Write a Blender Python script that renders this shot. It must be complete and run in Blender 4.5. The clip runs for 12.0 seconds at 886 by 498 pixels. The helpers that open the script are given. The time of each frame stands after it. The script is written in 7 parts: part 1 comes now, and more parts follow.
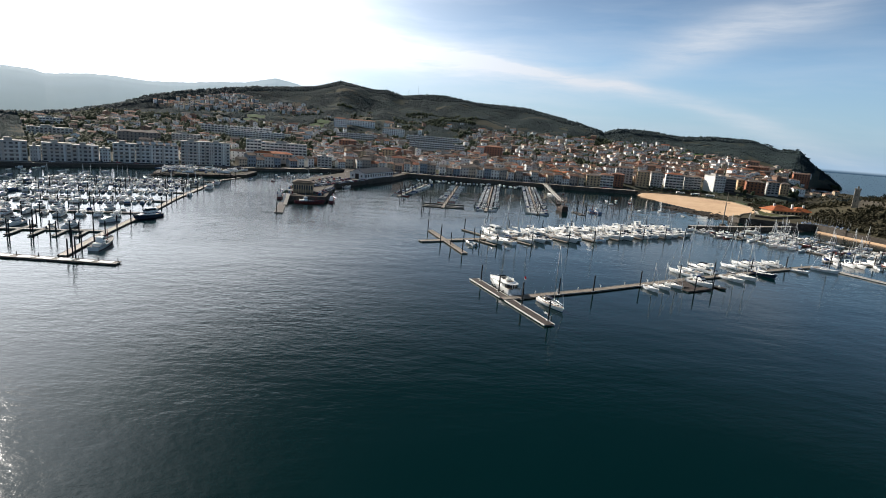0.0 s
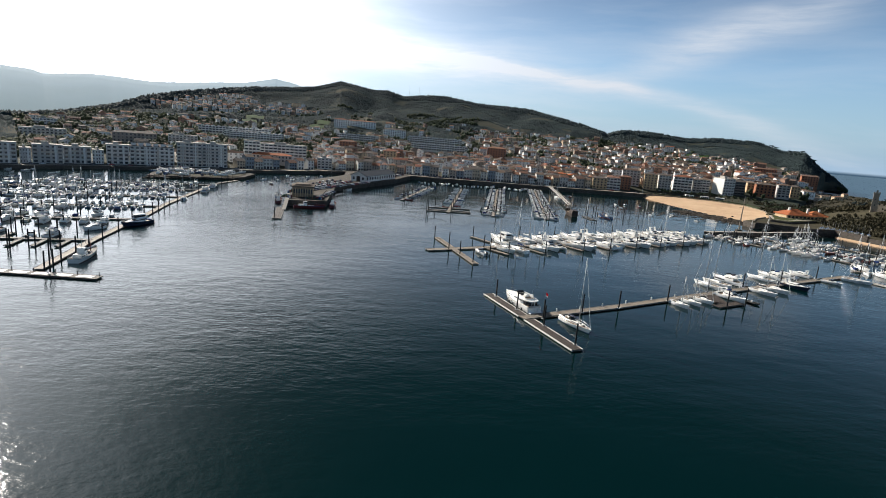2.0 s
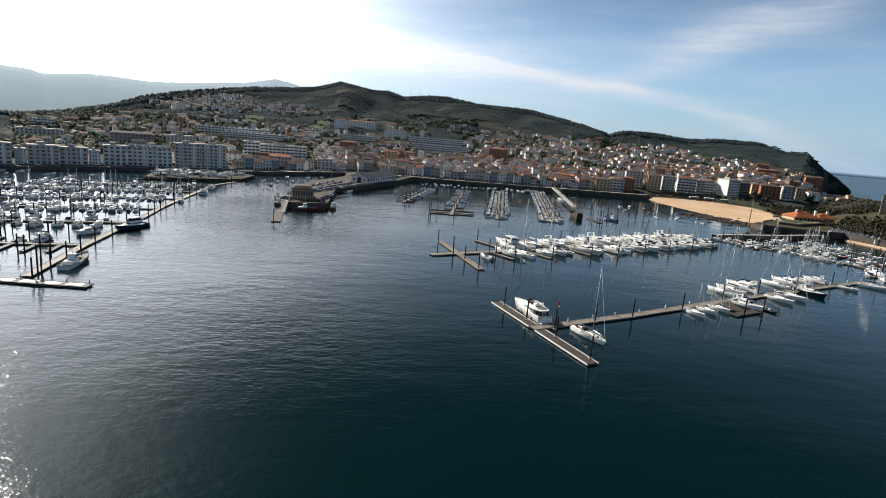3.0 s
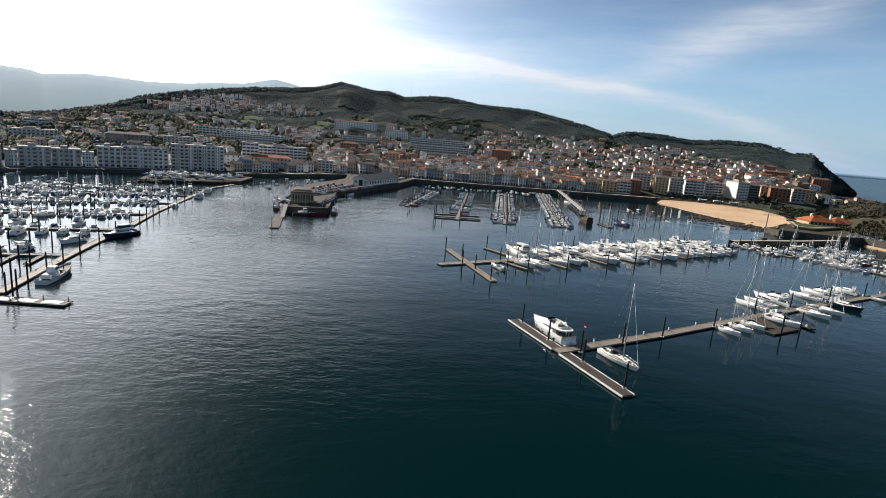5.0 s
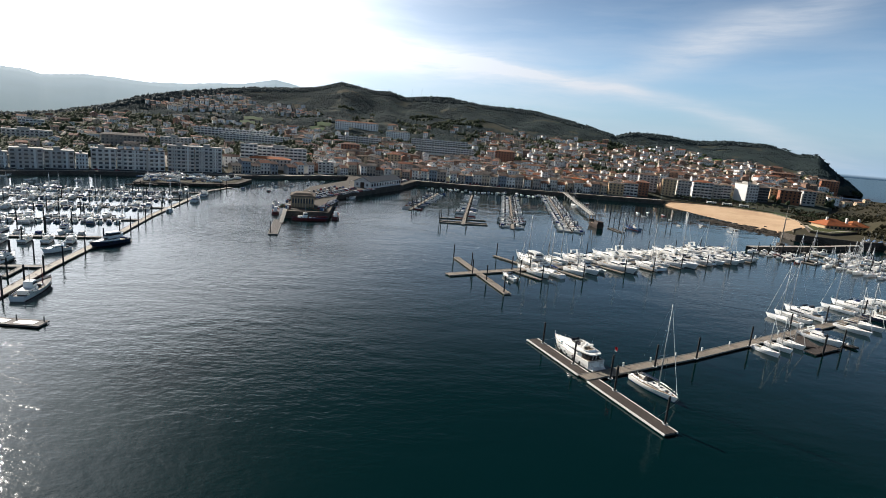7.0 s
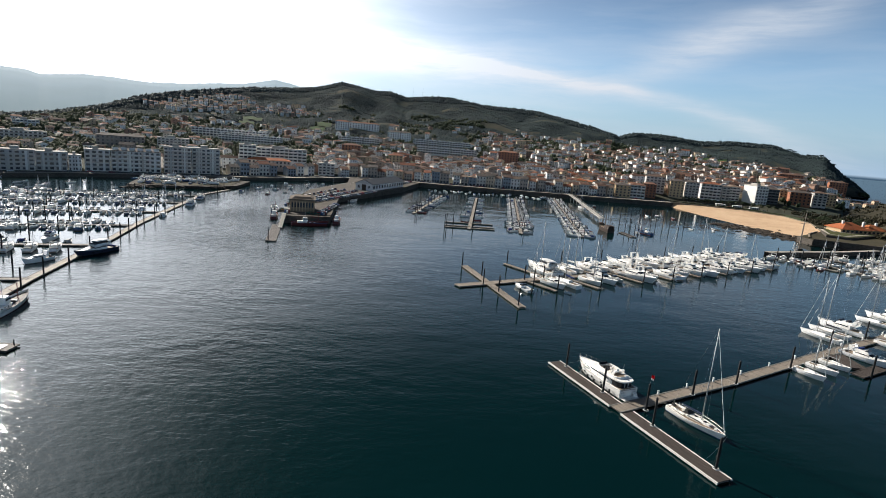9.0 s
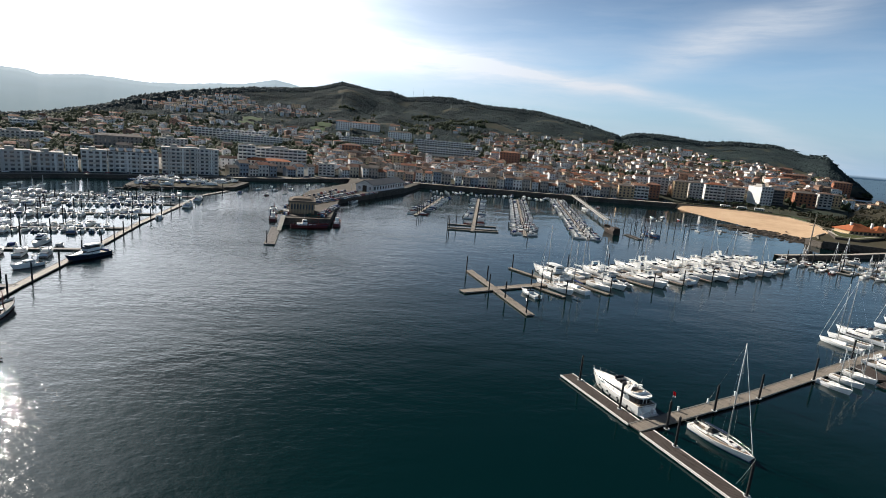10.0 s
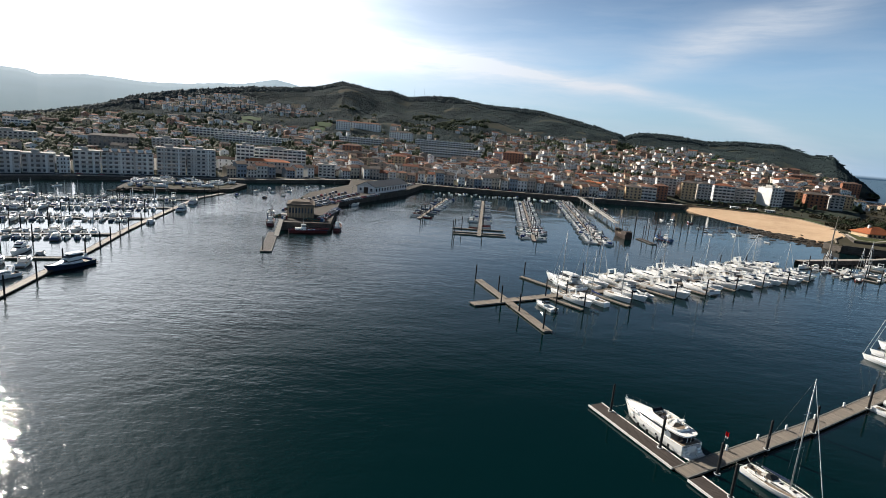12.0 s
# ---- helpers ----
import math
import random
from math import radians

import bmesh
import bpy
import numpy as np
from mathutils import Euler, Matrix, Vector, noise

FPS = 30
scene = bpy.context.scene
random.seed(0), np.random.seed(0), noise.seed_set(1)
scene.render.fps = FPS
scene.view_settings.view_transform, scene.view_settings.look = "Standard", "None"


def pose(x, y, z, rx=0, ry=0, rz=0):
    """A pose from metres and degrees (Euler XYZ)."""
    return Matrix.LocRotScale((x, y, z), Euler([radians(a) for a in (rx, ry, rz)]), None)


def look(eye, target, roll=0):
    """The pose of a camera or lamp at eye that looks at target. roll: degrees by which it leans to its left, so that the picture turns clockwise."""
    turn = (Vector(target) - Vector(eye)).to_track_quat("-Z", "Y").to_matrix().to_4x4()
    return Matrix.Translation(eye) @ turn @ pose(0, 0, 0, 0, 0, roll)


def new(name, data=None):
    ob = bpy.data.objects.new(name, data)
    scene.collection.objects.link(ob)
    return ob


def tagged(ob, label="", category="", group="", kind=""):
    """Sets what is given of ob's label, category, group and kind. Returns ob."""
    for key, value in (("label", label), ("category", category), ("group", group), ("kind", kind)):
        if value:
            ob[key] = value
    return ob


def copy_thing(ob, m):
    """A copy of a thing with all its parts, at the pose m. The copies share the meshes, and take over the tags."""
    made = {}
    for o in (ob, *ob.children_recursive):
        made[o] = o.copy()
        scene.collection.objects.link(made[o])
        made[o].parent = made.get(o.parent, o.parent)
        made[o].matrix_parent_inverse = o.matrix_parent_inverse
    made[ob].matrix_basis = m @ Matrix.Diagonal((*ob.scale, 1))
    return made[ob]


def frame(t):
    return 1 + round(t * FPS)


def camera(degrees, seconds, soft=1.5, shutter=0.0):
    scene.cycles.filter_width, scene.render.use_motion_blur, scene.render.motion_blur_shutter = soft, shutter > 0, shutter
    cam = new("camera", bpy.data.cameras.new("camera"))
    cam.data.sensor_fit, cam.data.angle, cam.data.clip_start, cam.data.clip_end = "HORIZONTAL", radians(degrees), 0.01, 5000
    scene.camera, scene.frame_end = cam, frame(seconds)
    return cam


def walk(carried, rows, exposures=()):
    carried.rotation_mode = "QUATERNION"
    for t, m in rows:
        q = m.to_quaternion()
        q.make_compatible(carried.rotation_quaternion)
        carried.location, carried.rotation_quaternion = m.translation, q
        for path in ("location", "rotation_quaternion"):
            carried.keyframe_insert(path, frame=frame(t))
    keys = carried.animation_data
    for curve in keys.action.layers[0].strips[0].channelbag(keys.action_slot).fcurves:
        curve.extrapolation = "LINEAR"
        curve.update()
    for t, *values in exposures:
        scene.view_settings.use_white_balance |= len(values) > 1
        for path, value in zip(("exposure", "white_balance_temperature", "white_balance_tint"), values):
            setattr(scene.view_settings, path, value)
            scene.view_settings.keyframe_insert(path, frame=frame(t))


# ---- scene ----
cam = camera(79.96, 12.0, soft=0.8)
PATH = [
    (0, (0.35, -0.42, 47.77), (0.17, 97.39, 27.00), 4.62),
    (1.5, (-2.79, 11.12, 47.92), (-2.92, 108.96, 27.27), 4.67),
    (3, (-5.81, 21.90, 48.15), (-5.91, 119.77, 27.61), 4.72),
    (5, (-9.65, 35.39, 48.53), (-9.71, 133.29, 28.10), 4.76),
    (6.5, (-12.36, 45.08, 48.82), (-12.42, 142.99, 28.45), 4.78),
    (8, (-14.92, 54.59, 49.08), (-14.99, 152.50, 28.75), 4.79),
    (9.5, (-17.32, 64.09, 49.26), (-17.42, 162.00, 28.95), 4.79),
    (10.5, (-18.83, 70.50, 49.33), (-18.95, 168.40, 29.02), 4.79),
    (12, (-20.94, 80.36, 49.31), (-21.11, 178.25, 28.99), 4.77),
]
walk(cam, [(t, look(eye, target, roll)) for t, eye, target, roll in PATH], [(0, 0.70, 6020, 10), (12, 0.70, 6020, 10)])

# ---- daylight: low winter sun from the left, thin high cloud ----
SUN_AZ, SUN_EL = -46.5, 30.0
to_sun = Vector((math.sin(radians(SUN_AZ)) * math.cos(radians(SUN_EL)),
                 math.cos(radians(SUN_AZ)) * math.cos(radians(SUN_EL)), math.sin(radians(SUN_EL))))
sun = new("sun", bpy.data.lights.new("sun", "SUN"))
sun.data.energy, sun.data.angle, sun.data.color = 5.0, radians(0.53), (1.0, 0.89, 0.745)
sun.matrix_world = look(to_sun * 800, (0, 0, 0))

world = bpy.data.worlds.new("sky")
scene.world = world
world.use_nodes = True


class Nodes:
    """A small wrapper to write node trees briefly."""

    def __init__(self, tree):
        self.t = tree

    def add(self, kind, **values):
        n = self.t.nodes.new(kind)
        for k, v in values.items():
            if k == "op":
                n.operation = v
            elif k == "mode":
                n.blend_type = v
            elif k.startswith("i") and k[1:].isdigit():
                self.put(n.inputs[int(k[1:])], v)
            else:
                self.put(n.inputs[k.replace("_", " ")], v)
        return n

    def put(self, socket, v):
        if isinstance(v, bpy.types.NodeSocket):
            self.t.links.new(v, socket)
        else:
            socket.default_value = v

    def math(self, op, a, b=0.0, c=0.0):
        return self.add("ShaderNodeMath", op=op, i0=a, i1=b, i2=c).outputs[0]

    def dot(self, v, d):
        return self.add("ShaderNodeVectorMath", op="DOT_PRODUCT", i0=v, i1=d).outputs["Value"]

    def mix(self, f, a, b, mode="MIX"):
        n = self.t.nodes.new("ShaderNodeMix")
        n.data_type, n.blend_type = "RGBA", mode
        self.put(n.inputs[0], f), self.put(n.inputs[6], a), self.put(n.inputs[7], b)
        return n.outputs[2]

    def ramp(self, f, stops, constant=False):
        n = self.t.nodes.new("ShaderNodeValToRGB")
        if constant:
            n.color_ramp.interpolation = "CONSTANT"
        while len(n.color_ramp.elements) < len(stops):
            n.color_ramp.elements.new(0.5)
        for e, (p, c) in zip(n.color_ramp.elements, stops):
            e.position, e.color = p, (*c, 1) if len(c) == 3 else c
        self.put(n.inputs[0], f)
        return n.outputs[0]

    def noise(self, scale, detail=4.0, rough=0.55, vector=None, out=0):
        n = self.add("ShaderNodeTexNoise", Scale=scale, Detail=detail, Roughness=rough)
        if vector is not None:
            self.put(n.inputs["Vector"], vector)
        return n.outputs[out]


def build_sky():
    N = Nodes(world.node_tree)
    bg, out = world.node_tree.nodes["Background"], world.node_tree.nodes["World Output"]
    sky = N.add("ShaderNodeTexSky")
    sky.sky_type, sky.sun_disc = "NISHITA", False
    sky.sun_elevation, sky.sun_rotation = radians(SUN_EL), radians(SUN_AZ)
    sky.air_density, sky.dust_density, sky.ozone_density, sky.altitude = 1.0, 0.35, 2.5, 50
    d = N.add("ShaderNodeTexCoord").outputs["Generated"]
    # the hazy air is brightest low down and thins out with height
    height = N.add("ShaderNodeSeparateXYZ", i0=d).outputs[2]
    bank = N.add("ShaderNodeMapRange", i0=height, i1=0.20, i2=0.44, i3=1.0, i4=0.03).outputs[0]
    warp = N.add("ShaderNodeTexNoise", Vector=d, Scale=3.0, Detail=4.0).outputs["Color"]
    w = N.add("ShaderNodeVectorMath", op="MULTIPLY_ADD", i0=warp, i1=(0.05, 0.05, 0.05), i2=d).outputs[0]
    w = N.add("ShaderNodeVectorMath", op="SUBTRACT", i0=w, i1=(0.025, 0.025, 0.025)).outputs[0]

    def streak(normal, width, centre, half, soft=0.06):
        """A band of cirrus along a great circle, fading towards its ends."""
        a = N.math("DIVIDE", N.dot(w, normal), width)
        band = N.math("POWER", 2.718, N.math("MULTIPLY", N.math("MULTIPLY", a, a), -1.0))
        c = math.cos(radians(half))
        e = N.add("ShaderNodeMapRange", i0=N.dot(d, centre), i1=c - soft, i2=c + soft * 0.6, i3=0.0, i4=1.0).outputs[0]
        return N.math("MULTIPLY", band, e)

    stretch = N.add("ShaderNodeMapping", i0=w, i2=(0.0, radians(-9), radians(18)), i3=(2.2, 2.2, 17.0)).outputs[0]
    fibre = N.noise(2.6, 7.0, 0.62, stretch)
    fibre = N.add("ShaderNodeMapRange", i0=fibre, i1=0.38, i2=0.68, i3=0.0, i4=1.0).outputs[0]
    veil = N.noise(1.7, 5.0, 0.55, stretch)
    veil = N.add("ShaderNodeMapRange", i0=veil, i1=0.42, i2=0.75, i3=0.0, i4=0.35).outputs[0]
    main = streak((-0.105, 0.133, -0.985), 0.034, (-0.14, 0.978, 0.15), 19.0)
    thin = streak((-0.133, 0.143, -0.981), 0.012, (0.10, 0.984, 0.135), 17.0)
    fan = streak((0.384, 0.012, -0.923), 0.032, (0.425, 0.886, 0.188), 6.5, 0.012)
    low = streak((-0.242, 0.19, -0.951), 0.016, (0.56, 0.83, 0.03), 9.0, 0.02)
    cloud = N.math("ADD", N.math("MULTIPLY", main, 1.0), N.math("MULTIPLY", thin, 0.9))
    cloud = N.math("ADD", cloud, N.math("MULTIPLY", fan, 0.85))
    cloud = N.math("ADD", cloud, N.math("MULTIPLY", low, 0.5))
    cloud = N.math("MULTIPLY", cloud, N.math("MULTIPLY_ADD", fibre, 0.6, 0.4))
    cloud = N.math("ADD", cloud, N.math("MULTIPLY", N.math("MULTIPLY", veil, 0.6), bank))
    # thin veil that the sun lights from behind, and pale haze over the horizon
    near = N.math("MAXIMUM", N.dot(d, tuple(to_sun)), 0.0)
    glow = N.math("ADD", N.math("MULTIPLY", N.math("POWER", near, 6.0), bank), N.math("MULTIPLY", N.math("POWER", near, 28.0), 0.5))
    cloud = N.math("MINIMUM", N.math("ADD", cloud, N.math("MULTIPLY", glow, 2.5)), 1.0)
    bright = N.math("MULTIPLY_ADD", glow, 30.0, 7.6)
    white = N.add("ShaderNodeVectorMath", op="SCALE", i0=N.mix(N.math("MULTIPLY", glow, 0.8), (0.97, 0.985, 1.0, 1), (0.99, 0.985, 0.96, 1)), Scale=bright).outputs[0]
    haze = N.math("MULTIPLY", N.math("POWER", 2.718, N.math("DIVIDE", N.math("MAXIMUM", height, 0.0), -0.11)), 0.92)
    # away from the sun the horizon is a deeper blue
    away = N.add("ShaderNodeMapRange", i0=N.dot(d, tuple(to_sun)), i1=-0.1, i2=-0.75).outputs[0]
    tint = N.mix(away, (0.47, 0.74, 1.0, 1), (0.48, 0.84, 1.40, 1))
    low_sky = N.add("ShaderNodeVectorMath", op="SCALE", i0=tint, Scale=N.math("MULTIPLY_ADD", glow, 7.0, 6.4)).outputs[0]
    below = N.add("ShaderNodeMapRange", i0=height, i1=-0.002, i2=-0.006).outputs[0]
    deep = N.add("ShaderNodeMapRange", i0=height, i1=0.14, i2=0.43, i3=1.2, i4=0.19).outputs[0]
    deep = N.math("MULTIPLY_ADD", away, 0.30, deep)
    blue = N.add("ShaderNodeVectorMath", op="SCALE", i0=sky.outputs[0], Scale=deep).outputs[0]
    c = N.mix(cloud, N.mix(haze, blue, low_sky), white)
    N.put(bg.inputs[0], N.mix(below, c, (0.75, 1.25, 1.75, 1)))
    bg.inputs[1].default_value = 0.0615
    N.t.links.new(bg.outputs[0], out.inputs[0])


build_sky()

# ---- materials ----
def material(name, rough=0.6, metal=0.0, ior=1.45, gloss=0.5):
    m = bpy.data.materials.new(name)
    m.use_nodes = True
    N = Nodes(m.node_tree)
    b = m.node_tree.nodes["Principled BSDF"]
    b.inputs["Roughness"].default_value, b.inputs["Metallic"].default_value, b.inputs["IOR"].default_value = rough, metal, ior
    b.inputs["Specular IOR Level"].default_value = gloss
    return m, N, b


def surface(name, dark, light, scale=1.0, rough=0.7, bump=0.3, metal=0.0, fine=8.0, spread=0.25):
    """Two colours mottled at a large and a small scale, with fine relief."""
    m, N, b = material(name, rough, metal, gloss=0.5 if rough < 0.8 else 0.12)
    pos = N.add("ShaderNodeTexCoord").outputs["Object"]
    big, small = N.noise(scale, 4, 0.6, pos), N.noise(scale * fine, 5, 0.65, pos)
    f = N.math("ADD", N.math("MULTIPLY", big, 0.6), N.math("MULTIPLY", small, 0.4))
    f = N.add("ShaderNodeMapRange", i0=f, i1=0.5 - spread, i2=0.5 + spread, i3=0.0, i4=1.0).outputs[0]
    N.put(b.inputs["Base Color"], N.mix(f, (*dark, 1), (*light, 1)))
    N.put(b.inputs["Roughness"], N.math("MULTIPLY_ADD", small, 0.25, rough - 0.12))
    if bump:
        N.put(b.inputs["Normal"], N.add("ShaderNodeBump", Strength=bump, Distance=0.05, Height=small).outputs[0])
    return m


def palette(name, colours, rough=0.75, island=False, dirt=0.35, scale=0.6):
    """One paint or tile out of a row of colours for each object, or each piece of a joined mesh, with weathering."""
    m, N, b = material(name, rough, gloss=0.5 if rough < 0.7 else 0.2)
    pos = N.add("ShaderNodeTexCoord").outputs["Object"]
    pick = N.add("ShaderNodeNewGeometry").outputs["Random Per Island"] if island else N.add("ShaderNodeObjectInfo").outputs["Random"]
    n = len(colours)
    base = N.ramp(pick, [(i / n, c) for i, c in enumerate(colours)], True)
    streaks = N.noise(scale, 5, 0.7, N.add("ShaderNodeMapping", i0=pos, i3=(1, 1, 0.25)).outputs[0])
    f = N.add("ShaderNodeMapRange", i0=streaks, i1=0.45, i2=0.8, i3=0.0, i4=dirt).outputs[0]
    N.put(b.inputs["Base Color"], N.mix(f, base, (0.16, 0.14, 0.12, 1)))
    small = N.noise(scale * 14, 3, 0.6, pos)
    N.put(b.inputs["Normal"], N.add("ShaderNodeBump", Strength=0.25, Distance=0.03, Height=small).outputs[0])
    return m


def build_water():
    """Wind ripples at four sizes over deep teal water: gusts in patches, and sheltered berths."""
    m, N, b = material("sea_water", 0.07, 0.0, 1.333)
    pos = N.add("ShaderNodeTexCoord").outputs["Object"]
    rot = N.add("ShaderNodeMapping", i0=pos, i2=(0, 0, radians(-14)), i3=(0.6, 1.0, 1.0)).outputs[0]
    swell, chop, ripple, fine = N.noise(0.06, 2, 0.5, rot), N.noise(0.25, 3, 0.55, rot), N.noise(0.8, 3, 0.6, rot), N.noise(3.2, 2, 0.5, pos)
    patch = N.noise(0.011, 3, 0.55, rot)
    gust = N.add("ShaderNodeMapRange", i0=patch, i1=0.40, i2=0.62, i3=0.45, i4=1.1).outputs[0]
    across = N.add("ShaderNodeSeparateXYZ", i0=pos).outputs[0]
    breeze = N.add("ShaderNodeMapRange", i0=across, i1=-90.0, i2=60.0, i3=1.25, i4=0.42).outputs[0]
    along_y = N.add("ShaderNodeSeparateXYZ", i0=pos).outputs[1]
    shelter = N.add("ShaderNodeMapRange", i0=along_y, i1=340.0, i2=450.0, i3=1.0, i4=0.4).outputs[0]
    east = N.add("ShaderNodeMapRange", i0=across, i1=60.0, i2=140.0, i3=0.0, i4=0.5).outputs[0]
    wind = N.math("MULTIPLY", N.math("MULTIPLY", gust, N.math("ADD", breeze, east)), shelter)
    # the marina berths lie sheltered, the basin behind the mole catches a little of the breeze
    west = N.add("ShaderNodeMapRange", i0=across, i1=-165.0, i2=-135.0, i3=0.65, i4=0.0).outputs[0]
    berths = N.math("MULTIPLY", west, N.add("ShaderNodeMapRange", i0=along_y, i1=390.0, i2=430.0, i3=1.0, i4=0.0).outputs[0])
    basin = N.math("MULTIPLY", N.add("ShaderNodeMapRange", i0=across, i1=-110.0, i2=-60.0, i3=0.25, i4=0.0).outputs[0], N.add("ShaderNodeMapRange", i0=along_y, i1=330.0, i2=400.0).outputs[0])
    wind = N.math("MULTIPLY", wind, N.math("ADD", N.math("SUBTRACT", 1.0, berths), basin))
    # gusts reach the open water between marina and mole
    open_w = N.math("MULTIPLY", N.add("ShaderNodeMapRange", i0=across, i1=-170.0, i2=-145.0).outputs[0], N.add("ShaderNodeMapRange", i0=across, i1=-100.0, i2=-45.0, i3=1.0, i4=0.0).outputs[0])
    open_w = N.math("MULTIPLY", open_w, N.add("ShaderNodeMapRange", i0=along_y, i1=170.0, i2=270.0).outputs[0])
    wind = N.math("MULTIPLY", wind, N.math("MULTIPLY_ADD", open_w, 1.5, 1.0))
    h = N.math("ADD", N.math("MULTIPLY", chop, 0.55), N.math("MULTIPLY", ripple, 0.28))
    h = N.math("ADD", h, N.math("MULTIPLY", fine, 0.03))
    h = N.math("ADD", N.math("MULTIPLY", swell, 0.6), N.math("MULTIPLY", h, wind))
    N.put(b.inputs["Normal"], N.add("ShaderNodeBump", Strength=1.0, Distance=0.3, Height=h).outputs[0])
    b.inputs["Specular IOR Level"].default_value = 0.41
    N.put(b.inputs["Base Color"], N.mix(patch, (0.0004, 0.0086, 0.0094, 1), (0.0006, 0.0112, 0.0120, 1)))
    return m


def build_ground():
    """Hillside: scrub, grass and bare earth under the trees."""
    m, N, b = material("hillside", 0.95, gloss=0.1)
    pos = N.add("ShaderNodeTexCoord").outputs["Object"]
    big, mid, fine = N.noise(0.006, 4, 0.6, pos), N.noise(0.03, 5, 0.6, pos), N.noise(0.25, 4, 0.65, pos)
    c = N.mix(N.add("ShaderNodeMapRange", i0=big, i1=0.4, i2=0.6).outputs[0], (0.040, 0.050, 0.038, 1), (0.075, 0.070, 0.048, 1))
    c = N.mix(N.add("ShaderNodeMapRange", i0=mid, i1=0.52, i2=0.7, i4=0.7).outputs[0], c, (0.09, 0.07, 0.05, 1))
    c = N.mix(N.add("ShaderNodeMapRange", i0=fine, i1=0.4, i2=0.75, i4=0.6).outputs[0], c, (0.028, 0.036, 0.028, 1))
    N.put(b.inputs["Base Color"], c)
    N.put(b.inputs["Normal"], N.add("ShaderNodeBump", Strength=0.6, Distance=1.0, Height=fine).outputs[0])
    return m


def build_foliage(name, dark, light):
    m, N, b = material(name, 0.8, gloss=0.12)
    pick = N.add("ShaderNodeNewGeometry").outputs["Random Per Island"]
    pos = N.add("ShaderNodeTexCoord").outputs["Object"]
    broad = N.add("ShaderNodeMapRange", i0=N.noise(0.012, 4, 0.6, pos), i1=0.35, i2=0.65, i3=-0.35, i4=0.35).outputs[0]
    f = N.math("ADD", broad, N.math("MULTIPLY_ADD", N.noise(0.9, 4, 0.7, pos), 0.6, N.math("MULTIPLY_ADD", pick, 0.4, -0.05)))
    N.put(b.inputs["Base Color"], N.mix(f, (*dark, 1), (*light, 1)))
    N.put(b.inputs["Normal"], N.add("ShaderNodeBump", Strength=0.5, Distance=0.4, Height=N.noise(1.4, 4, 0.7, pos)).outputs[0])
    return m


def build_glass(name, colour=(0.012, 0.015, 0.02), rough=0.05):
    m, N, b = material(name, rough, 0.0, 1.5)
    pos = N.add("ShaderNodeTexCoord").outputs["Object"]
    f = N.add("ShaderNodeObjectInfo").outputs["Random"]
    c2 = tuple(min(1, c * 3 + 0.02) for c in colour)
    N.put(b.inputs["Base Color"], N.mix(N.math("MULTIPLY", f, 0.6), (*colour, 1), (*c2, 1)))
    N.put(b.inputs["Roughness"], N.math("MULTIPLY_ADD", N.noise(1.5, 2, 0.5, pos), 0.1, rough))
    return m


def build_planks():
    m, N, b = material("deck_planks", 0.75)
    pos = N.add("ShaderNodeTexCoord").outputs["Object"]
    pick = N.add("ShaderNodeObjectInfo").outputs["Random"]
    island = N.add("ShaderNodeNewGeometry").outputs["Random Per Island"]
    grain = N.noise(3.0, 5, 0.7, N.add("ShaderNodeMapping", i0=pos, i3=(1.0, 6.0, 1.0)).outputs[0])
    stain = N.noise(0.35, 4, 0.6, pos)
    f = N.math("ADD", N.math("MULTIPLY", island, 0.35), N.math("MULTIPLY_ADD", grain, 0.45, N.math("MULTIPLY", pick, 0.2)))
    c = N.mix(f, (0.14, 0.118, 0.094, 1), (0.31, 0.265, 0.212, 1))
    c = N.mix(N.add("ShaderNodeMapRange", i0=stain, i1=0.5, i2=0.75, i4=0.5).outputs[0], c, (0.14, 0.125, 0.11, 1))
    N.put(b.inputs["Base Color"], c)
    N.put(b.inputs["Normal"], N.add("ShaderNodeBump", Strength=0.4, Distance=0.01, Height=grain).outputs[0])
    return m


def build_stone(name, dark, light, size=1.2):
    """Coursed stone with recessed joints."""
    m, N, b = material(name, 0.9, gloss=0.15)
    pos = N.add("ShaderNodeTexCoord").outputs["Object"]
    blocks = N.add("ShaderNodeTexVoronoi", Vector=N.add("ShaderNodeMapping", i0=pos, i3=(1 / size, 1 / size, 1.8 / size)).outputs[0], Scale=1.0)
    small, wet = N.noise(1.5, 5, 0.7, pos), N.noise(0.12, 3, 0.6, pos)
    tone = N.math("MULTIPLY_ADD", small, 0.5, N.math("MULTIPLY", N.add("ShaderNodeSeparateColor", i0=blocks.outputs["Color"]).outputs[0], 0.5))
    c = N.mix(tone, (*dark, 1), (*light, 1))
    c = N.mix(N.add("ShaderNodeMapRange", i0=wet, i1=0.5, i2=0.7, i4=0.5).outputs[0], c, (*[v * 0.5 for v in dark], 1))
    N.put(b.inputs["Base Color"], c)
    N.put(b.inputs["Normal"], N.add("ShaderNodeBump", Strength=0.7, Distance=0.1, Height=N.math("ADD", blocks.outputs["Distance"], small)).outputs[0])
    return m


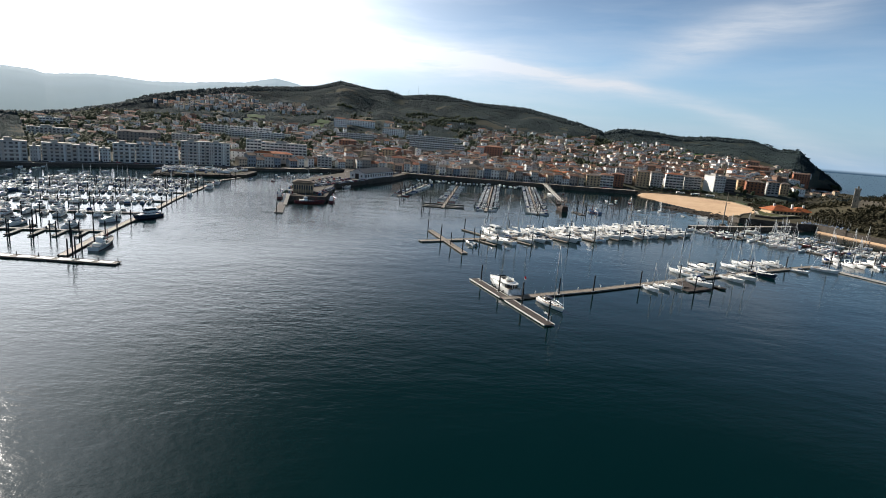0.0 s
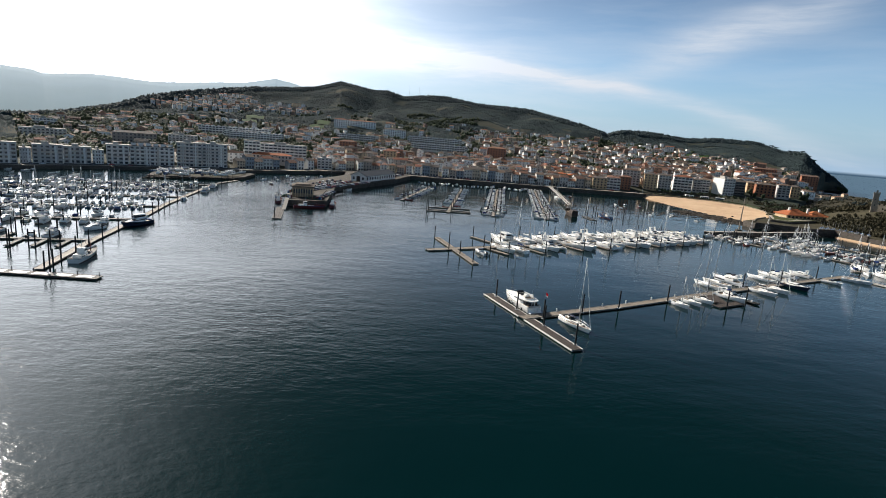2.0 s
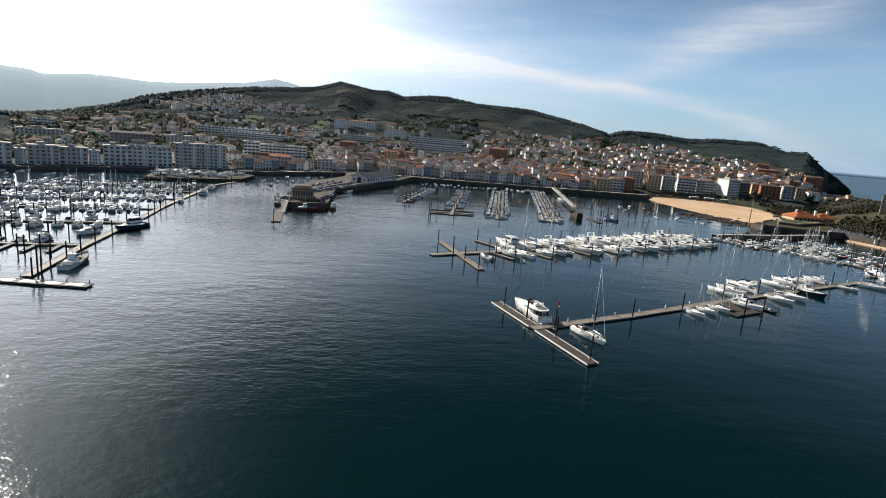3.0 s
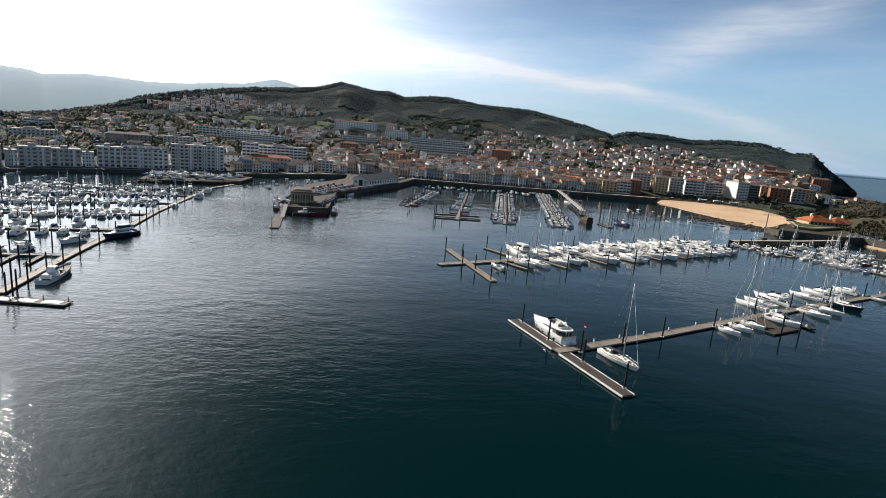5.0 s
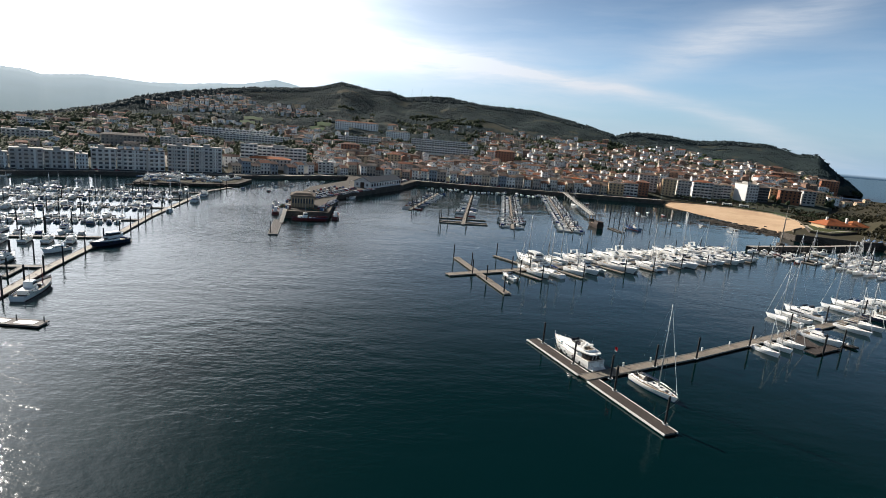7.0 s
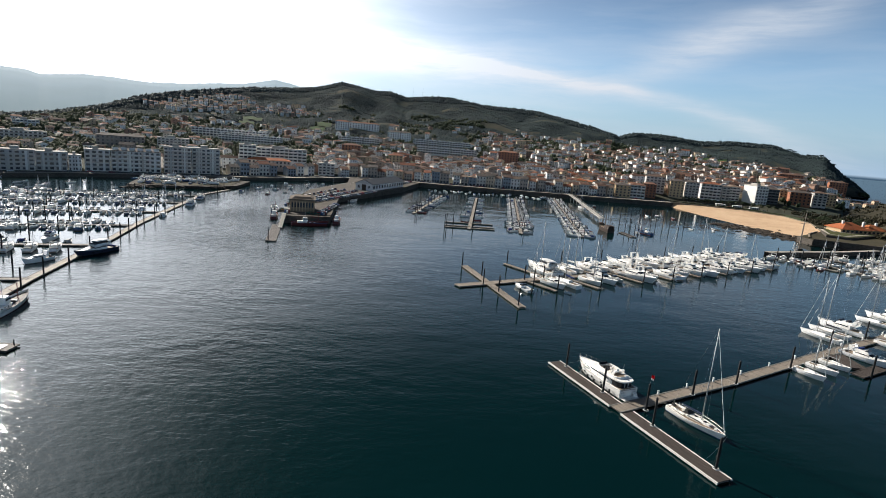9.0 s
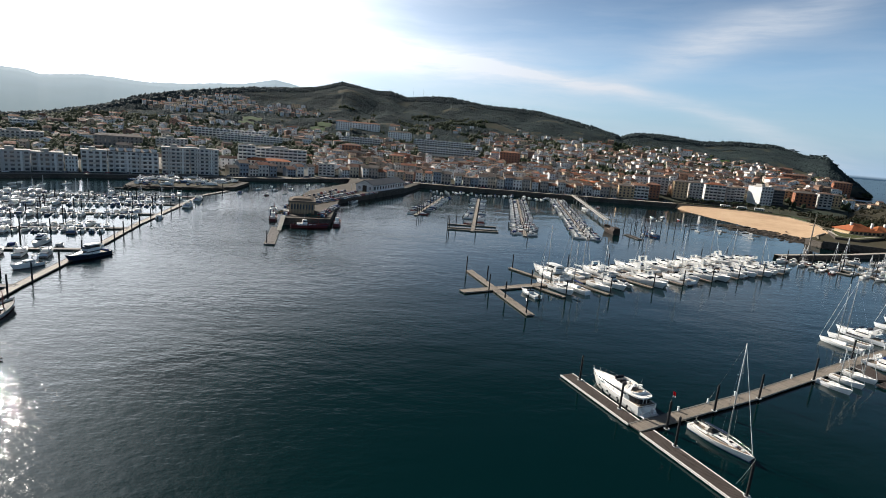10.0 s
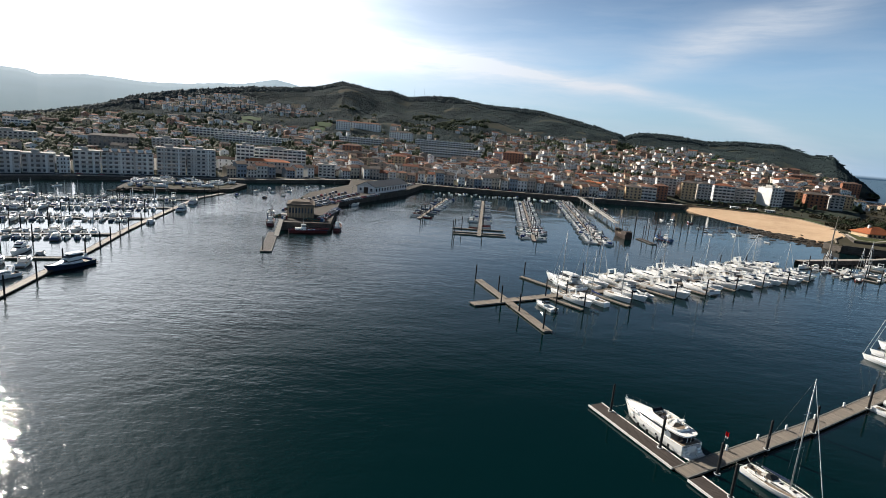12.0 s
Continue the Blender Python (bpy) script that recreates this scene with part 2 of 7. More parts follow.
def build_sand():
    m, N, b = material("beach_sand", 0.95, gloss=0.2)
    pos = N.add("ShaderNodeTexCoord").outputs["Object"]
    big, mid, fine = N.noise(0.03, 3, 0.6, pos), N.noise(0.25, 4, 0.6, pos), N.noise(3, 4, 0.7, pos)
    f = N.math("ADD", N.math("MULTIPLY", big, 0.5), N.math("ADD", N.math("MULTIPLY", mid, 0.3), N.math("MULTIPLY", fine, 0.2)))
    N.put(b.inputs["Base Color"], N.ramp(f, [(0.3, (0.36, 0.24, 0.15)), (0.5, (0.50, 0.35, 0.22)), (0.7, (0.60, 0.44, 0.29))]))
    N.put(b.inputs["Normal"], N.add("ShaderNodeBump", Strength=0.6, Distance=0.25, Height=N.math("ADD", mid, fine)).outputs[0])
    return m


def build_roof(name, colours, island=False):
    """Clay pan tiles: a colour for each roof, rows of tiles as relief, lichen."""
    m, N, b = material(name, 0.85, gloss=0.2)
    pos = N.add("ShaderNodeTexCoord").outputs["Object"]
    pick = N.add("ShaderNodeNewGeometry").outputs["Random Per Island"] if island else N.add("ShaderNodeObjectInfo").outputs["Random"]
    base = N.ramp(pick, [(i / len(colours), c) for i, c in enumerate(colours)], True)
    lichen = N.noise(0.8, 5, 0.7, pos)
    c = N.mix(N.add("ShaderNodeMapRange", i0=lichen, i1=0.45, i2=0.75, i4=0.6).outputs[0], base, (0.13, 0.10, 0.08, 1))
    N.put(b.inputs["Base Color"], c)
    wave = N.add("ShaderNodeTexWave", Vector=pos, Scale=1.2, Distortion=0.5).outputs["Fac"]
    N.put(b.inputs["Normal"], N.add("ShaderNodeBump", Strength=0.5, Distance=0.08, Height=wave).outputs[0])
    return m


WATER, GROUND = build_water(), build_ground()
FOREST = build_foliage("forest_foliage", (0.025, 0.038, 0.042), (0.047, 0.065, 0.065))
LEAVES = build_foliage("garden_foliage", (0.022, 0.034, 0.018), (0.065, 0.075, 0.038))
GLASS = build_glass("window_glass")
DARK_GLASS = build_glass("tinted_glass", (0.006, 0.007, 0.009), 0.03)
DARK_PLANK = surface("dark_and_backlit_planks", (0.030, 0.022, 0.018), (0.075, 0.060, 0.050), 0.5, 0.75)
SMALL_HULL_MIX = palette("small_craft_paint", [(0.82, 0.82, 0.80), (0.78, 0.79, 0.79), (0.05, 0.09, 0.2), (0.82, 0.81, 0.78), (0.6, 0.61, 0.61), (0.80, 0.80, 0.78), (0.82, 0.82, 0.80)], 0.4, True, 0.2)
PLANK, SAND = build_planks(), build_sand()
SEAWALL = build_stone("seawall_stone", (0.045, 0.04, 0.034), (0.12, 0.105, 0.09))
QUAY = build_stone("quay_stone", (0.15, 0.125, 0.09), (0.31, 0.265, 0.20), 1.6)
ROCK = build_stone("dark_shore_rock", (0.02, 0.018, 0.016), (0.09, 0.075, 0.06), 1.0)
CASTLE = build_stone("castle_stone", (0.20, 0.17, 0.13), (0.38, 0.33, 0.26), 1.0)
CONCRETE = surface("pale_concrete", (0.30, 0.28, 0.25), (0.46, 0.44, 0.40), 0.4, 0.85)
ASPHALT = surface("asphalt", (0.045, 0.045, 0.047), (0.085, 0.083, 0.08), 0.2, 0.9)
PAVING = surface("pale_paving", (0.28, 0.25, 0.21), (0.42, 0.38, 0.33), 0.3, 0.85)
GRASS = surface("grass", (0.036, 0.046, 0.016), (0.085, 0.088, 0.036), 0.06, 0.95, 0.6)
GELCOAT = surface("white_gelcoat", (0.82, 0.80, 0.75), (0.90, 0.88, 0.83), 0.5, 0.22, 0.0, spread=0.4)
HULL_PAINT = palette("hull_paint", [(0.86, 0.86, 0.84), (0.84, 0.83, 0.80), (0.84, 0.85, 0.85), (0.86, 0.85, 0.83), (0.85, 0.85, 0.83), (0.82, 0.82, 0.80), (0.86, 0.86, 0.84), (0.84, 0.84, 0.82), (0.85, 0.84, 0.82), (0.83, 0.83, 0.82)], 0.28, dirt=0.08)
SMALL_HULL = palette("small_boat_paint", [(0.76, 0.76, 0.74), (0.70, 0.71, 0.71), (0.74, 0.74, 0.72), (0.7, 0.69, 0.65), (0.10, 0.14, 0.16), (0.62, 0.63, 0.63), (0.76, 0.76, 0.74), (0.72, 0.71, 0.68), (0.22, 0.05, 0.04), (0.74, 0.74, 0.73)], 0.4, dirt=0.25)
DARK_WOOD = surface("dark_boat_wood", (0.022, 0.013, 0.009), (0.06, 0.036, 0.024), 0.8, 0.7)
TEAK = surface("teak", (0.15, 0.115, 0.08), (0.28, 0.22, 0.16), 1.5, 0.7)
CANVAS = palette("canvas_cover", [(0.02, 0.04, 0.13), (0.66, 0.64, 0.60), (0.55, 0.53, 0.48), (0.05, 0.05, 0.06), (0.70, 0.70, 0.69), (0.45, 0.45, 0.44), (0.74, 0.73, 0.70)], 0.9, dirt=0.2)
CANVAS_MIX = palette("small_craft_canvas", [(0.74, 0.73, 0.70), (0.66, 0.64, 0.60), (0.04, 0.07, 0.16), (0.72, 0.72, 0.70), (0.55, 0.55, 0.54), (0.76, 0.75, 0.73)], 0.9, True, 0.2)
ALLOY = surface("mast_alloy", (0.36, 0.36, 0.35), (0.50, 0.50, 0.49), 1.0, 0.5, 0.0, 0.3)
STEEL = surface("stainless_steel", (0.5, 0.5, 0.5), (0.7, 0.7, 0.7), 2.0, 0.25, 0.0, 1.0)
PILE = surface("tarred_steel_pile", (0.005, 0.005, 0.006), (0.014, 0.013, 0.012), 0.7, 0.75)
CAP = surface("pile_cap_white", (0.5, 0.5, 0.48), (0.7, 0.7, 0.68), 1.0, 0.5)
FLOAT = surface("pontoon_float", (0.10, 0.10, 0.09), (0.22, 0.21, 0.19), 0.6, 0.85)
EDGE = surface("bleached_fender_timber", (0.52, 0.50, 0.46), (0.72, 0.70, 0.66), 0.7, 0.8)
RUBBER = surface("black_rubber", (0.012, 0.012, 0.012), (0.035, 0.035, 0.035), 2.0, 0.75)
NAVY = surface("navy_hull_paint", (0.012, 0.018, 0.04), (0.02, 0.03, 0.06), 0.8, 0.3, 0.0)
RED_PAINT = surface("red_oxide_paint", (0.09, 0.016, 0.016), (0.16, 0.03, 0.028), 0.8, 0.5)
BLUE_PAINT = surface("blue_paint", (0.03, 0.07, 0.16), (0.06, 0.12, 0.25), 0.8, 0.5)
WALLS = palette("house_render", [(0.80, 0.79, 0.76), (0.52, 0.46, 0.38), (0.76, 0.75, 0.73), (0.78, 0.77, 0.73), (0.30, 0.17, 0.12), (0.76, 0.74, 0.70), (0.58, 0.47, 0.32), (0.24, 0.22, 0.20)], dirt=0.5)
FRONTS = palette("seafront_render", [(0.62, 0.61, 0.58), (0.42, 0.40, 0.36), (0.52, 0.50, 0.46), (0.22, 0.26, 0.30), (0.66, 0.65, 0.62), (0.34, 0.30, 0.26), (0.48, 0.40, 0.30)], dirt=0.4)
BLOCKS = palette("apartment_render", [(0.60, 0.58, 0.55), (0.48, 0.47, 0.45), (0.66, 0.64, 0.60), (0.50, 0.45, 0.40)], dirt=0.4)
WHITE_WALL = surface("white_wall_paint", (0.62, 0.61, 0.58), (0.78, 0.77, 0.74), 0.3, 0.8)
OCHRE_WALL = surface("ochre_wall_paint", (0.48, 0.34, 0.20), (0.60, 0.45, 0.28), 0.3, 0.85)
BRICK_WALL = surface("brick_red_wall", (0.24, 0.10, 0.06), (0.36, 0.17, 0.10), 0.5, 0.9)
TOWN = palette("far_house_render", [(0.80, 0.79, 0.76), (0.52, 0.46, 0.39), (0.80, 0.78, 0.75), (0.30, 0.25, 0.20), (0.80, 0.78, 0.74), (0.28, 0.17, 0.12), (0.76, 0.74, 0.70), (0.80, 0.79, 0.77), (0.56, 0.45, 0.31), (0.78, 0.77, 0.75)], island=True, dirt=0.5)
TILES = build_roof("clay_tiles", [(0.24, 0.09, 0.048), (0.15, 0.085, 0.06), (0.25, 0.125, 0.075), (0.13, 0.085, 0.065), (0.11, 0.095, 0.085), (0.19, 0.10, 0.068), (0.20, 0.145, 0.105), (0.10, 0.085, 0.075)])
TILES_FAR = build_roof("far_clay_tiles", [(0.24, 0.09, 0.048), (0.15, 0.085, 0.06), (0.25, 0.125, 0.075), (0.13, 0.085, 0.065), (0.11, 0.095, 0.085), (0.19, 0.10, 0.068), (0.20, 0.145, 0.105), (0.10, 0.085, 0.075)], True)
ORANGE_TILES = build_roof("bright_orange_tiles", [(0.36, 0.11, 0.04), (0.40, 0.13, 0.045)])
SLATE = surface("slate_roof", (0.05, 0.055, 0.06), (0.11, 0.115, 0.12), 0.6, 0.6)
CAR_PAINT = palette("car_paint", [(0.6, 0.6, 0.6), (0.05, 0.05, 0.055), (0.3, 0.31, 0.33), (0.7, 0.7, 0.7), (0.04, 0.06, 0.14), (0.25, 0.03, 0.03), (0.12, 0.12, 0.13)], 0.25, dirt=0.1)
BARK = surface("bark", (0.05, 0.035, 0.025), (0.12, 0.09, 0.065), 2.0, 0.95)
BROWN = surface("brown_cladding", (0.24, 0.17, 0.11), (0.36, 0.26, 0.17), 0.5, 0.8)
BROWN_ROOF = surface("brown_felt_roof", (0.10, 0.08, 0.065), (0.17, 0.14, 0.11), 0.4, 0.9)
MOLE_TOP = surface("worn_quay_concrete", (0.055, 0.050, 0.044), (0.125, 0.11, 0.092), 0.15, 0.9)
CREAM = surface("cream_render", (0.50, 0.47, 0.42), (0.64, 0.61, 0.55), 0.3, 0.85)
OPEN_SEA = surface("open_sea_water", (0.012, 0.035, 0.055), (0.02, 0.05, 0.075), 0.01, 0.3, 0.4)
RED_FLAG = surface("red_flag_cloth", (0.42, 0.015, 0.02), (0.55, 0.03, 0.03), 3.0, 0.8)
ROPE = surface("pale_rope", (0.22, 0.26, 0.24), (0.42, 0.44, 0.40), 6.0, 0.9)
NET = surface("heaped_fishing_net", (0.02, 0.05, 0.045), (0.08, 0.12, 0.09), 5.0, 0.95)
THICKET = build_foliage("dark_thicket", (0.014, 0.016, 0.009), (0.050, 0.044, 0.024))
ROUGH_GROUND = surface("rough_dark_ground", (0.028, 0.027, 0.017), (0.080, 0.070, 0.044), 0.08, 0.95, 0.6)
MEADOW = surface("bright_meadow", (0.018, 0.040, 0.010), (0.036, 0.066, 0.018), 0.06, 0.95, 0.6)

# ---- mesh helpers ----
def thing(name, label, category, group="", kind="", at=None):
    ob = new(name)
    ob.empty_display_size = 0.5
    if at is not None:
        ob.matrix_world = at
    return tagged(ob, label, category, group, kind)


def mesh_of(name, bm, mat, smooth=False):
    me = bpy.data.meshes.new(name)
    bm.to_mesh(me)
    bm.free()
    me.materials.append(mat)
    if smooth:
        for p in me.polygons:
            p.use_smooth = True
    return me


def part(name, bm, mat, parent, label="", smooth=False):
    ob = new(name, mesh_of(name, bm, mat, smooth))
    ob.parent = parent
    return tagged(ob, label)


def share(name, me, parent, m, label=""):
    """One more part on a mesh that alike parts share."""
    ob = new(name, me)
    ob.parent = parent
    ob.matrix_local = m
    return tagged(ob, label)


def solid(name, bm, mat, label, category, group="", kind="", at=None, smooth=False):
    ob = new(name, mesh_of(name, bm, mat, smooth))
    if at is not None:
        ob.matrix_world = at
    return tagged(ob, label, category, group, kind)


def box(bm, x0, x1, y0, y1, z0, z1, m=None):
    return tbox(bm, x0, x1, y1 - (y0 + y1) / 2, y1 - (y0 + y1) / 2, z0, z1, y=(y0 + y1) / 2, m=m)


def tbox(bm, x0, x1, hw0, hw1, z0, z1, back=0.0, front=0.0, side=0.0, y=0.0, m=None):
    """A block with half widths hw0 at x0 and hw1 at x1, whose top is drawn in by back, front and side."""
    low = [(x0, -hw0, z0), (x1, -hw1, z0), (x1, hw1, z0), (x0, hw0, z0)]
    top = [(x0 + back, -hw0 + side, z1), (x1 - front, -hw1 + side, z1), (x1 - front, hw1 - side, z1), (x0 + back, hw0 - side, z1)]
    v = [bm.verts.new((a, b + y, c)) for a, b, c in low + top]
    for f in ((3, 2, 1, 0), (4, 5, 6, 7), (0, 1, 5, 4), (1, 2, 6, 5), (2, 3, 7, 6), (3, 0, 4, 7)):
        bm.faces.new([v[i] for i in f])
    if m is not None:
        bmesh.ops.transform(bm, matrix=m, verts=v)
    return v


def tube(bm, a, b, r0, r1=None, sides=6):
    """A round bar from a to b, tapering from r0 to r1, with closed ends."""
    a, b, r1 = Vector(a), Vector(b), r0 if r1 is None else r1
    q = (b - a).to_track_quat("Z", "X").to_matrix()
    rings = [[bm.verts.new(p + q @ Vector((r * math.cos(k * math.tau / sides), r * math.sin(k * math.tau / sides), 0))) for k in range(sides)] for p, r in ((a, r0), (b, r1))]
    for k in range(sides):
        j = (k + 1) % sides
        bm.faces.new((rings[0][k], rings[0][j], rings[1][j], rings[1][k]))
    bm.faces.new(rings[0][::-1]), bm.faces.new(rings[1])


def prism(bm, plan, z0, z1, m=None):
    """A slab over a plan outline, anticlockwise."""
    low, top = [bm.verts.new((x, y, z0)) for x, y in plan], [bm.verts.new((x, y, z1)) for x, y in plan]
    n = len(plan)
    bm.faces.new(low[::-1]), bm.faces.new(top)
    for i in range(n):
        bm.faces.new((low[i], low[(i + 1) % n], top[(i + 1) % n], top[i]))
    if m is not None:
        bmesh.ops.transform(bm, matrix=m, verts=low + top)


def raw(name, verts, faces, mat, smooth=False):
    me = bpy.data.meshes.new(name)
    me.from_pydata(verts, [], faces)
    me.materials.append(mat)
    if smooth:
        me.polygons.foreach_set("use_smooth", [True] * len(me.polygons))
    return me


# ---- lie of the land: azimuth and height angle of the ridge seen from the bay ----
HUB, EYE_H = (-10.0, 40.0), 48.4
RIDGE_AZ = [-62, -48, -40, -36.4, -32.6, -30, -26.5, -20.7, -16.5, -14.5, -11.8, -8.6, -6.9, -5.3, -2.7, -0.7, 2.7, 8, 11.8, 14.7, 16.4, 17.7, 20.4, 23.5, 26.9, 29.7, 32, 33.7, 35.1, 36.3, 37.4, 40, 46]
RIDGE_EL = [-1.5, -1.6, -1.1, -0.6, 0.35, 1.4, 2.25, 3.2, 3.6, 3.85, 4.65, 4.1, 4.15, 3.7, 4.05, 4.1, 3.6, 3.45, 2.7, 2.05, 1.5, 1.95, 2.0, 1.6, 1.8, 1.75, 1.05, 1.05, -0.2, -1.0, -1.9, -2.6, -3.0]
RIDGE_R = [(-62, 900), (-36, 1000), (-25, 1250), (-12, 1500), (8, 1450), (16, 1250), (20, 1300), (34, 1450), (46, 1450)]
SHORE = [(-470, 318), (-410, 356), (-324, 408), (-289, 452), (-207, 511), (-142, 570), (-100, 596), (-50, 597), (0, 596), (60, 600), (100, 602), (162, 606), (217, 612)]
BACK = [(250, 618), (282, 604), (306, 575), (345, 560), (420, 600), (520, 740), (650, 1000), (760, 1130)]


def polar(x, y):
    dx, dy = x - HUB[0], y - HUB[1]
    return math.degrees(math.atan2(dx, dy)), math.hypot(dx, dy)


SHORE_POLAR = [polar(*p) for p in SHORE + BACK]


def rim(az):
    return float(np.interp(az, [a for a, _ in SHORE_POLAR], [r for _, r in SHORE_POLAR]))


def ridge(az):
    return float(np.interp(az, RIDGE_AZ, RIDGE_EL)), float(np.interp(az, [a for a, _ in RIDGE_R], [r for _, r in RIDGE_R]))


def quay_level(az):
    """The quay stands lower along the western shore."""
    return float(np.interp(az, [-17.0, -10.0], [2.3, 4.0]))


def land_polar(az, r):
    """Height of the hillside at an azimuth and a distance from the hub."""
    r0 = rim(az) + 35
    el, far = ridge(az)
    far = max(far, r0 + 120)
    low = quay_level(az)
    if r <= r0:
        return low
    u = (r - r0) / (far - r0)
    e0 = math.degrees(math.atan((low - EYE_H) / r0))
    if u <= 1:
        rise = EYE_H + r * math.tan(radians(e0 + (el - e0) * u**0.75))
        # spurs and gullies on the wooded upper slope
        open_slope = max(0.0, min(1.0, (u - 0.5) / 0.15)) * max(0.0, min(1.0, (1.0 - u) / 0.12))
        x, y = r * math.sin(radians(az)), r * math.cos(radians(az))
        fold = noise.noise(Vector((x / 120, y / 300, 4))) + 0.5 * noise.noise(Vector((x / 55, y / 140, 8)))
        return rise + 16 * open_slope * fold
    top = EYE_H + far * math.tan(radians(el))
    return top - (top + 30) * min(1, (u - 1) / 0.55) ** 1.3


def land(x, y):
    return land_polar(*polar(x, y))


def on_land(az, u):
    r0 = rim(az) + 35
    r = r0 + u * (max(ridge(az)[1], r0 + 120) - r0)
    a = radians(az)
    return HUB[0] + r * math.sin(a), HUB[1] + r * math.cos(a), land_polar(az, r)


def build_hillside():
    azs, us = np.arange(-62, 37.6, 0.4), [*np.linspace(-0.06, 0.0, 4), *np.linspace(0.02, 1.0, 60), 1.08, 1.2, 1.4, 1.55]
    verts, faces = [], []
    for az in azs:
        r0 = rim(az) + 35
        far = max(ridge(az)[1], r0 + 120)
        for u in us:
            r = r0 - 33 * (u / -0.06) if u < 0 else r0 + u * (far - r0)
            z = land_polar(az, r)
            x, y = HUB[0] + r * math.sin(radians(az)), HUB[1] + r * math.cos(radians(az))
            if 0.05 < u < 0.97:
                z += 3.0 * noise.noise(Vector((x, y, 0)) / 60)
            verts.append((x, y, z))
    n = len(us)
    for i in range(len(azs) - 1):
        for j in range(n - 1):
            faces.append((i * n + j, (i + 1) * n + j, (i + 1) * n + j + 1, i * n + j + 1))
    tagged(new("ground", raw("ground", verts, faces, GROUND, True)), "dark scrubby hillside rising behind the harbour town", "hillside", kind="structure")


def build_sea():
    bm = bmesh.new()
    ring = [bm.verts.new((7500 * math.sin(a), 7500 * math.cos(a), 0)) for a in np.arange(0, math.tau - 0.01, math.tau / 48)]
    bm.faces.new(ring[::-1])
    solid("water", bm, WATER, "calm deep teal harbour water with fine ripples", "sea", kind="structure")


def build_open_sea():
    """Beyond the headland the wind roughens the open water."""
    verts, faces, azs = [], [], list(range(30, 81, 2))
    for az in azs:
        for r in (720, 2500, 7400):
            verts.append((HUB[0] + r * math.sin(radians(az)), HUB[1] + r * math.cos(radians(az)), 0.05))
    for i in range(len(azs) - 1):
        for j in range(2):
            faces.append((i * 3 + j, i * 3 + j + 1, (i + 1) * 3 + j + 1, (i + 1) * 3 + j))
    ob = tagged(new("water_open", raw("water_open", verts, faces, OPEN_SEA)), "blue wind-roughened open sea beyond the headland", "sea", kind="structure")
    for p in ob.data.polygons:
        p.flip()


def build_far_mountains():
    # distant haze is painted as a self-lit colour, paler higher up
    m, N, b = material("painted_haze_glow", 1.0)
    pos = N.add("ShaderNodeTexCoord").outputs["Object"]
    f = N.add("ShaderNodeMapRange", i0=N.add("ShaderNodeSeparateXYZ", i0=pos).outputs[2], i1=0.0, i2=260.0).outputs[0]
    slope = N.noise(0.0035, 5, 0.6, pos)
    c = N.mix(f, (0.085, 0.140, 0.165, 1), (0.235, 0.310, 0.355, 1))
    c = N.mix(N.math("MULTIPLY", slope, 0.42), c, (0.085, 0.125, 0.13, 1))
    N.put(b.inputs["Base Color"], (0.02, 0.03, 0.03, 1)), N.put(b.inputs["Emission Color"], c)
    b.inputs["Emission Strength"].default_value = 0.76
    far_az = [-75, -55, -44, -39.9, -38.1, -37.3, -34.2, -32.1, -29.5, -26.2, -23.8, -21.2, -18.3, -16.2, -12, -8]
    far_el = [2.0, 3.4, 2.9, 2.85, 2.8, 2.55, 2.95, 2.97, 2.85, 3.1, 3.42, 3.65, 4.35, 4.0, 2.4, 0.5]
    verts, faces, azs = [], [], np.arange(-75, -7.9, 0.25)
    for az in azs:
        e = float(np.interp(az, far_az, far_el)) + 0.05 * noise.noise(Vector((az * 2.2, 0, 0))) + 0.025 * noise.noise(Vector((az * 9, 5, 0)))
        for r, k in ((2600, 0.0), (2900, 0.3), (3200, 0.62), (3500, 0.86), (3700, 1.0), (4000, 0.7)):
            h = (EYE_H + 3700 * math.tan(radians(e))) * k + (12 * noise.noise(Vector((az, r / 300, 1))) if 0 < k < 1 else 0)
            verts.append((HUB[0] + r * math.sin(radians(az)), HUB[1] + r * math.cos(radians(az)), h))
    for i in range(len(azs) - 1):
        for j in range(5):
            faces.append((i * 6 + j, (i + 1) * 6 + j, (i + 1) * 6 + j + 1, i * 6 + j + 1))
    tagged(new("backdrop", raw("backdrop", verts, faces, m, True)), "mountain ridge far inland with pale blue haze painted on", "mountains", kind="structure")


def offset_line(line, d):
    """A line moved sideways by d, to the left of its way."""
    out = []
    for i, p in enumerate(line):
        a, b = Vector(line[max(i - 1, 0)]), Vector(line[min(i + 1, len(line) - 1)])
        t = (b - a).normalized()
        out.append((p[0] - t.y * d, p[1] + t.x * d))
    return out


def strip(name, line, d0, d1, z0, z1, mat, label, category, kind="structure", level=False):
    bm = bmesh.new()
    a, b = offset_line(line, d0), offset_line(line, d1)
    rows = [[bm.verts.new((*p, z + (quay_level(polar(*p)[0]) - 4.0 if level else 0.0))) for p in q] for q, z in ((a, z0), (a, z1), (b, z1), (b, z0))]
    for i in range(len(line) - 1):
        for k in range(4):
            j = (k + 1) % 4
            bm.faces.new((rows[k][i], rows[k][i + 1], rows[j][i + 1], rows[j][i]))
    bmesh.ops.recalc_face_normals(bm, faces=bm.faces)
    return solid(name, bm, mat, label, category, kind=kind)


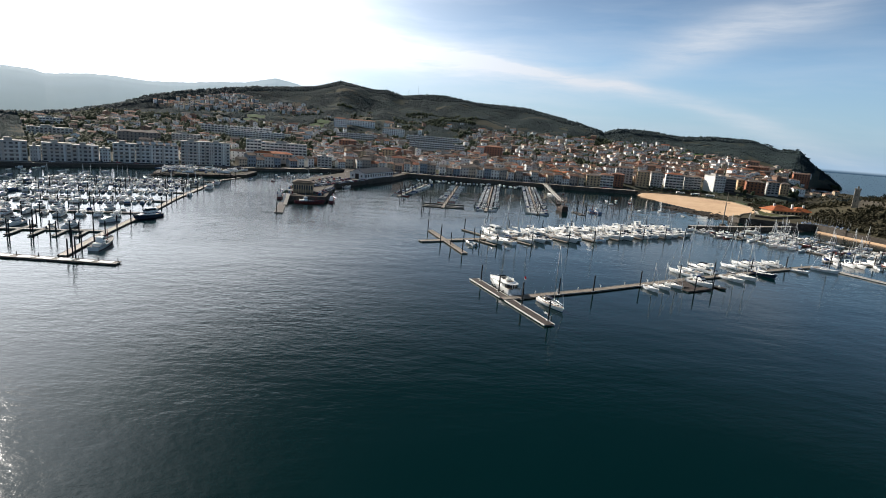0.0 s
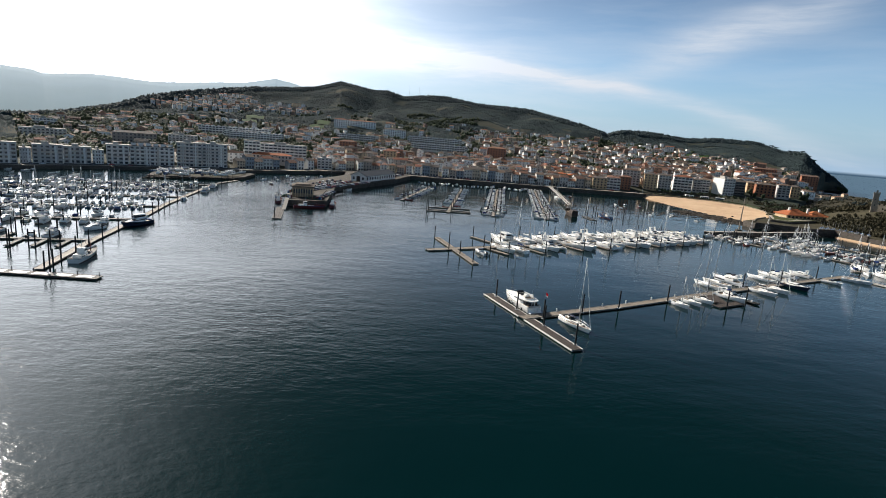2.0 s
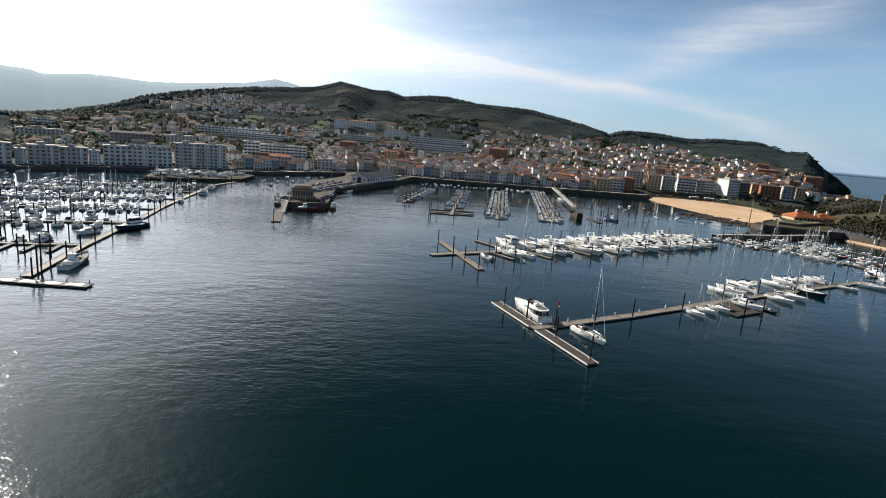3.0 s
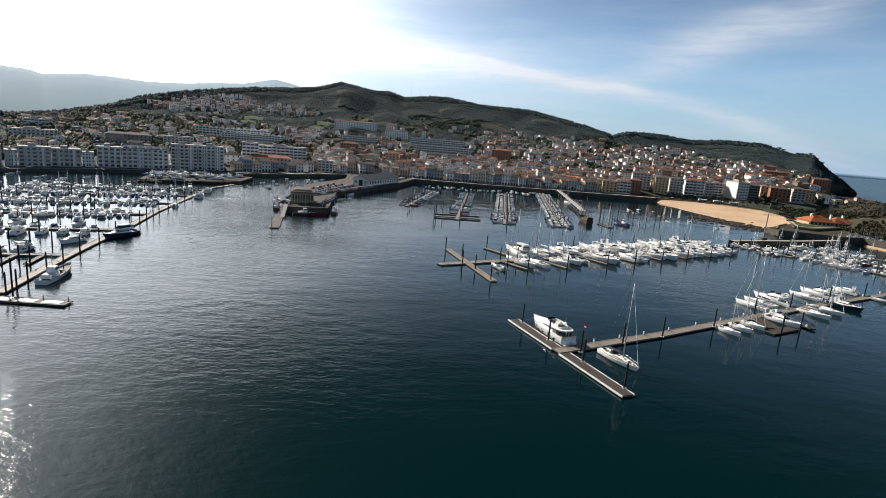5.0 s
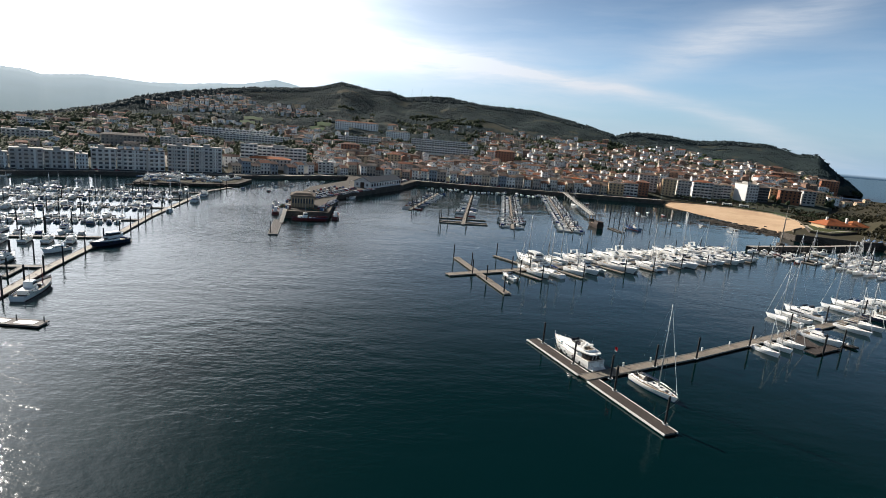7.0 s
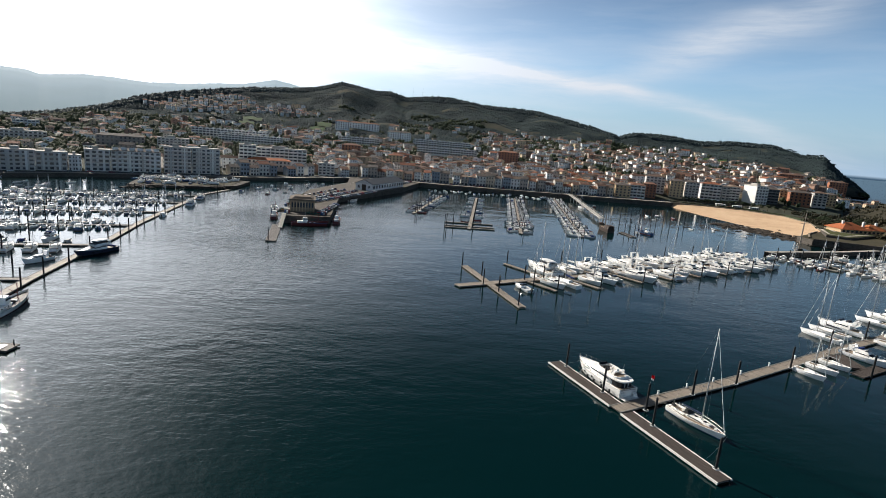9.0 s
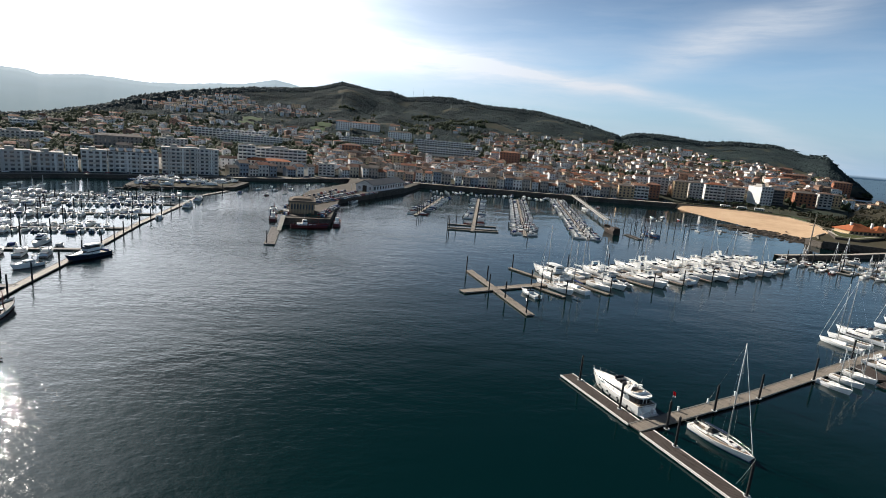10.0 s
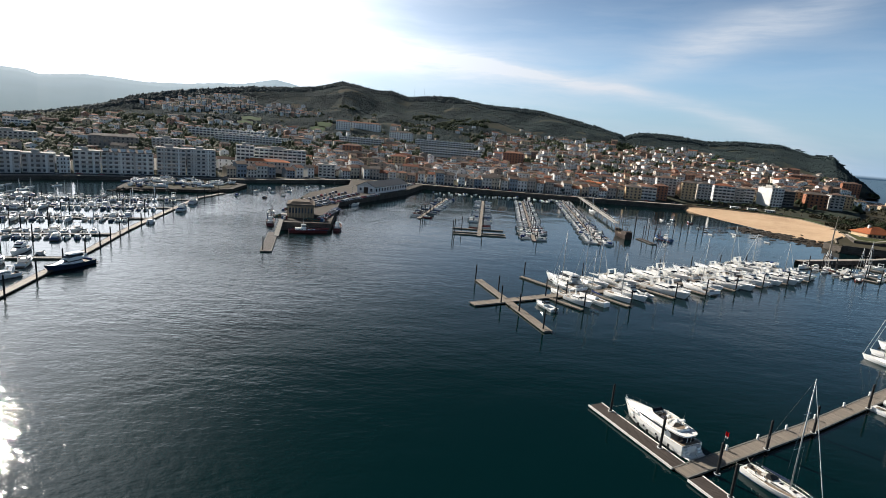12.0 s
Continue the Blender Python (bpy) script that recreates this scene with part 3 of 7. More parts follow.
def refine(line, step=12.0):
    out = []
    for a, b in zip(line, line[1:]):
        n = max(1, int(math.dist(a, b) / step))
        out += [(a[0] + (b[0] - a[0]) * k / n, a[1] + (b[1] - a[1]) * k / n) for k in range(n)]
    return out + [line[-1]]


def build_waterfront():
    line = refine(SHORE)
    strip("wall_seafront", line, -1.2, 0.6, -2, 4.3, SEAWALL, "tall dark stone seawall along the town quay", "seawall", level=True)
    strip("pavement", line, 0.6, 9, 3.0, 4.14, PAVING, "pale paved promenade on top of the seawall", "promenade", level=True)
    strip("road", line, 9.0, 18, 3.0, 4.04, ASPHALT, "asphalt shore road behind the promenade", "road", level=True)
    strip("kerb", line, 9.0, 9.3, 4.04, 4.17, CONCRETE, "concrete kerb along the shore road", "kerb", level=True)


def sheet(name, near, far, rows, mat, label, category, rough=0.0, kind="structure"):
    """A slope between two lines of as many points, (x, y, z)."""
    verts, faces, n = [], [], len(near)
    for k in range(rows + 1):
        for a, b in zip(near, far):
            p = Vector(a).lerp(Vector(b), k / rows)
            p.z += rough * noise.noise(p / 4) if 0 < k < rows else 0
            verts.append(tuple(p))
    for k in range(rows):
        for i in range(n - 1):
            faces.append((k * n + i, k * n + i + 1, (k + 1) * n + i + 1, (k + 1) * n + i))
    return tagged(new(name, raw(name, verts, faces, mat, True)), label, category, kind=kind)


def build_beach():
    wet = [(214, 612, -1.2), (203, 560, -1.2), (200, 528, -1.2), (206, 482, -1.2), (214, 452, -1.2), (228, 428, -1.2)]
    top = [(217, 612, 3.6), (246, 606, 3.8), (276, 592, 4.0), (298, 560, 4.2), (292, 510, 4.2), (268, 462, 4.2)]
    sheet("beach", wet, top, 14, SAND, "crescent of golden sand below the promenade", "beach", 0.25)
    strip("wall_beach", refine([p[:2] for p in top], 8), 0, 0.8, 0, 4.9, QUAY, "low stone wall behind the beach", "wall")
    wet2 = [(280, 312, -1), (284, 346, -1), (276, 370, -1), (272, 390, -1)]
    top2 = [(288, 304, 1.0), (291, 348, 1.0), (283, 373, 1.0), (277, 394, 1.0)]
    sheet("beach", wet2, top2, 8, SAND, "small strip of sand beside the castle slope", "beach", 0.2)


def build_headland():
    plan = [(268, 462), (226, 424), (226, 408), (262, 396), (279, 401), (285, 374), (293, 349), (290, 300), (600, 260), (660, 640), (720, 960), (640, 1010), (500, 860), (440, 700), (390, 610), (345, 560), (306, 575), (298, 560), (292, 510)]
    bm = bmesh.new()
    prism(bm, plan, -2, 3.7)
    bmesh.ops.recalc_face_normals(bm, faces=bm.faces)
    solid("quay_headland", bm, SEAWALL, "dark stone footing round the castle headland", "quay wall", kind="structure")
    bm = bmesh.new()
    c = Vector((400, 480))
    prism(bm, [tuple(c + (Vector(p) - c) * 0.985) for p in plan], 3.2, 4.0)
    bmesh.ops.recalc_face_normals(bm, faces=bm.faces)
    solid("ground_headland", bm, ROUGH_GROUND, "dark trodden ground of the castle headland", "ground", kind="structure")


build_hillside(), build_sea(), build_open_sea(), build_far_mountains(), build_waterfront(), build_beach(), build_headland()

# ---- the mole ----
def build_mole():
    plan = [(-101, 331), (-78, 338), (-92, 428), (-80, 462), (-57, 530), (-46, 600), (-118, 604), (-108, 540), (-121, 460), (-116, 400)]
    bm = bmesh.new()
    prism(bm, plan, -2, 3.9)
    solid("mole", bm, SEAWALL, "stone fishing mole with vertical walls reaching into the harbour", "mole", kind="structure")
    bm = bmesh.new()
    c = Vector((-93, 465))
    prism(bm, [tuple(c + (Vector(p) - c) * 0.965) for p in plan], 3.5, 4.05)
    solid("mole_deck", bm, MOLE_TOP, "worn concrete deck of the fishing mole", "quay deck", kind="structure")
    # shipyard bank off the left marina
    bm = bmesh.new()
    prism(bm, [(-234, 416), (-190, 440), (-176, 458), (-180, 496), (-232, 506), (-254, 470)], -2, 1.9)
    solid("quay", bm, ROCK, "low rocky bank with a boatyard on it", "boatyard bank", kind="structure")
    bm = bmesh.new()
    prism(bm, [(-231, 421), (-192, 444), (-181, 460), (-185, 491), (-230, 501), (-248, 470)], 1.5, 2.1)
    solid("quay_deck", bm, ROUGH_GROUND, "gravelled yard on the rocky bank", "boatyard", kind="structure")
    # concrete jetty of the yacht club
    strip("jetty", refine([(163, 352), (222, 376), (266, 398)], 8), -1.5, 1.5, 2.4, 2.6, PAVING, "pale concrete jetty deck", "jetty")
    # a dark solid stands in for the piles and the shade beneath the deck
    strip("jetty_wall", refine([(163, 352), (222, 376), (266, 398)], 8), -1.35, 1.35, -2, 2.4, SEAWALL, "dark solid base for the shaded piles under the jetty", "jetty")


build_mole()

# ---- piles and pontoons ----
made = {}


def place(key, build, m):
    """The first of a kind is built, the others are copies of it."""
    if key in made:
        return copy_thing(made[key], m)
    made[key] = ob = build()
    ob.matrix_world = m
    return ob


def build_pile(collar=False):
    ob = thing("mooring_pile", "tall black steel mooring pile standing beside a pontoon", "pile", "mooring piles")
    bm = bmesh.new()
    tube(bm, (0, 0, -1.5), (0, 0, 5.9), 0.22, 0.22, 10)
    tube(bm, (0, 0, 5.9), (0, 0, 6.2), 0.23, 0.06, 10)
    part("shaft", bm, PILE, ob)
    if collar:
        bm = bmesh.new()
        for k in range(10):
            a, b = k * math.tau / 10, (k + 1) * math.tau / 10
            tube(bm, (0.46 * math.cos(a), 0.46 * math.sin(a), 0.56), (0.46 * math.cos(b), 0.46 * math.sin(b), 0.56), 0.09, 0.09, 5)
        part("pile_guide", bm, CAP, ob, "pale guide ring where the pontoon slides")
    return ob


def pile(x, y, h=1.0):
    place("pile", build_pile, Matrix.Translation((x, y, 0)) @ Matrix.Diagonal((1, 1, h, 1)))


def pontoon(a, b, width, label, fenders=True, name="pontoon", edge=EDGE, plank=None):
    """A floating walkway from a to b: floats, a planked deck and timber edges."""
    a, b = Vector((*a, 0)), Vector((*b, 0))
    long, t = (b - a).length, (b - a).normalized()
    ob = thing(name, label, "pontoon", "pontoons", at=Matrix.Translation(a) @ t.to_track_quat("X", "Z").to_matrix().to_4x4())
    h = width / 2
    n = max(1, round(long / 12))
    s = long / n
    bm = bmesh.new()
    box(bm, 0.3, s - 0.3, -h + 0.2, h - 0.2, -0.35, 0.34)
    me = mesh_of("float", bm, FLOAT)
    for k in range(n):
        share("float", me, ob, pose(k * s, 0, 0))
    bm = bmesh.new()
    step = 0.3 if long < 70 else 0.6
    for k in range(int(long / step)):
        box(bm, k * step + 0.015, (k + 1) * step - 0.015, -h, h, 0.34, 0.5 + 0.008 * random.random())
    part("deck", bm, plank or PLANK, ob)
    if fenders:
        for s in (-1, 1):
            bm = bmesh.new()
            box(bm, -0.05, long + 0.05, s * h - 0.14, s * h + 0.14, 0.22, 0.56)
            part("fender_rail", bm, edge, ob, "bleached timber rail")
    return ob


def along(a, b, k):
    return (a[0] + (b[0] - a[0]) * k, a[1] + (b[1] - a[1]) * k)


def build_bollard():
    ob = thing("service_pedestal", "small white power pedestal on the pontoon deck", "pedestal", "service pedestals")
    bm = bmesh.new()
    tbox(bm, -0.16, 0.16, 0.16, 0.16, 0.5, 1.35, 0.02, 0.02, 0.02)
    part("post", bm, CAP, ob)
    bm = bmesh.new()
    tbox(bm, -0.2, 0.2, 0.2, 0.2, 1.35, 1.52, 0.08, 0.08, 0.08)
    part("lamp_head", bm, CAP, ob)
    return ob


# outer dock with its cross head
T_NW, T_SE, JOIN = (11.6, 177.3), (30.4, 135.4), (22.6, 157.4)
pontoon(T_NW, (20.2, 158.13), 3.2, "floating cross-head pontoon with dark planks and pale edges", plank=DARK_PLANK)
pontoon((21.53, 155.17), T_SE, 3.2, "outer arm of the cross-head with dark planks and pale edges", plank=DARK_PLANK)
DOCK1 = [(22.6, 158.0), (52.3, 174.9), (92, 199.8), (134.5, 225.6), (181, 252.5)]
for a, b in zip(DOCK1, DOCK1[1:]):
    pontoon(a if a != DOCK1[0] else (19.6, 156.3), b, 2.7, "long floating walkway with weathered grey planks", edge=FLOAT)
for x, y in ((13.9, 174.9), (19.0, 163.2), (25.7, 156.8), (30.6, 138.6), (38.8, 165.6), (52.0, 173.0), (72.3, 185.7), (93.5, 202.2), (113, 214.4), (136, 228), (160, 241.8), (24.9, 151.0)):
    place("guided_pile", lambda: build_pile(True), pose(x, y, 0))
for k in range(14):
    i, f = divmod(0.3 + k * 0.27, 1)
    x, y = along(DOCK1[int(i)], DOCK1[int(i) + 1], f)
    place("bollard", build_bollard, pose(x - 0.6, y + 1.1, 0))
pontoon((92.6, 198.6), (92.2, 189.2), 4.4, "broad planked finger pontoon with brown boards", edge=DARK_PLANK, plank=DARK_PLANK)
pontoon((88.2, 184.6), (99.6, 191.2), 2.8, "end platform across a broad finger pontoon", edge=DARK_PLANK, plank=DARK_PLANK)
pile(91.6, 184.4), pile(100.8, 190.0)
pontoon((181, 252.5), (196, 224), 2.6, "branch pontoon of the yacht club marina")

# pennant on the pile at the junction
flag = thing("pennant", "small red and white pennant on top of a pile", "flag", at=pose(25.7, 156.8, 6.2))
bm = bmesh.new()
tube(bm, (0, 0, -0.2), (0, 0, 1.9), 0.03, 0.025, 5)
part("staff", bm, STEEL, flag)
for name, mat, z0, z1 in (("red_cloth", RED_FLAG, 1.1, 1.85), ("white_cloth", CAP, 0.75, 1.1)):
    bm = bmesh.new()
    rows = [[bm.verts.new((0.02 + 0.11 * k, 0.07 * math.sin(k * 1.3), z - 0.05 * k)) for z in (z0, z1)] for k in range(6)]
    for a, b in zip(rows, rows[1:]):
        bm.faces.new((a[0], b[0], b[1], a[1]))
    bmesh.ops.solidify(bm, geom=bm.faces[:], thickness=0.015)
    part(name, bm, mat, flag)


def mooring_line(a, b, sag=0.5):
    a, b = Vector(a), Vector(b)
    bm = bmesh.new()
    pts = [a.lerp(b, k / 6) - Vector((0, 0, sag * 4 * k / 6 * (1 - k / 6))) for k in range(7)]
    rings = [[bm.verts.new(p + Vector((0.035 * math.cos(k * 1.2566), 0.035 * math.sin(k * 1.2566), 0.02 * math.sin(k * 2.5)))) for k in range(5)] for p in pts]
    for p, q in zip(rings, rings[1:]):
        for k in range(5):
            bm.faces.new((p[k], p[(k + 1) % 5], q[(k + 1) % 5], q[k]))
    solid("mooring_line", bm, ROPE, "pale mooring rope sagging between boat and pontoon", "rope")


for a, b in (((17.2, 175.4, 2.3), (14.2, 175.0, 1.6)), ((17.8, 174.0, 2.2), (15.5, 171.0, 0.55)), ((23.6, 160.4, 1.6), (25.2, 158.9, 0.55)),
             ((30.8, 158.9, 1.2), (30.9, 161.6, 0.55)), ((32.9, 159.7, 1.2), (33.8, 162.8, 0.55)), ((36.9, 147.6, 1.4), (30.4, 141.4, 0.55))):
    mooring_line(a, b, 0.35)

# second dock
D2, D2_END = (-10.9, 236.6), (146, 330.5)
pontoon(D2, along(D2, D2_END, 0.52), 3.2, "floating spine pontoon with pale sunlit planks", edge=PLANK)
pontoon(along(D2, D2_END, 0.52), D2_END, 3.2, "floating spine pontoon between moored boats", edge=PLANK)


def d2(u, v):
    return (D2[0] + 0.857 * u - 0.515 * v, D2[1] + 0.515 * u + 0.857 * v)


pontoon((-7.6, 267), (9.3, 217.3), 2.4, "slim cross pontoon near the end of the dock", edge=PLANK)
FINGERS = [(41, 24), (66, 19), (88, 17), (110, 17), (132, 17), (154, 17), (174, 16), (30, -15), (49, -17), (75, -15), (93, -15), (112, -15), (131, -15), (150, -15), (168, -15)]
for u, v in FINGERS:
    s = 1.6 if v > 0 else -1.6
    pontoon(d2(u, s), d2(u - 0.12 * v, v), 1.5, "narrow finger pontoon between berths", edge=PLANK)
    pile(*d2(u - 0.12 * v + 0.9, v * 0.98))
for p in ((-8.6, 266), (-1.5, 252.5), (8.2, 219.2), (3.2, 233), (-1.6, 240.5), (14.5, 252.2), (22, 255), (17, 246)):
    pile(*p)

# marina on the far side: spine, branches and the loose outer pontoon
SPINE = [(-122.9, 164.4), (-134, 205), (-147, 262), (-157, 300), (-168, 355), (-179, 412), (-176, 444)]
for a, b in zip(SPINE, SPINE[1:]):
    pontoon(a, b, 2.6, "long floating spine of the public marina", edge=DARK_PLANK)
for k in range(22):
    i, f = divmod(k * 0.27, 1)
    x, y = along(SPINE[int(i)], SPINE[int(i) + 1], f)
    pile(x + 1.9, y)
for a, b, note in (((-102.4, 160.9), (-134, 159.6), "loose outer pontoon with pale deck panels and dark sides"), ((-134, 159.6), (-190, 157.3), "loose outer pontoon beyond the marina spine")):
    outer = pontoon(a, b, 3.4, note, edge=DARK_PLANK, plank=DARK_PLANK)
    for k in range(int((Vector(b) - Vector(a)).length / 6.2)):
        bm = bmesh.new()
        tbox(bm, 1.7 + 6.2 * k, 6.1 + 6.2 * k, 1.05, 1.05, 0.5, 0.58, 0.02, 0.02, 0.02)
        part("deck_panel", bm, CAP, outer, "bleached white deck panel")
        bm = bmesh.new()
        tube(bm, (0.8 + 6.2 * k, -1.3, 0.5), (0.8 + 6.2 * k, -1.3, 1.7), 0.13, 0.11, 7)
        part("post", bm, PILE, outer, "short dark mooring post")
pile(-119.8, 165.0, 1.6), pile(-120.6, 167.4)
BRANCHES = [((-134, 205), (-230, 180)), ((-146, 250), (-250, 214)), ((-155, 291), (-262, 246)), ((-164, 330), (-266, 284)), ((-171, 366), (-268, 320)), ((-178, 400), (-272, 352))]
# shade of these backlit decks is put into their darker planks
for a, b in BRANCHES:
    pontoon(a, b, 2.4, "branch pontoon lined with small craft", edge=FLOAT, plank=DARK_PLANK)

for k in range(9):
    x, y = -140.6 - 7.3 * k, 202.9 - 1.84 * k
    pontoon((x + 0.3, y - 1.2), (x + 3.4, y - 11.5), 1.3, "short dark finger pontoon off the branch", edge=FLOAT, plank=DARK_PLANK)
    pile(x + 4.4, y - 11.2)
    if k % 2:
        pontoon((x - 0.3, y + 1.2), (x - 2.6, y + 10.0), 1.3, "short dark finger pontoon off the branch", edge=FLOAT, plank=DARK_PLANK)
        pile(x - 3.4, y + 9.8)

# four pontoons of small craft below the town
ROWS = [((-38, 403), (-22, 527)), ((-3, 358), (9, 532)), ((26.5, 357), (46, 556)), ((63, 363), (88, 586))]
for a, b in ROWS:
    pontoon(a, b, 2.0, "straight pontoon lined with small open boats", edge=FLOAT)
    for k in range(9):
        x, y = along(a, b, 0.03 + k * 0.11)
        pile(x + 1.8, y, 1.1)
for y in (360, 366, 378):
    pontoon((-17, y), (12, y + 3), 1.6, "bare cross pontoon without boats", edge=FLOAT)
for x, y in ((-17, 358), (-16, 362), (-12, 374), (-37, 408), (-35, 420)):
    pile(x, y, 1.3)
pontoon((95.5, 396), (98.5, 379), 3.6, "dark raft beside the replica ship", edge=FLOAT, plank=DARK_PLANK)
for x, y in ((97.6, 395), (100.6, 380), (101.5, 388), (104, 404), (111, 448), (107, 436), (116, 440)):
    pile(x, y, 1.35)
# gangway float at the mole head
pontoon((-91, 283), (-101, 322), 4.2, "floating landing stage below the mole", edge=FLOAT, plank=DARK_PLANK)
pile(-92.6, 284.5)
bm = bmesh.new()
box(bm, -1, 1, -11, 11, 0, 0.25)
for s in (-1, 1):
    for k in range(9):
        tube(bm, (s, -10.5 + k * 2.6, 0.2), (s, -10.5 + k * 2.6, 1.2), 0.05)
    tube(bm, (s, -11, 1.2), (s, 11, 1.2), 0.06)
solid("gangway", bm, CONCRETE, "sloping gangway with handrails up to the mole", "gangway", at=pose(-99, 324, 2.4, 10, 0, 12))
# marina of the yacht club
CLUB = [((178, 350), (214, 282)), ((200, 360), (242, 288)), ((226, 366), (262, 304)), ((196, 268), (250, 262)), ((165, 350), (182, 322))]
for a, b in CLUB:
    pontoon(a, b, 2.4, "yacht club pontoon crowded with boats", edge=FLOAT)
    for k in range(6):
        x, y = along(a, b, 0.02 + k * 0.19)
        pile(x + 1.5, y - 1)
# footbridge out to the old ship
bm = bmesh.new()
A, B = Vector((108, 603, 4.2)), Vector((94.5, 437, 3.0))
t = (B - A).normalized()
side = Vector((t.y, -t.x, 0)).normalized()
for s in (-1.6, 1.6):
    tube(bm, A + side * s, B + side * s, 0.28)
    tube(bm, A + side * s + Vector((0, 0, 1.2)), B + side * s + Vector((0, 0, 1.2)), 0.1)
for k in range(56):
    p = A.lerp(B, k / 55)
    v = [bm.verts.new(p + side * s + t * d + Vector((0, 0, 0.3))) for s, d in ((-1.7, -1.3), (1.7, -1.3), (1.7, 1.3), (-1.7, 1.3))]
    bm.faces.new(v)
    if k % 6 == 0:
        for s in (-1.6, 1.6):
            tube(bm, (p.x + side.x * s, p.y + side.y * s, -2), (p.x + side.x * s, p.y + side.y * s, p.z + 1.3), 0.22)
solid("footbridge", bm, CONCRETE, "long pale footbridge on posts out to the moored ship", "footbridge")

# ---- boats: bow along +x, waterline at z = 0 ----
def half_beam(s, beam, stern, fine):
    full = 1.0 - max(0.0, (s - 0.38) / 0.62) ** fine
    return beam / 2 * max(full, 0.012) * (stern + (1 - stern) * min(1.0, s / 0.38) ** 0.7)


def hull_shape(long, beam, board, sheer=0.35, rake=0.10, stern=0.86, fine=2.4, deck_drop=0.12, stations=13):
    """Lofted sides with flare and raked bow, and the deck inside them. Returns both meshes and the sheer height by station."""
    sides, deck = bmesh.new(), bmesh.new()
    rings, floor = [], []
    for k in range(stations):
        s = k / (stations - 1)
        b, top = half_beam(s, beam, stern, fine), board * (1 + sheer * s * s - 0.08 * math.sin(math.pi * min(1, s * 1.3)))
        prof = [(b, top), (b * (0.97 - 0.10 * s), top * 0.5), (b * (0.90 - 0.35 * s), 0.02), (b * (0.6 - 0.4 * s), -0.3), (0.0, -0.4)]
        ring = [(long * (s - 0.5) + rake * long * s**4 * (z / top if z > 0 else 0) - rake * long * s**4, y, z) for y, z in prof]
        full = ring + [(x, -y, z) for x, y, z in ring[-2::-1]]
        rings.append([sides.verts.new(p) for p in full])
        x = ring[0][0]
        inner = max(b - 0.09, 0.0)
        floor.append([deck.verts.new((x - (0.1 if k == stations - 1 else 0), y, top - deck_drop + 0.04 * (y == 0))) for y in (inner, 0.0, -inner)])
    for a, c in zip(rings, rings[1:]):
        for j in range(len(a) - 1):
            sides.faces.new((a[j], a[j + 1], c[j + 1], c[j]))
    sides.faces.new(rings[0])
    for a, c in zip(floor, floor[1:]):
        for j in range(2):
            deck.faces.new((a[j], a[j + 1], c[j + 1], c[j]))
    for bm in (sides, deck):
        bmesh.ops.remove_doubles(bm, verts=bm.verts, dist=0.004)
        bmesh.ops.recalc_face_normals(bm, faces=bm.faces)
    return sides, deck


def rail(ob, long, beam, z, s0, s1, stern=0.86, fine=2.4, sheer=0.35, height=0.65, name="guard_rail", step=7):
    """Stanchions with one wire round part of the deck edge."""
    bm = bmesh.new()
    for side in (-1, 1):
        last = None
        for k in range(step):
            s = s0 + (s1 - s0) * k / (step - 1)
            y, base = side * max(half_beam(s, beam, stern, fine) - 0.08, 0.02), z * (1 + sheer * s * s - 0.08 * math.sin(math.pi * min(1, s * 1.3)))
            p = Vector((long * (s - 0.5), y, base))
            tube(bm, p, p + Vector((0, 0, height)), 0.025, sides=4)
            top = p + Vector((0, 0, height))
            if last:
                tube(bm, last, top, 0.022, sides=4)
            last = top
    part(name, bm, STEEL, ob, "thin stainless rail")


def boot_stripe(ob, long, beam, stern, fine, z0, z1, mat, name="stripe", stations=11, board=1.0):
    bm = bmesh.new()
    for side in (-1, 1):
        cols = []
        for k in range(stations):
            s = 0.96 * k / (stations - 1)
            b = half_beam(s, beam, stern, fine)
            f = 0.90 - 0.35 * s
            cols.append([bm.verts.new((long * (s - 0.5), side * (b * (f + (1 - f) * z / board) + 0.02), z)) for z in (z0, z1)])
        for a, c in zip(cols, cols[1:]):
            bm.faces.new((a[0], c[0], c[1], a[1]) if side < 0 else (a[0], a[1], c[1], c[0]))
    part(name, bm, mat, ob)


def fender(ob, x, y, z):
    bm = bmesh.new()
    tube(bm, (x, y, z), (x, y, z + 0.8), 0.2, 0.2, 8)
    part("fender", bm, RUBBER, ob, "hanging black fender")


def shell(bm, shape, z0, a0, a1, n, grow):
    """A rounded body along x: shape holds x, half width and top height of its sections."""
    rows = []
    for x, w, top in shape:
        row = []
        for k in range(n + 1):
            a = a0 + (a1 - a0) * k / n
            c, q = math.cos(a), math.sin(a)
            row.append(bm.verts.new((x, (w + grow) * math.copysign(abs(c) ** 0.55, c), z0 + (top - z0 + grow) * abs(q) ** 0.55)))
        rows.append(row)
    for p, q in zip(rows, rows[1:]):
        for k in range(n):
            bm.faces.new((p[k], p[k + 1], q[k + 1], q[k]))
    if a1 - a0 > 3:
        bm.faces.new(rows[0][::-1]), bm.faces.new(rows[-1])


def outline(cx, lx, wy, n=28):
    return [(cx + lx * math.copysign(abs(math.cos(a)) ** 0.62, math.cos(a)), wy * math.copysign(abs(math.sin(a)) ** 0.5, math.sin(a))) for a in (k * math.tau / n for k in range(n))]


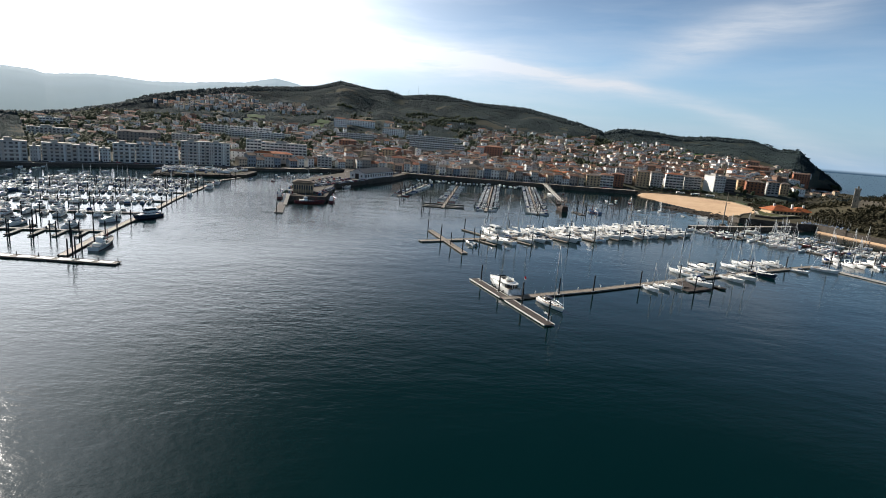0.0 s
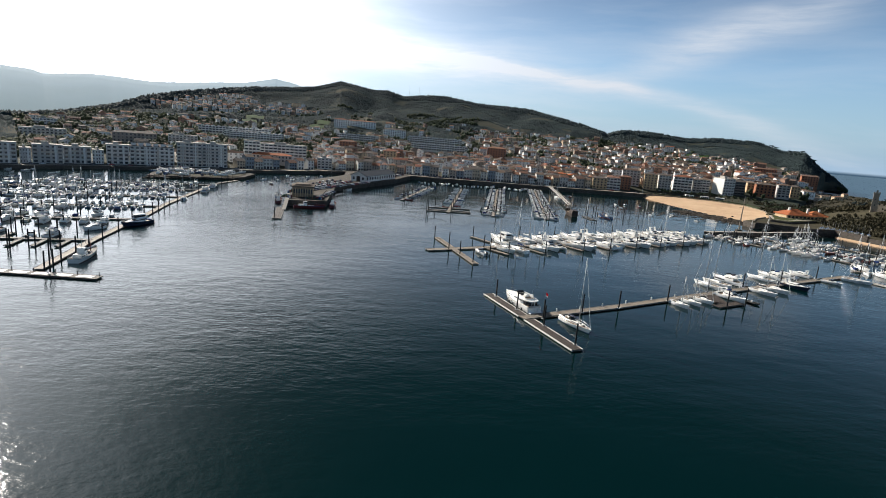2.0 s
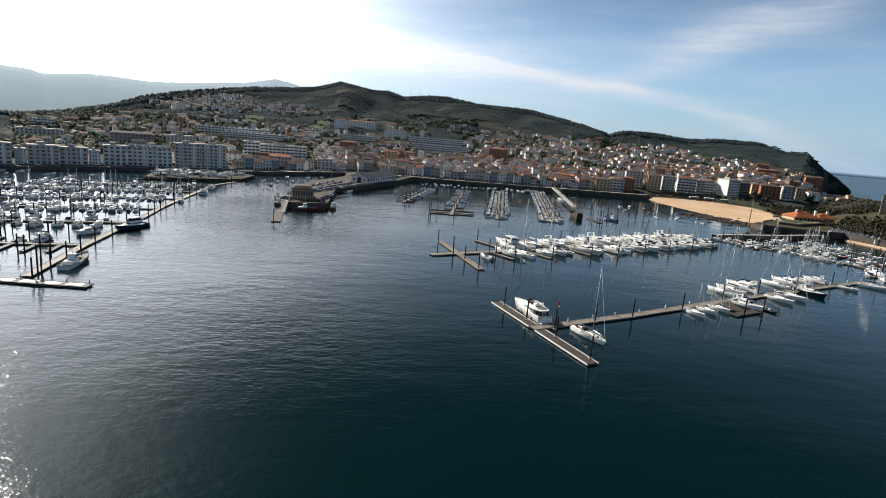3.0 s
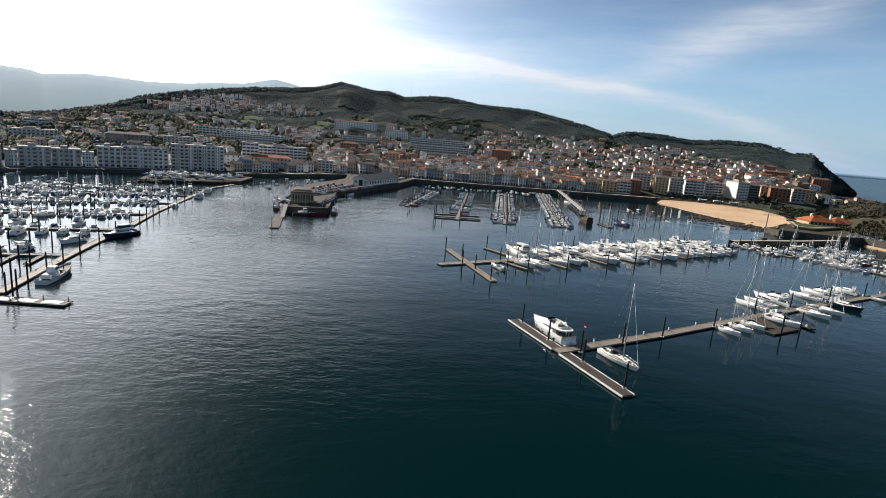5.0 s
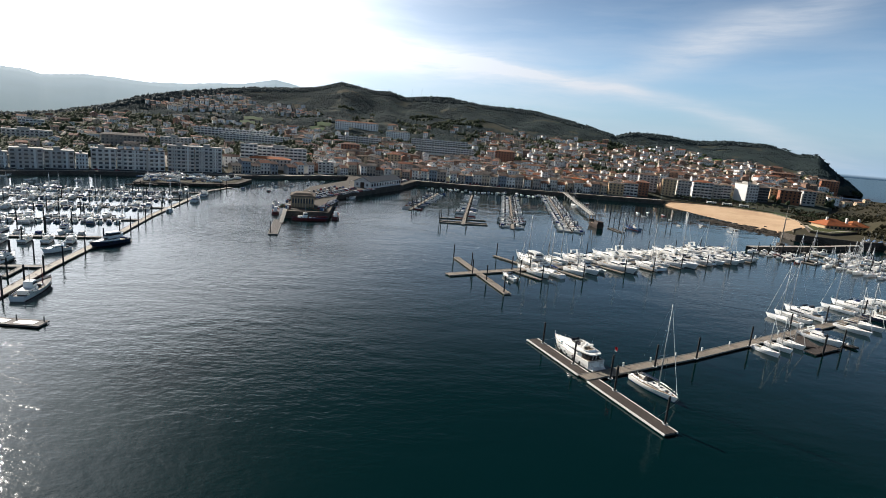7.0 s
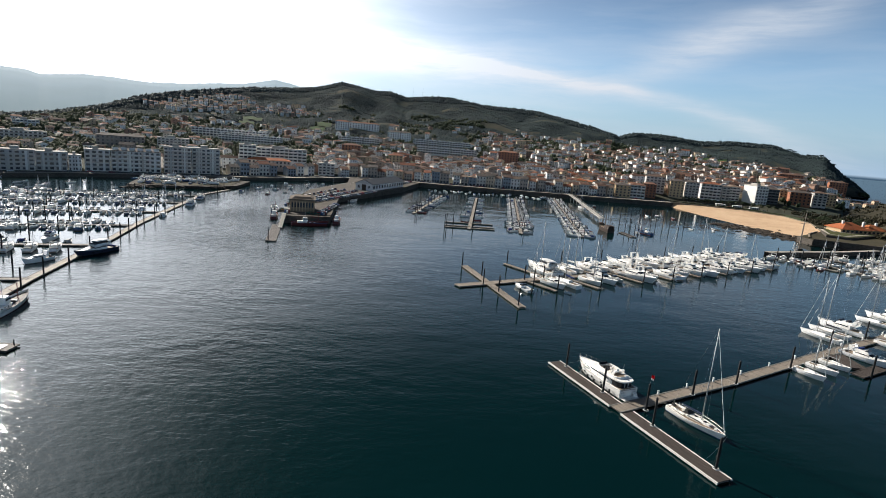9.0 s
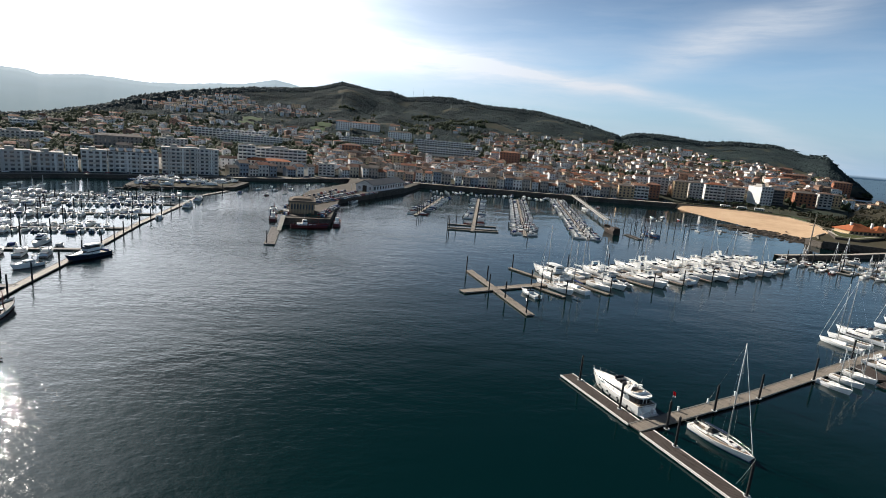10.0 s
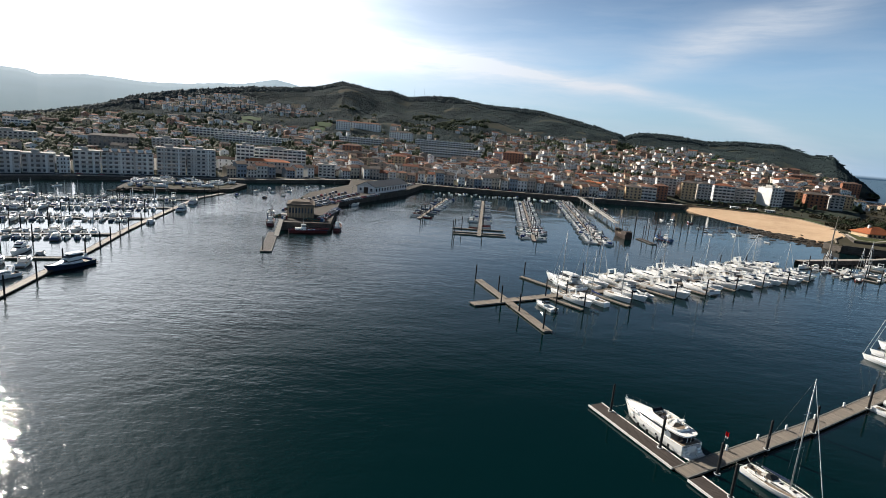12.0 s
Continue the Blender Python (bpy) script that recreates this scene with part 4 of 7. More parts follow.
def oval(bm, cx, lx, wy, z0, z1):
    low, up = ([bm.verts.new((x, y, z)) for x, y in outline(cx, lx, wy)] for z in (z0, z1))
    bm.faces.new(low[::-1]), bm.faces.new(up)
    for k in range(len(low)):
        j = (k + 1) % len(low)
        bm.faces.new((low[k], low[j], up[j], up[k]))


def tub(bm, cx, lx, wy, z0, z1, wall):
    """A rounded coaming: outer and inner wall with a rim, lower towards the stern."""
    rings = []
    for lx2, wy2, z in ((lx, wy, z0), (lx - 0.12, wy - 0.1, z1), (lx - wall, wy - wall, z1), (lx - wall - 0.1, wy - wall - 0.08, z0)):
        rings.append([bm.verts.new((x, y, z - (0.3 if z > z0 and x < cx - lx * 0.3 else 0.0))) for x, y in outline(cx, lx2, wy2)])
    for p, q in zip(rings, rings[1:]):
        for k in range(len(p)):
            j = (k + 1) % len(p)
            bm.faces.new((p[k], p[j], q[j], q[k]))


def big_yacht():
    L, B = 16.2, 5.2
    ob = thing("motor_yacht", "large white motor yacht with flybridge moored at the cross-head", "yacht")
    sides, deck = hull_shape(L, B, 2.1, 0.26, 0.10, 0.92, 3.0, stations=17)
    part("hull", sides, GELCOAT, ob), part("deck", deck, GELCOAT, ob)
    boot_stripe(ob, L, B, 0.92, 3.0, 0.05, 0.2, RUBBER, "waterline_stripe", board=2.1)
    # moulded superstructure with a rounded section, tapering to the foredeck
    shape = [(-5.2, 2.05, 3.30), (-3.0, 2.12, 3.44), (-0.5, 2.08, 3.44), (1.5, 1.94, 3.32), (3.2, 1.7, 3.10), (4.8, 1.34, 2.90), (6.0, 0.9, 2.72), (6.5, 0.5, 2.6)]
    bm = bmesh.new()
    shell(bm, shape, 1.8, 0.0, math.pi, 24, 0.0)
    saloon = part("saloon", bm, GELCOAT, ob, smooth=True)
    for a0 in (0.30, math.pi - 0.52):
        bm = bmesh.new()
        shell(bm, [(-4.2, 2.1, 3.37), (-3.0, 2.12, 3.44), (-0.5, 2.08, 3.44), (1.5, 1.94, 3.32), (3.2, 1.7, 3.10), (4.6, 1.385, 2.925)], 1.8, a0, a0 + 0.22, 3, 0.012)
        part("side_window", bm, DARK_GLASS, saloon, "long tinted side window")
    bm = bmesh.new()
    shell(bm, [(0.9, 1.98, 3.355), (1.5, 1.94, 3.32), (2.3, 1.83, 3.22)], 1.8, 0.85, math.pi - 0.85, 12, 0.012)
    part("windscreen", bm, CAP, saloon, "raked windscreen under a white cover")
    for s in (-1, 1):
        for x in (-2.6, 0.4, 3.2):
            bm = bmesh.new()
            y = half_beam(x / L + 0.5, B, 0.92, 2.5)
            tube(bm, (x, s * y * 0.95, 1.25), (x, s * (y * 0.985 + 0.03), 1.25), 0.2, 0.2, 10)
            part("porthole", bm, DARK_GLASS, ob)
    bm = bmesh.new()
    oval(bm, -3.5, 4.35, 2.28, 3.26, 3.52)
    fly = part("flybridge", bm, GELCOAT, ob, smooth=False)
    bm = bmesh.new()
    tub(bm, -2.9, 3.5, 1.95, 3.48, 4.15, 0.28)
    part("coaming", bm, GELCOAT, fly, "rounded white flybridge coaming")
    bm = bmesh.new()
    oval(bm, -2.7, 2.9, 1.62, 3.49, 3.54)
    part("cockpit_floor", bm, TEAK, fly)
    bm = bmesh.new()
    tbox(bm, -0.2, 0.45, 1.25, 0.9, 4.1, 4.5, 0.5, 0.25, 0.12)
    part("wind_deflector", bm, DARK_GLASS, fly, "smoked wind deflector")
    bm = bmesh.new()
    tbox(bm, -1.3, -0.7, 0.55, 0.5, 3.54, 4.15, 0.1, 0.1, 0.05, y=0.5)
    part("helm_console", bm, RUBBER, fly, "dark helm console")
    for x, w, y in ((-1.9, 0.35, 0.6), (-1.9, 0.35, -0.6), (-3.2, 1.1, 0.0)):
        bm = bmesh.new()
        tbox(bm, x - 0.35, x + 0.35, w, w, 3.5, 3.98, 0.1, 0, 0.05, y=y)
        tbox(bm, x - 0.45, x - 0.25, w, w, 3.9, 4.35, 0.05, 0, 0.05, y=y)
        part("seat", bm, GELCOAT if x < -3 else CANVAS, fly, "upholstered flybridge seat")
    bm = bmesh.new()
    for s in (-1, 1):
        tbox(bm, -4.6, -3.7, 0.1, 0.1, 3.5, 4.6, -0.4, 0.8, 0, y=s * 1.25)
    tbox(bm, -5.0, -4.5, 1.33, 1.33, 4.55, 4.72, 0, 0, 0.05)
    arch = part("radar_arch", bm, GELCOAT, ob)
    bm = bmesh.new()
    tube(bm, (-4.75, 0.5, 4.7), (-4.75, 0.5, 5.1), 0.33, 0.22, 10)
    part("radar_dome", bm, GELCOAT, arch)
    bm = bmesh.new()
    tube(bm, (-4.75, -0.9, 4.7), (-5.1, -0.9, 6.4), 0.03, 0.01, 5)
    part("antenna", bm, ALLOY, arch)
    bm = bmesh.new()
    oval(bm, -5.6, 1.75, 1.98, 2.02, 3.26)
    part("aft_enclosure", bm, DARK_GLASS, ob, "dark glazed aft saloon enclosure")
    for x, y in ((-7.3, -0.45), (-7.3, 0.45), (-6.2, -1.8), (-6.2, 1.8)):
        bm = bmesh.new()
        box(bm, x - 0.07, x + 0.07, y - 0.07, y + 0.07, 2.02, 3.27)
        part("pillar", bm, GELCOAT, ob)
    bm = bmesh.new()
    tbox(bm, -8.1, -4.9, 2.05, 2.05, 1.75, 2.02, 0, 0, 0.05)
    part("aft_deck", bm, TEAK, ob)
    for s in (-1, 1):
        bm = bmesh.new()
        for k in range(4):
            tbox(bm, -8.1 - 0.3 * k, -7.7 - 0.3 * k, 0.45, 0.45, 0.4, 1.75 - 0.36 * k, y=s * 1.5)
        part("stern_stairs", bm, GELCOAT, ob)
    bm = bmesh.new()
    tbox(bm, -9.6, -7.9, 2.0, 2.15, 0.25, 0.5, 0.15, 0, 0.1)
    part("bathing_platform", bm, GELCOAT, ob)
    bm = bmesh.new()
    tbox(bm, 4.0, 5.0, 0.6, 0.5, 2.85, 3.02, 0.1, 0.1, 0.1)
    part("foredeck_hatch", bm, GELCOAT, ob)
    for x in (-5.6, -3.2, -0.8, 1.6):
        for s in (-1, 1):
            fender(ob, x, s * (half_beam(x / L + 0.5, B, 0.92, 2.5) + 0.22), 0.35)
    rail(ob, L, B, 2.1, 0.42, 0.985, 0.92, 3.0, 0.26, 0.75, step=9)
    return ob


def sail_yacht(L=13.0, B=3.9, mast=18.0, cover=True, detail=True, label="white sailing yacht with bare mast lying at its berth"):
    ob = thing("sailing_yacht", label, "sailboat", "sailing yachts")
    sides, deck = hull_shape(L, B, 1.15, 0.22, 0.07, 0.74, 1.9, 0.05)
    part("hull", sides, HULL_PAINT if not detail else GELCOAT, ob), part("deck", deck, GELCOAT, ob)
    if detail:
        boot_stripe(ob, L, B, 0.74, 1.9, 0.05, 0.2, BLUE_PAINT, "waterline_stripe", board=1.15)
    bm = bmesh.new()
    tbox(bm, -L * 0.16, L * 0.24, B * 0.26, B * 0.14, 1.05, 1.62, 0.1, L * 0.11, 0.15)
    bmesh.ops.bevel(bm, geom=bm.edges[:], offset=0.08, segments=1, affect="EDGES")
    roof = part("coachroof", bm, GELCOAT, ob)
    for s in (-1, 1) if detail else ():
        bm = bmesh.new()
        tbox(bm, -L * 0.12, L * 0.14, 0.015, 0.015, 1.3, 1.46, 0.1, 0.5, 0, y=s * B * 0.21, m=Matrix(((1, 0, 0, 0), (-0.075 * s, 1, 0, 0), (0, 0, 1, 0), (0, 0, 0, 1))))
        part("cabin_window", bm, DARK_GLASS, roof)
    bm = bmesh.new()
    tbox(bm, -L * 0.42, -L * 0.17, B * 0.2, B * 0.2, 1.12, 1.16)
    part("cockpit", bm, TEAK, ob, "teak cockpit floor")
    for s in (-1, 1) if detail else ():
        bm = bmesh.new()
        tbox(bm, -L * 0.42, -L * 0.17, 0.22, 0.22, 1.1, 1.42, 0, 0, 0.05, y=s * B * 0.27)
        part("cockpit_bench", bm, GELCOAT, ob)
    mx = L * 0.08
    bm = bmesh.new()
    tube(bm, (mx, 0, 1.5), (mx, 0, mast + 1), 0.13, 0.09, 8)
    if not detail:
        tube(bm, (mx - 0.1, -B * 0.3, 1 + mast * 0.55), (mx - 0.1, B * 0.3, 1 + mast * 0.55), 0.035, 0.035, 4)
    pole = part("mast", bm, ALLOY, ob, "tall pale alloy mast", smooth=True)
    for f, w in ((0.4, 0.34), (0.7, 0.24)) if detail else ():
        bm = bmesh.new()
        tube(bm, (mx - 0.1, -B * w, 1 + mast * f), (mx, 0, 1.05 + mast * f), 0.03, 0.045, 4)
        tube(bm, (mx, 0, 1.05 + mast * f), (mx - 0.1, B * w, 1 + mast * f), 0.045, 0.03, 4)
        part("spreader", bm, ALLOY, pole)
    bm = bmesh.new()
    tube(bm, (mx - 0.1, 0, 2.5), (-L * 0.30, 0, 2.45), 0.09, 0.09, 6)
    boom = part("boom", bm, ALLOY, ob)
    if cover:
        bm = bmesh.new()
        tube(bm, (mx - 0.15, 0, 2.75), (-L * 0.28, 0, 2.6), 0.24, 0.14, 7)
        part("sail_cover", bm, NAVY if detail else CANVAS, boom, "furled mainsail in its cover")
    bm = bmesh.new()
    tube(bm, (L * 0.47, 0, 1.5), (mx + 0.12, 0, mast * 0.95 + 1), 0.07, 0.05, 5)
    part("furled_jib", bm, CAP, ob, "white furled headsail on the forestay")
    bm = bmesh.new()
    tube(bm, (-L * 0.48, 0, 1.2), (mx, 0, mast + 0.9), 0.022, 0.022, 4)
    part("backstay", bm, STEEL, ob)
    for s in (-1, 1):
        bm = bmesh.new()
        tube(bm, (mx - 0.25, s * B * 0.46, 1.2), (mx - 0.1, s * B * 0.34, 1 + mast * 0.4), 0.022, 0.022, 4)
        tube(bm, (mx - 0.1, s * B * 0.34, 1 + mast * 0.4), (mx, 0, mast * 0.93 + 1), 0.022, 0.022, 4)
        part("shroud", bm, STEEL, ob)
    if detail:
        sides2, teak = hull_shape(L * 0.93, B * 0.88, 1.19, 0.2, 0.02, 0.72, 1.9, 0.05)
        sides2.free()
        part("teak_deck", teak, TEAK, ob, "silvered teak laid deck")
        for x, y, w, h in ((-0.20, 0.9, 0.16, 0.3), (-0.20, -0.9, 0.16, 0.3), (-0.30, 1.15, 0.18, 0.32), (-0.30, -1.15, 0.18, 0.32), (0.05, 0.62, 0.12, 0.22)):
            bm = bmesh.new()
            tube(bm, (L * x, y, 1.35), (L * x, y, 1.45 + h), w, w * 0.75, 8)
            part("winch", bm, STEEL, ob)
        for x, y, w, d in ((0.20, 0.0, 0.5, 0.4), (0.33, 0.25, 0.35, 0.25), (-0.24, 0.2, 0.5, 0.28), (-0.44, -0.7, 0.4, 0.35), (0.28, -0.5, 0.6, 0.12), (0.02, -1.25, 0.9, 0.14)):
            bm = bmesh.new()
            tbox(bm, L * x - w, L * x + w, d, d, 1.3, 1.62, 0.12, 0.12, 0.1)
            part("deck_gear", bm, CANVAS if y > -0.1 else RUBBER, ob, "stowed sail bag or coiled line")
        rail(ob, L, B, 1.15, 0.06, 0.97, 0.74, 1.9, 0.22, 0.6, step=10)
        for x in (-0.05, 0.12, 0.26):
            bm = bmesh.new()
            tbox(bm, L * x, L * x + 0.55, 0.28, 0.28, 1.6 if x < 0.2 else 1.3, 1.68 if x < 0.2 else 1.42)
            part("deck_hatch", bm, DARK_GLASS, ob)
        bm = bmesh.new()
        tube(bm, (-L * 0.36, 0, 1.15), (-L * 0.36, 0, 1.9), 0.06, 0.06, 6)
        for k in range(12):
            a, b = k * math.tau / 12, (k + 1) * math.tau / 12
            tube(bm, (-L * 0.35, 0.5 * math.cos(a), 1.85 + 0.5 * math.sin(a)), (-L * 0.35, 0.5 * math.cos(b), 1.85 + 0.5 * math.sin(b)), 0.03, 0.03, 4)
        part("steering_wheel", bm, STEEL, ob)
        bm = bmesh.new()
        tbox(bm, -L * 0.19, -L * 0.10, B * 0.24, B * 0.22, 1.6, 2.3, 0.1, 0.6, 0.1)
        part("sprayhood", bm, RUBBER, ob, "canvas sprayhood over the companionway")
    return ob


def cruiser(L=11.0, B=3.6, fly=True, paint=None, hardtop=False, label="white motor cruiser with dark windows in a berth"):
    ob = thing("motor_cruiser", label, "motorboat", "motor cruisers")
    h = 1.25
    sides, deck = hull_shape(L, B, h, 0.5, 0.10, 0.92, 2.3)
    part("hull", sides, paint or HULL_PAINT, ob), part("deck", deck, GELCOAT, ob)
    boot_stripe(ob, L, B, 0.92, 2.3, 0.04, 0.16, RUBBER, "waterline_stripe", board=h)
    bm = bmesh.new()
    form = [(-0.22, 0.38, 0.98), (-0.05, 0.40, 1.08), (0.06, 0.37, 1.0), (0.16, 0.31, 0.66), (0.26, 0.23, 0.42), (0.36, 0.12, 0.3)]
    shell(bm, [(L * x, B * w, h + z) for x, w, z in form], h - 0.05, 0.0, math.pi, 16, 0.0)
    cab = part("cabin", bm, GELCOAT, ob)
    bm = bmesh.new()
    for a0 in (0.32, math.pi - 0.60):
        shell(bm, [(L * x, B * w, h + z) for x, w, z in ((-0.19, 0.385, 1.0), (-0.05, 0.40, 1.08), (0.06, 0.37, 1.0), (0.10, 0.346, 0.864))], h - 0.05, a0, a0 + 0.28, 3, 0.015)
    shell(bm, [(L * x, B * w, h + z) for x, w, z in ((0.075, 0.361, 0.949), (0.15, 0.316, 0.694))], h - 0.05, 0.75, math.pi - 0.75, 8, 0.015)
    part("window_band", bm, DARK_GLASS, cab, "wraparound tinted windows")
    if fly:
        bm = bmesh.new()
        tbox(bm, -L * 0.34, L * 0.08, B * 0.38, B * 0.30, h + 1.0, h + 1.18, 0.1, 0.2, 0.05)
        tbox(bm, -L * 0.24, L * 0.06, B * 0.34, B * 0.26, h + 1.18, h + 1.6, 0.1, 0.7, 0.1)
        top = part("flybridge", bm, GELCOAT, ob)
        bm = bmesh.new()
        tbox(bm, -L * 0.02, L * 0.05, B * 0.27, B * 0.22, h + 1.5, h + 1.95, 0.4, 0.15, 0.06)
        part("wind_deflector", bm, DARK_GLASS, top)
        bm = bmesh.new()
        tbox(bm, -L * 0.16, -L * 0.10, B * 0.24, B * 0.24, h + 1.6, h + 2.0, 0.1)
        part("seat", bm, CANVAS, top)
    if hardtop:
        bm = bmesh.new()
        tbox(bm, -L * 0.26, L * 0.03, B * 0.33, B * 0.25, h + 1.6, h + 2.35, 0.5, 0.9, 0.12)
        part("upper_window_band", bm, DARK_GLASS, ob)
        bm = bmesh.new()
        shell(bm, [(L * x, B * w, h + z) for x, w, z in ((-0.30, 0.30, 2.5), (-0.2, 0.33, 2.6), (-0.06, 0.30, 2.62), (0.02, 0.22, 2.5))], h + 2.3, 0.0, math.pi, 10, 0.0)
        part("hardtop", bm, GELCOAT, ob, "white rounded hardtop roof")
        for s in (-1, 1):
            bm = bmesh.new()
            tbox(bm, -L * 0.36, L * 0.22, 0.02, 0.02, h * 0.62, h * 0.8, 0.3, 0.6, y=s * (B * 0.46))
            part("hull_window", bm, DARK_GLASS, ob)
    bm = bmesh.new()
    for s in (-1, 1):
        tbox(bm, -L * 0.3, -L * 0.22, 0.07, 0.07, h + (1.0 if fly else 0.1), h + 2.1, -0.3, 0.7, 0, y=s * B * 0.36)
    tbox(bm, -L * 0.29, -L * 0.25, B * 0.38, B * 0.38, h + 2.0, h + 2.14)
    part("radar_arch", bm, GELCOAT, ob)
    bm = bmesh.new()
    tbox(bm, -L * 0.47, -L * 0.23, B * 0.36, B * 0.36, h - 0.25, h - 0.1)
    part("aft_deck", bm, TEAK, ob)
    bm = bmesh.new()
    tbox(bm, -L * 0.45, -L * 0.40, B * 0.32, B * 0.32, h - 0.1, h + 0.35, 0.1)
    part("bench", bm, CANVAS, ob)
    bm = bmesh.new()
    tbox(bm, -L * 0.57, -L * 0.49, B * 0.36, B * 0.38, 0.2, 0.4)
    part("bathing_platform", bm, TEAK, ob)
    rail(ob, L, B, h, 0.5, 0.98, 0.92, 2.3, 0.5, 0.6, step=6)
    return ob


def small_motorboat(L=6.2, B=2.3, canopy=False, label="small motorboat with a low cabin and outboard engine"):
    ob = thing("small_motorboat", label, "motorboat", "small craft")
    sides, deck = hull_shape(L, B, 0.7, 0.45, 0.10, 0.9, 2.2, 0.18, 9)
    part("hull", sides, SMALL_HULL, ob), part("deck", deck, GELCOAT, ob)
    bm = bmesh.new()
    tbox(bm, -L * 0.08, L * 0.3, B * 0.36, B * 0.2, 0.6, 1.15, 0.0, L * 0.14, 0.15)
    cab = part("cuddy_cabin", bm, GELCOAT, ob)
    bm = bmesh.new()
    tbox(bm, -L * 0.1, L * 0.1, B * 0.33, B * 0.27, 1.1, 1.5, 0.0, 0.45, 0.1)
    part("windscreen", bm, DARK_GLASS, cab)
    if canopy:
        bm = bmesh.new()
        tbox(bm, -L * 0.42, -L * 0.06, B * 0.38, B * 0.34, 0.62, 1.55, 0.3, 0.1, 0.12)
        part("canvas_cover", bm, CANVAS, ob, "stretched canvas cockpit cover")
    bm = bmesh.new()
    tbox(bm, -L * 0.58, -L * 0.50, 0.2, 0.22, 0.35, 1.15, 0.1, 0.02, 0.05)
    tbox(bm, -L * 0.56, -L * 0.52, 0.08, 0.08, -0.4, 0.4)
    part("outboard_engine", bm, RUBBER, ob, "black outboard engine")
    return ob


def open_boat(L=5.0, B=1.9, label="small open working boat tied to a pontoon"):
    ob = thing("open_boat", label, "boat", "small craft")
    sides, deck = hull_shape(L, B, 0.55, 0.5, 0.08, 0.8, 2.0, 0.3, 9)
    part("hull", sides, SMALL_HULL, ob), part("floor", deck, FLOAT, ob)
    for x in (-0.2, 0.2):
        bm = bmesh.new()
        w = half_beam(x + 0.5, B, 0.8, 2.0) - 0.08
        box(bm, L * x - 0.15, L * x + 0.15, -w, w, 0.42, 0.47)
        part("thwart", bm, TEAK, ob)
    bm = bmesh.new()
    tbox(bm, -L * 0.58, -L * 0.49, 0.16, 0.18, 0.3, 0.95, 0.1, 0.02, 0.05)
    part("outboard_engine", bm, RUBBER, ob)
    return ob


def fishing_boat(L=16.0, B=4.8, paint=None, label="steel fishing boat with a white wheelhouse"):
    ob = thing("fishing_boat", label, "fishing boat", "fishing boats")
    h = 1.5
    sides, deck = hull_shape(L, B, h, 0.55, 0.06, 0.72, 2.6, 0.6)
    part("hull", sides, paint or WHITE_WALL, ob), part("deck", deck, DARK_WOOD, ob)
    boot_stripe(ob, L, B, 0.72, 2.6, 0.0, 0.3, RED_PAINT, "waterline_stripe", board=h)
    boot_stripe(ob, L, B, 0.72, 2.6, h * 0.78, h * 0.92, BLUE_PAINT, "sheer_stripe", board=h)
    bm = bmesh.new()
    tbox(bm, -L * 0.34, -L * 0.08, B * 0.28, B * 0.28, h - 0.6, h + 0.7, 0.0, 0.1, 0.05)
    house = part("deckhouse", bm, GELCOAT, ob)
    bm = bmesh.new()
    tbox(bm, -L * 0.20, -L * 0.07, B * 0.23, B * 0.21, h + 0.7, h + 2.5, 0.1, 0.25, 0.08)
    wheel = part("wheelhouse", bm, GELCOAT, ob)
    bm = bmesh.new()
    tbox(bm, -L * 0.19, -L * 0.062, B * 0.232, B * 0.215, h + 1.5, h + 2.1, 0.05, 0.1, 0.03)
    part("window_band", bm, DARK_GLASS, wheel)
    for s in (-1, 1):
        for x in (-0.32, -0.25, -0.17):
            bm = bmesh.new()
            tube(bm, (L * x, s * B * 0.27, h + 0.2), (L * x, s * B * 0.29, h + 0.2), 0.2, 0.2, 10)
            part("porthole", bm, DARK_GLASS, house)
    bm = bmesh.new()
    tube(bm, (-L * 0.14, 0, h + 2.4), (-L * 0.14, 0, h + 6.5), 0.1, 0.06, 6)
    tube(bm, (-L * 0.14, -1, h + 5.2), (-L * 0.14, 1, h + 5.2), 0.05, 0.05, 5)
    part("mast", bm, ALLOY, ob)
    bm = bmesh.new()
    tube(bm, (L * 0.22, 0, h - 0.4), (L * 0.22, 0, h + 4.2), 0.14, 0.1, 6)
    tube(bm, (L * 0.22, 0, h + 1.2), (L * 0.02, 0, h + 3.6), 0.1, 0.07, 6)
    part("derrick", bm, RED_PAINT, ob, "cargo derrick with a slanting boom")
    bm = bmesh.new()
    for s in (-1, 1):
        tube(bm, (L * 0.06, s * 0.8, h - 0.1), (L * 0.06, s * 0.1, h - 0.1), 0.45, 0.45, 10)
    part("net_winch", bm, PILE, ob)
    for x in (0.0, 0.12):
        bm = bmesh.new()
        tbox(bm, L * x - 0.5, L * x + 0.5, 0.9, 0.8, h - 0.55, h - 0.05, 0.1, 0.1, 0.1)
        part("fish_box", bm, BLUE_PAINT, ob)
    rail(ob, L, B, h, 0.04, 0.95, 0.72, 2.6, 0.55, 0.5, step=9)
    return ob


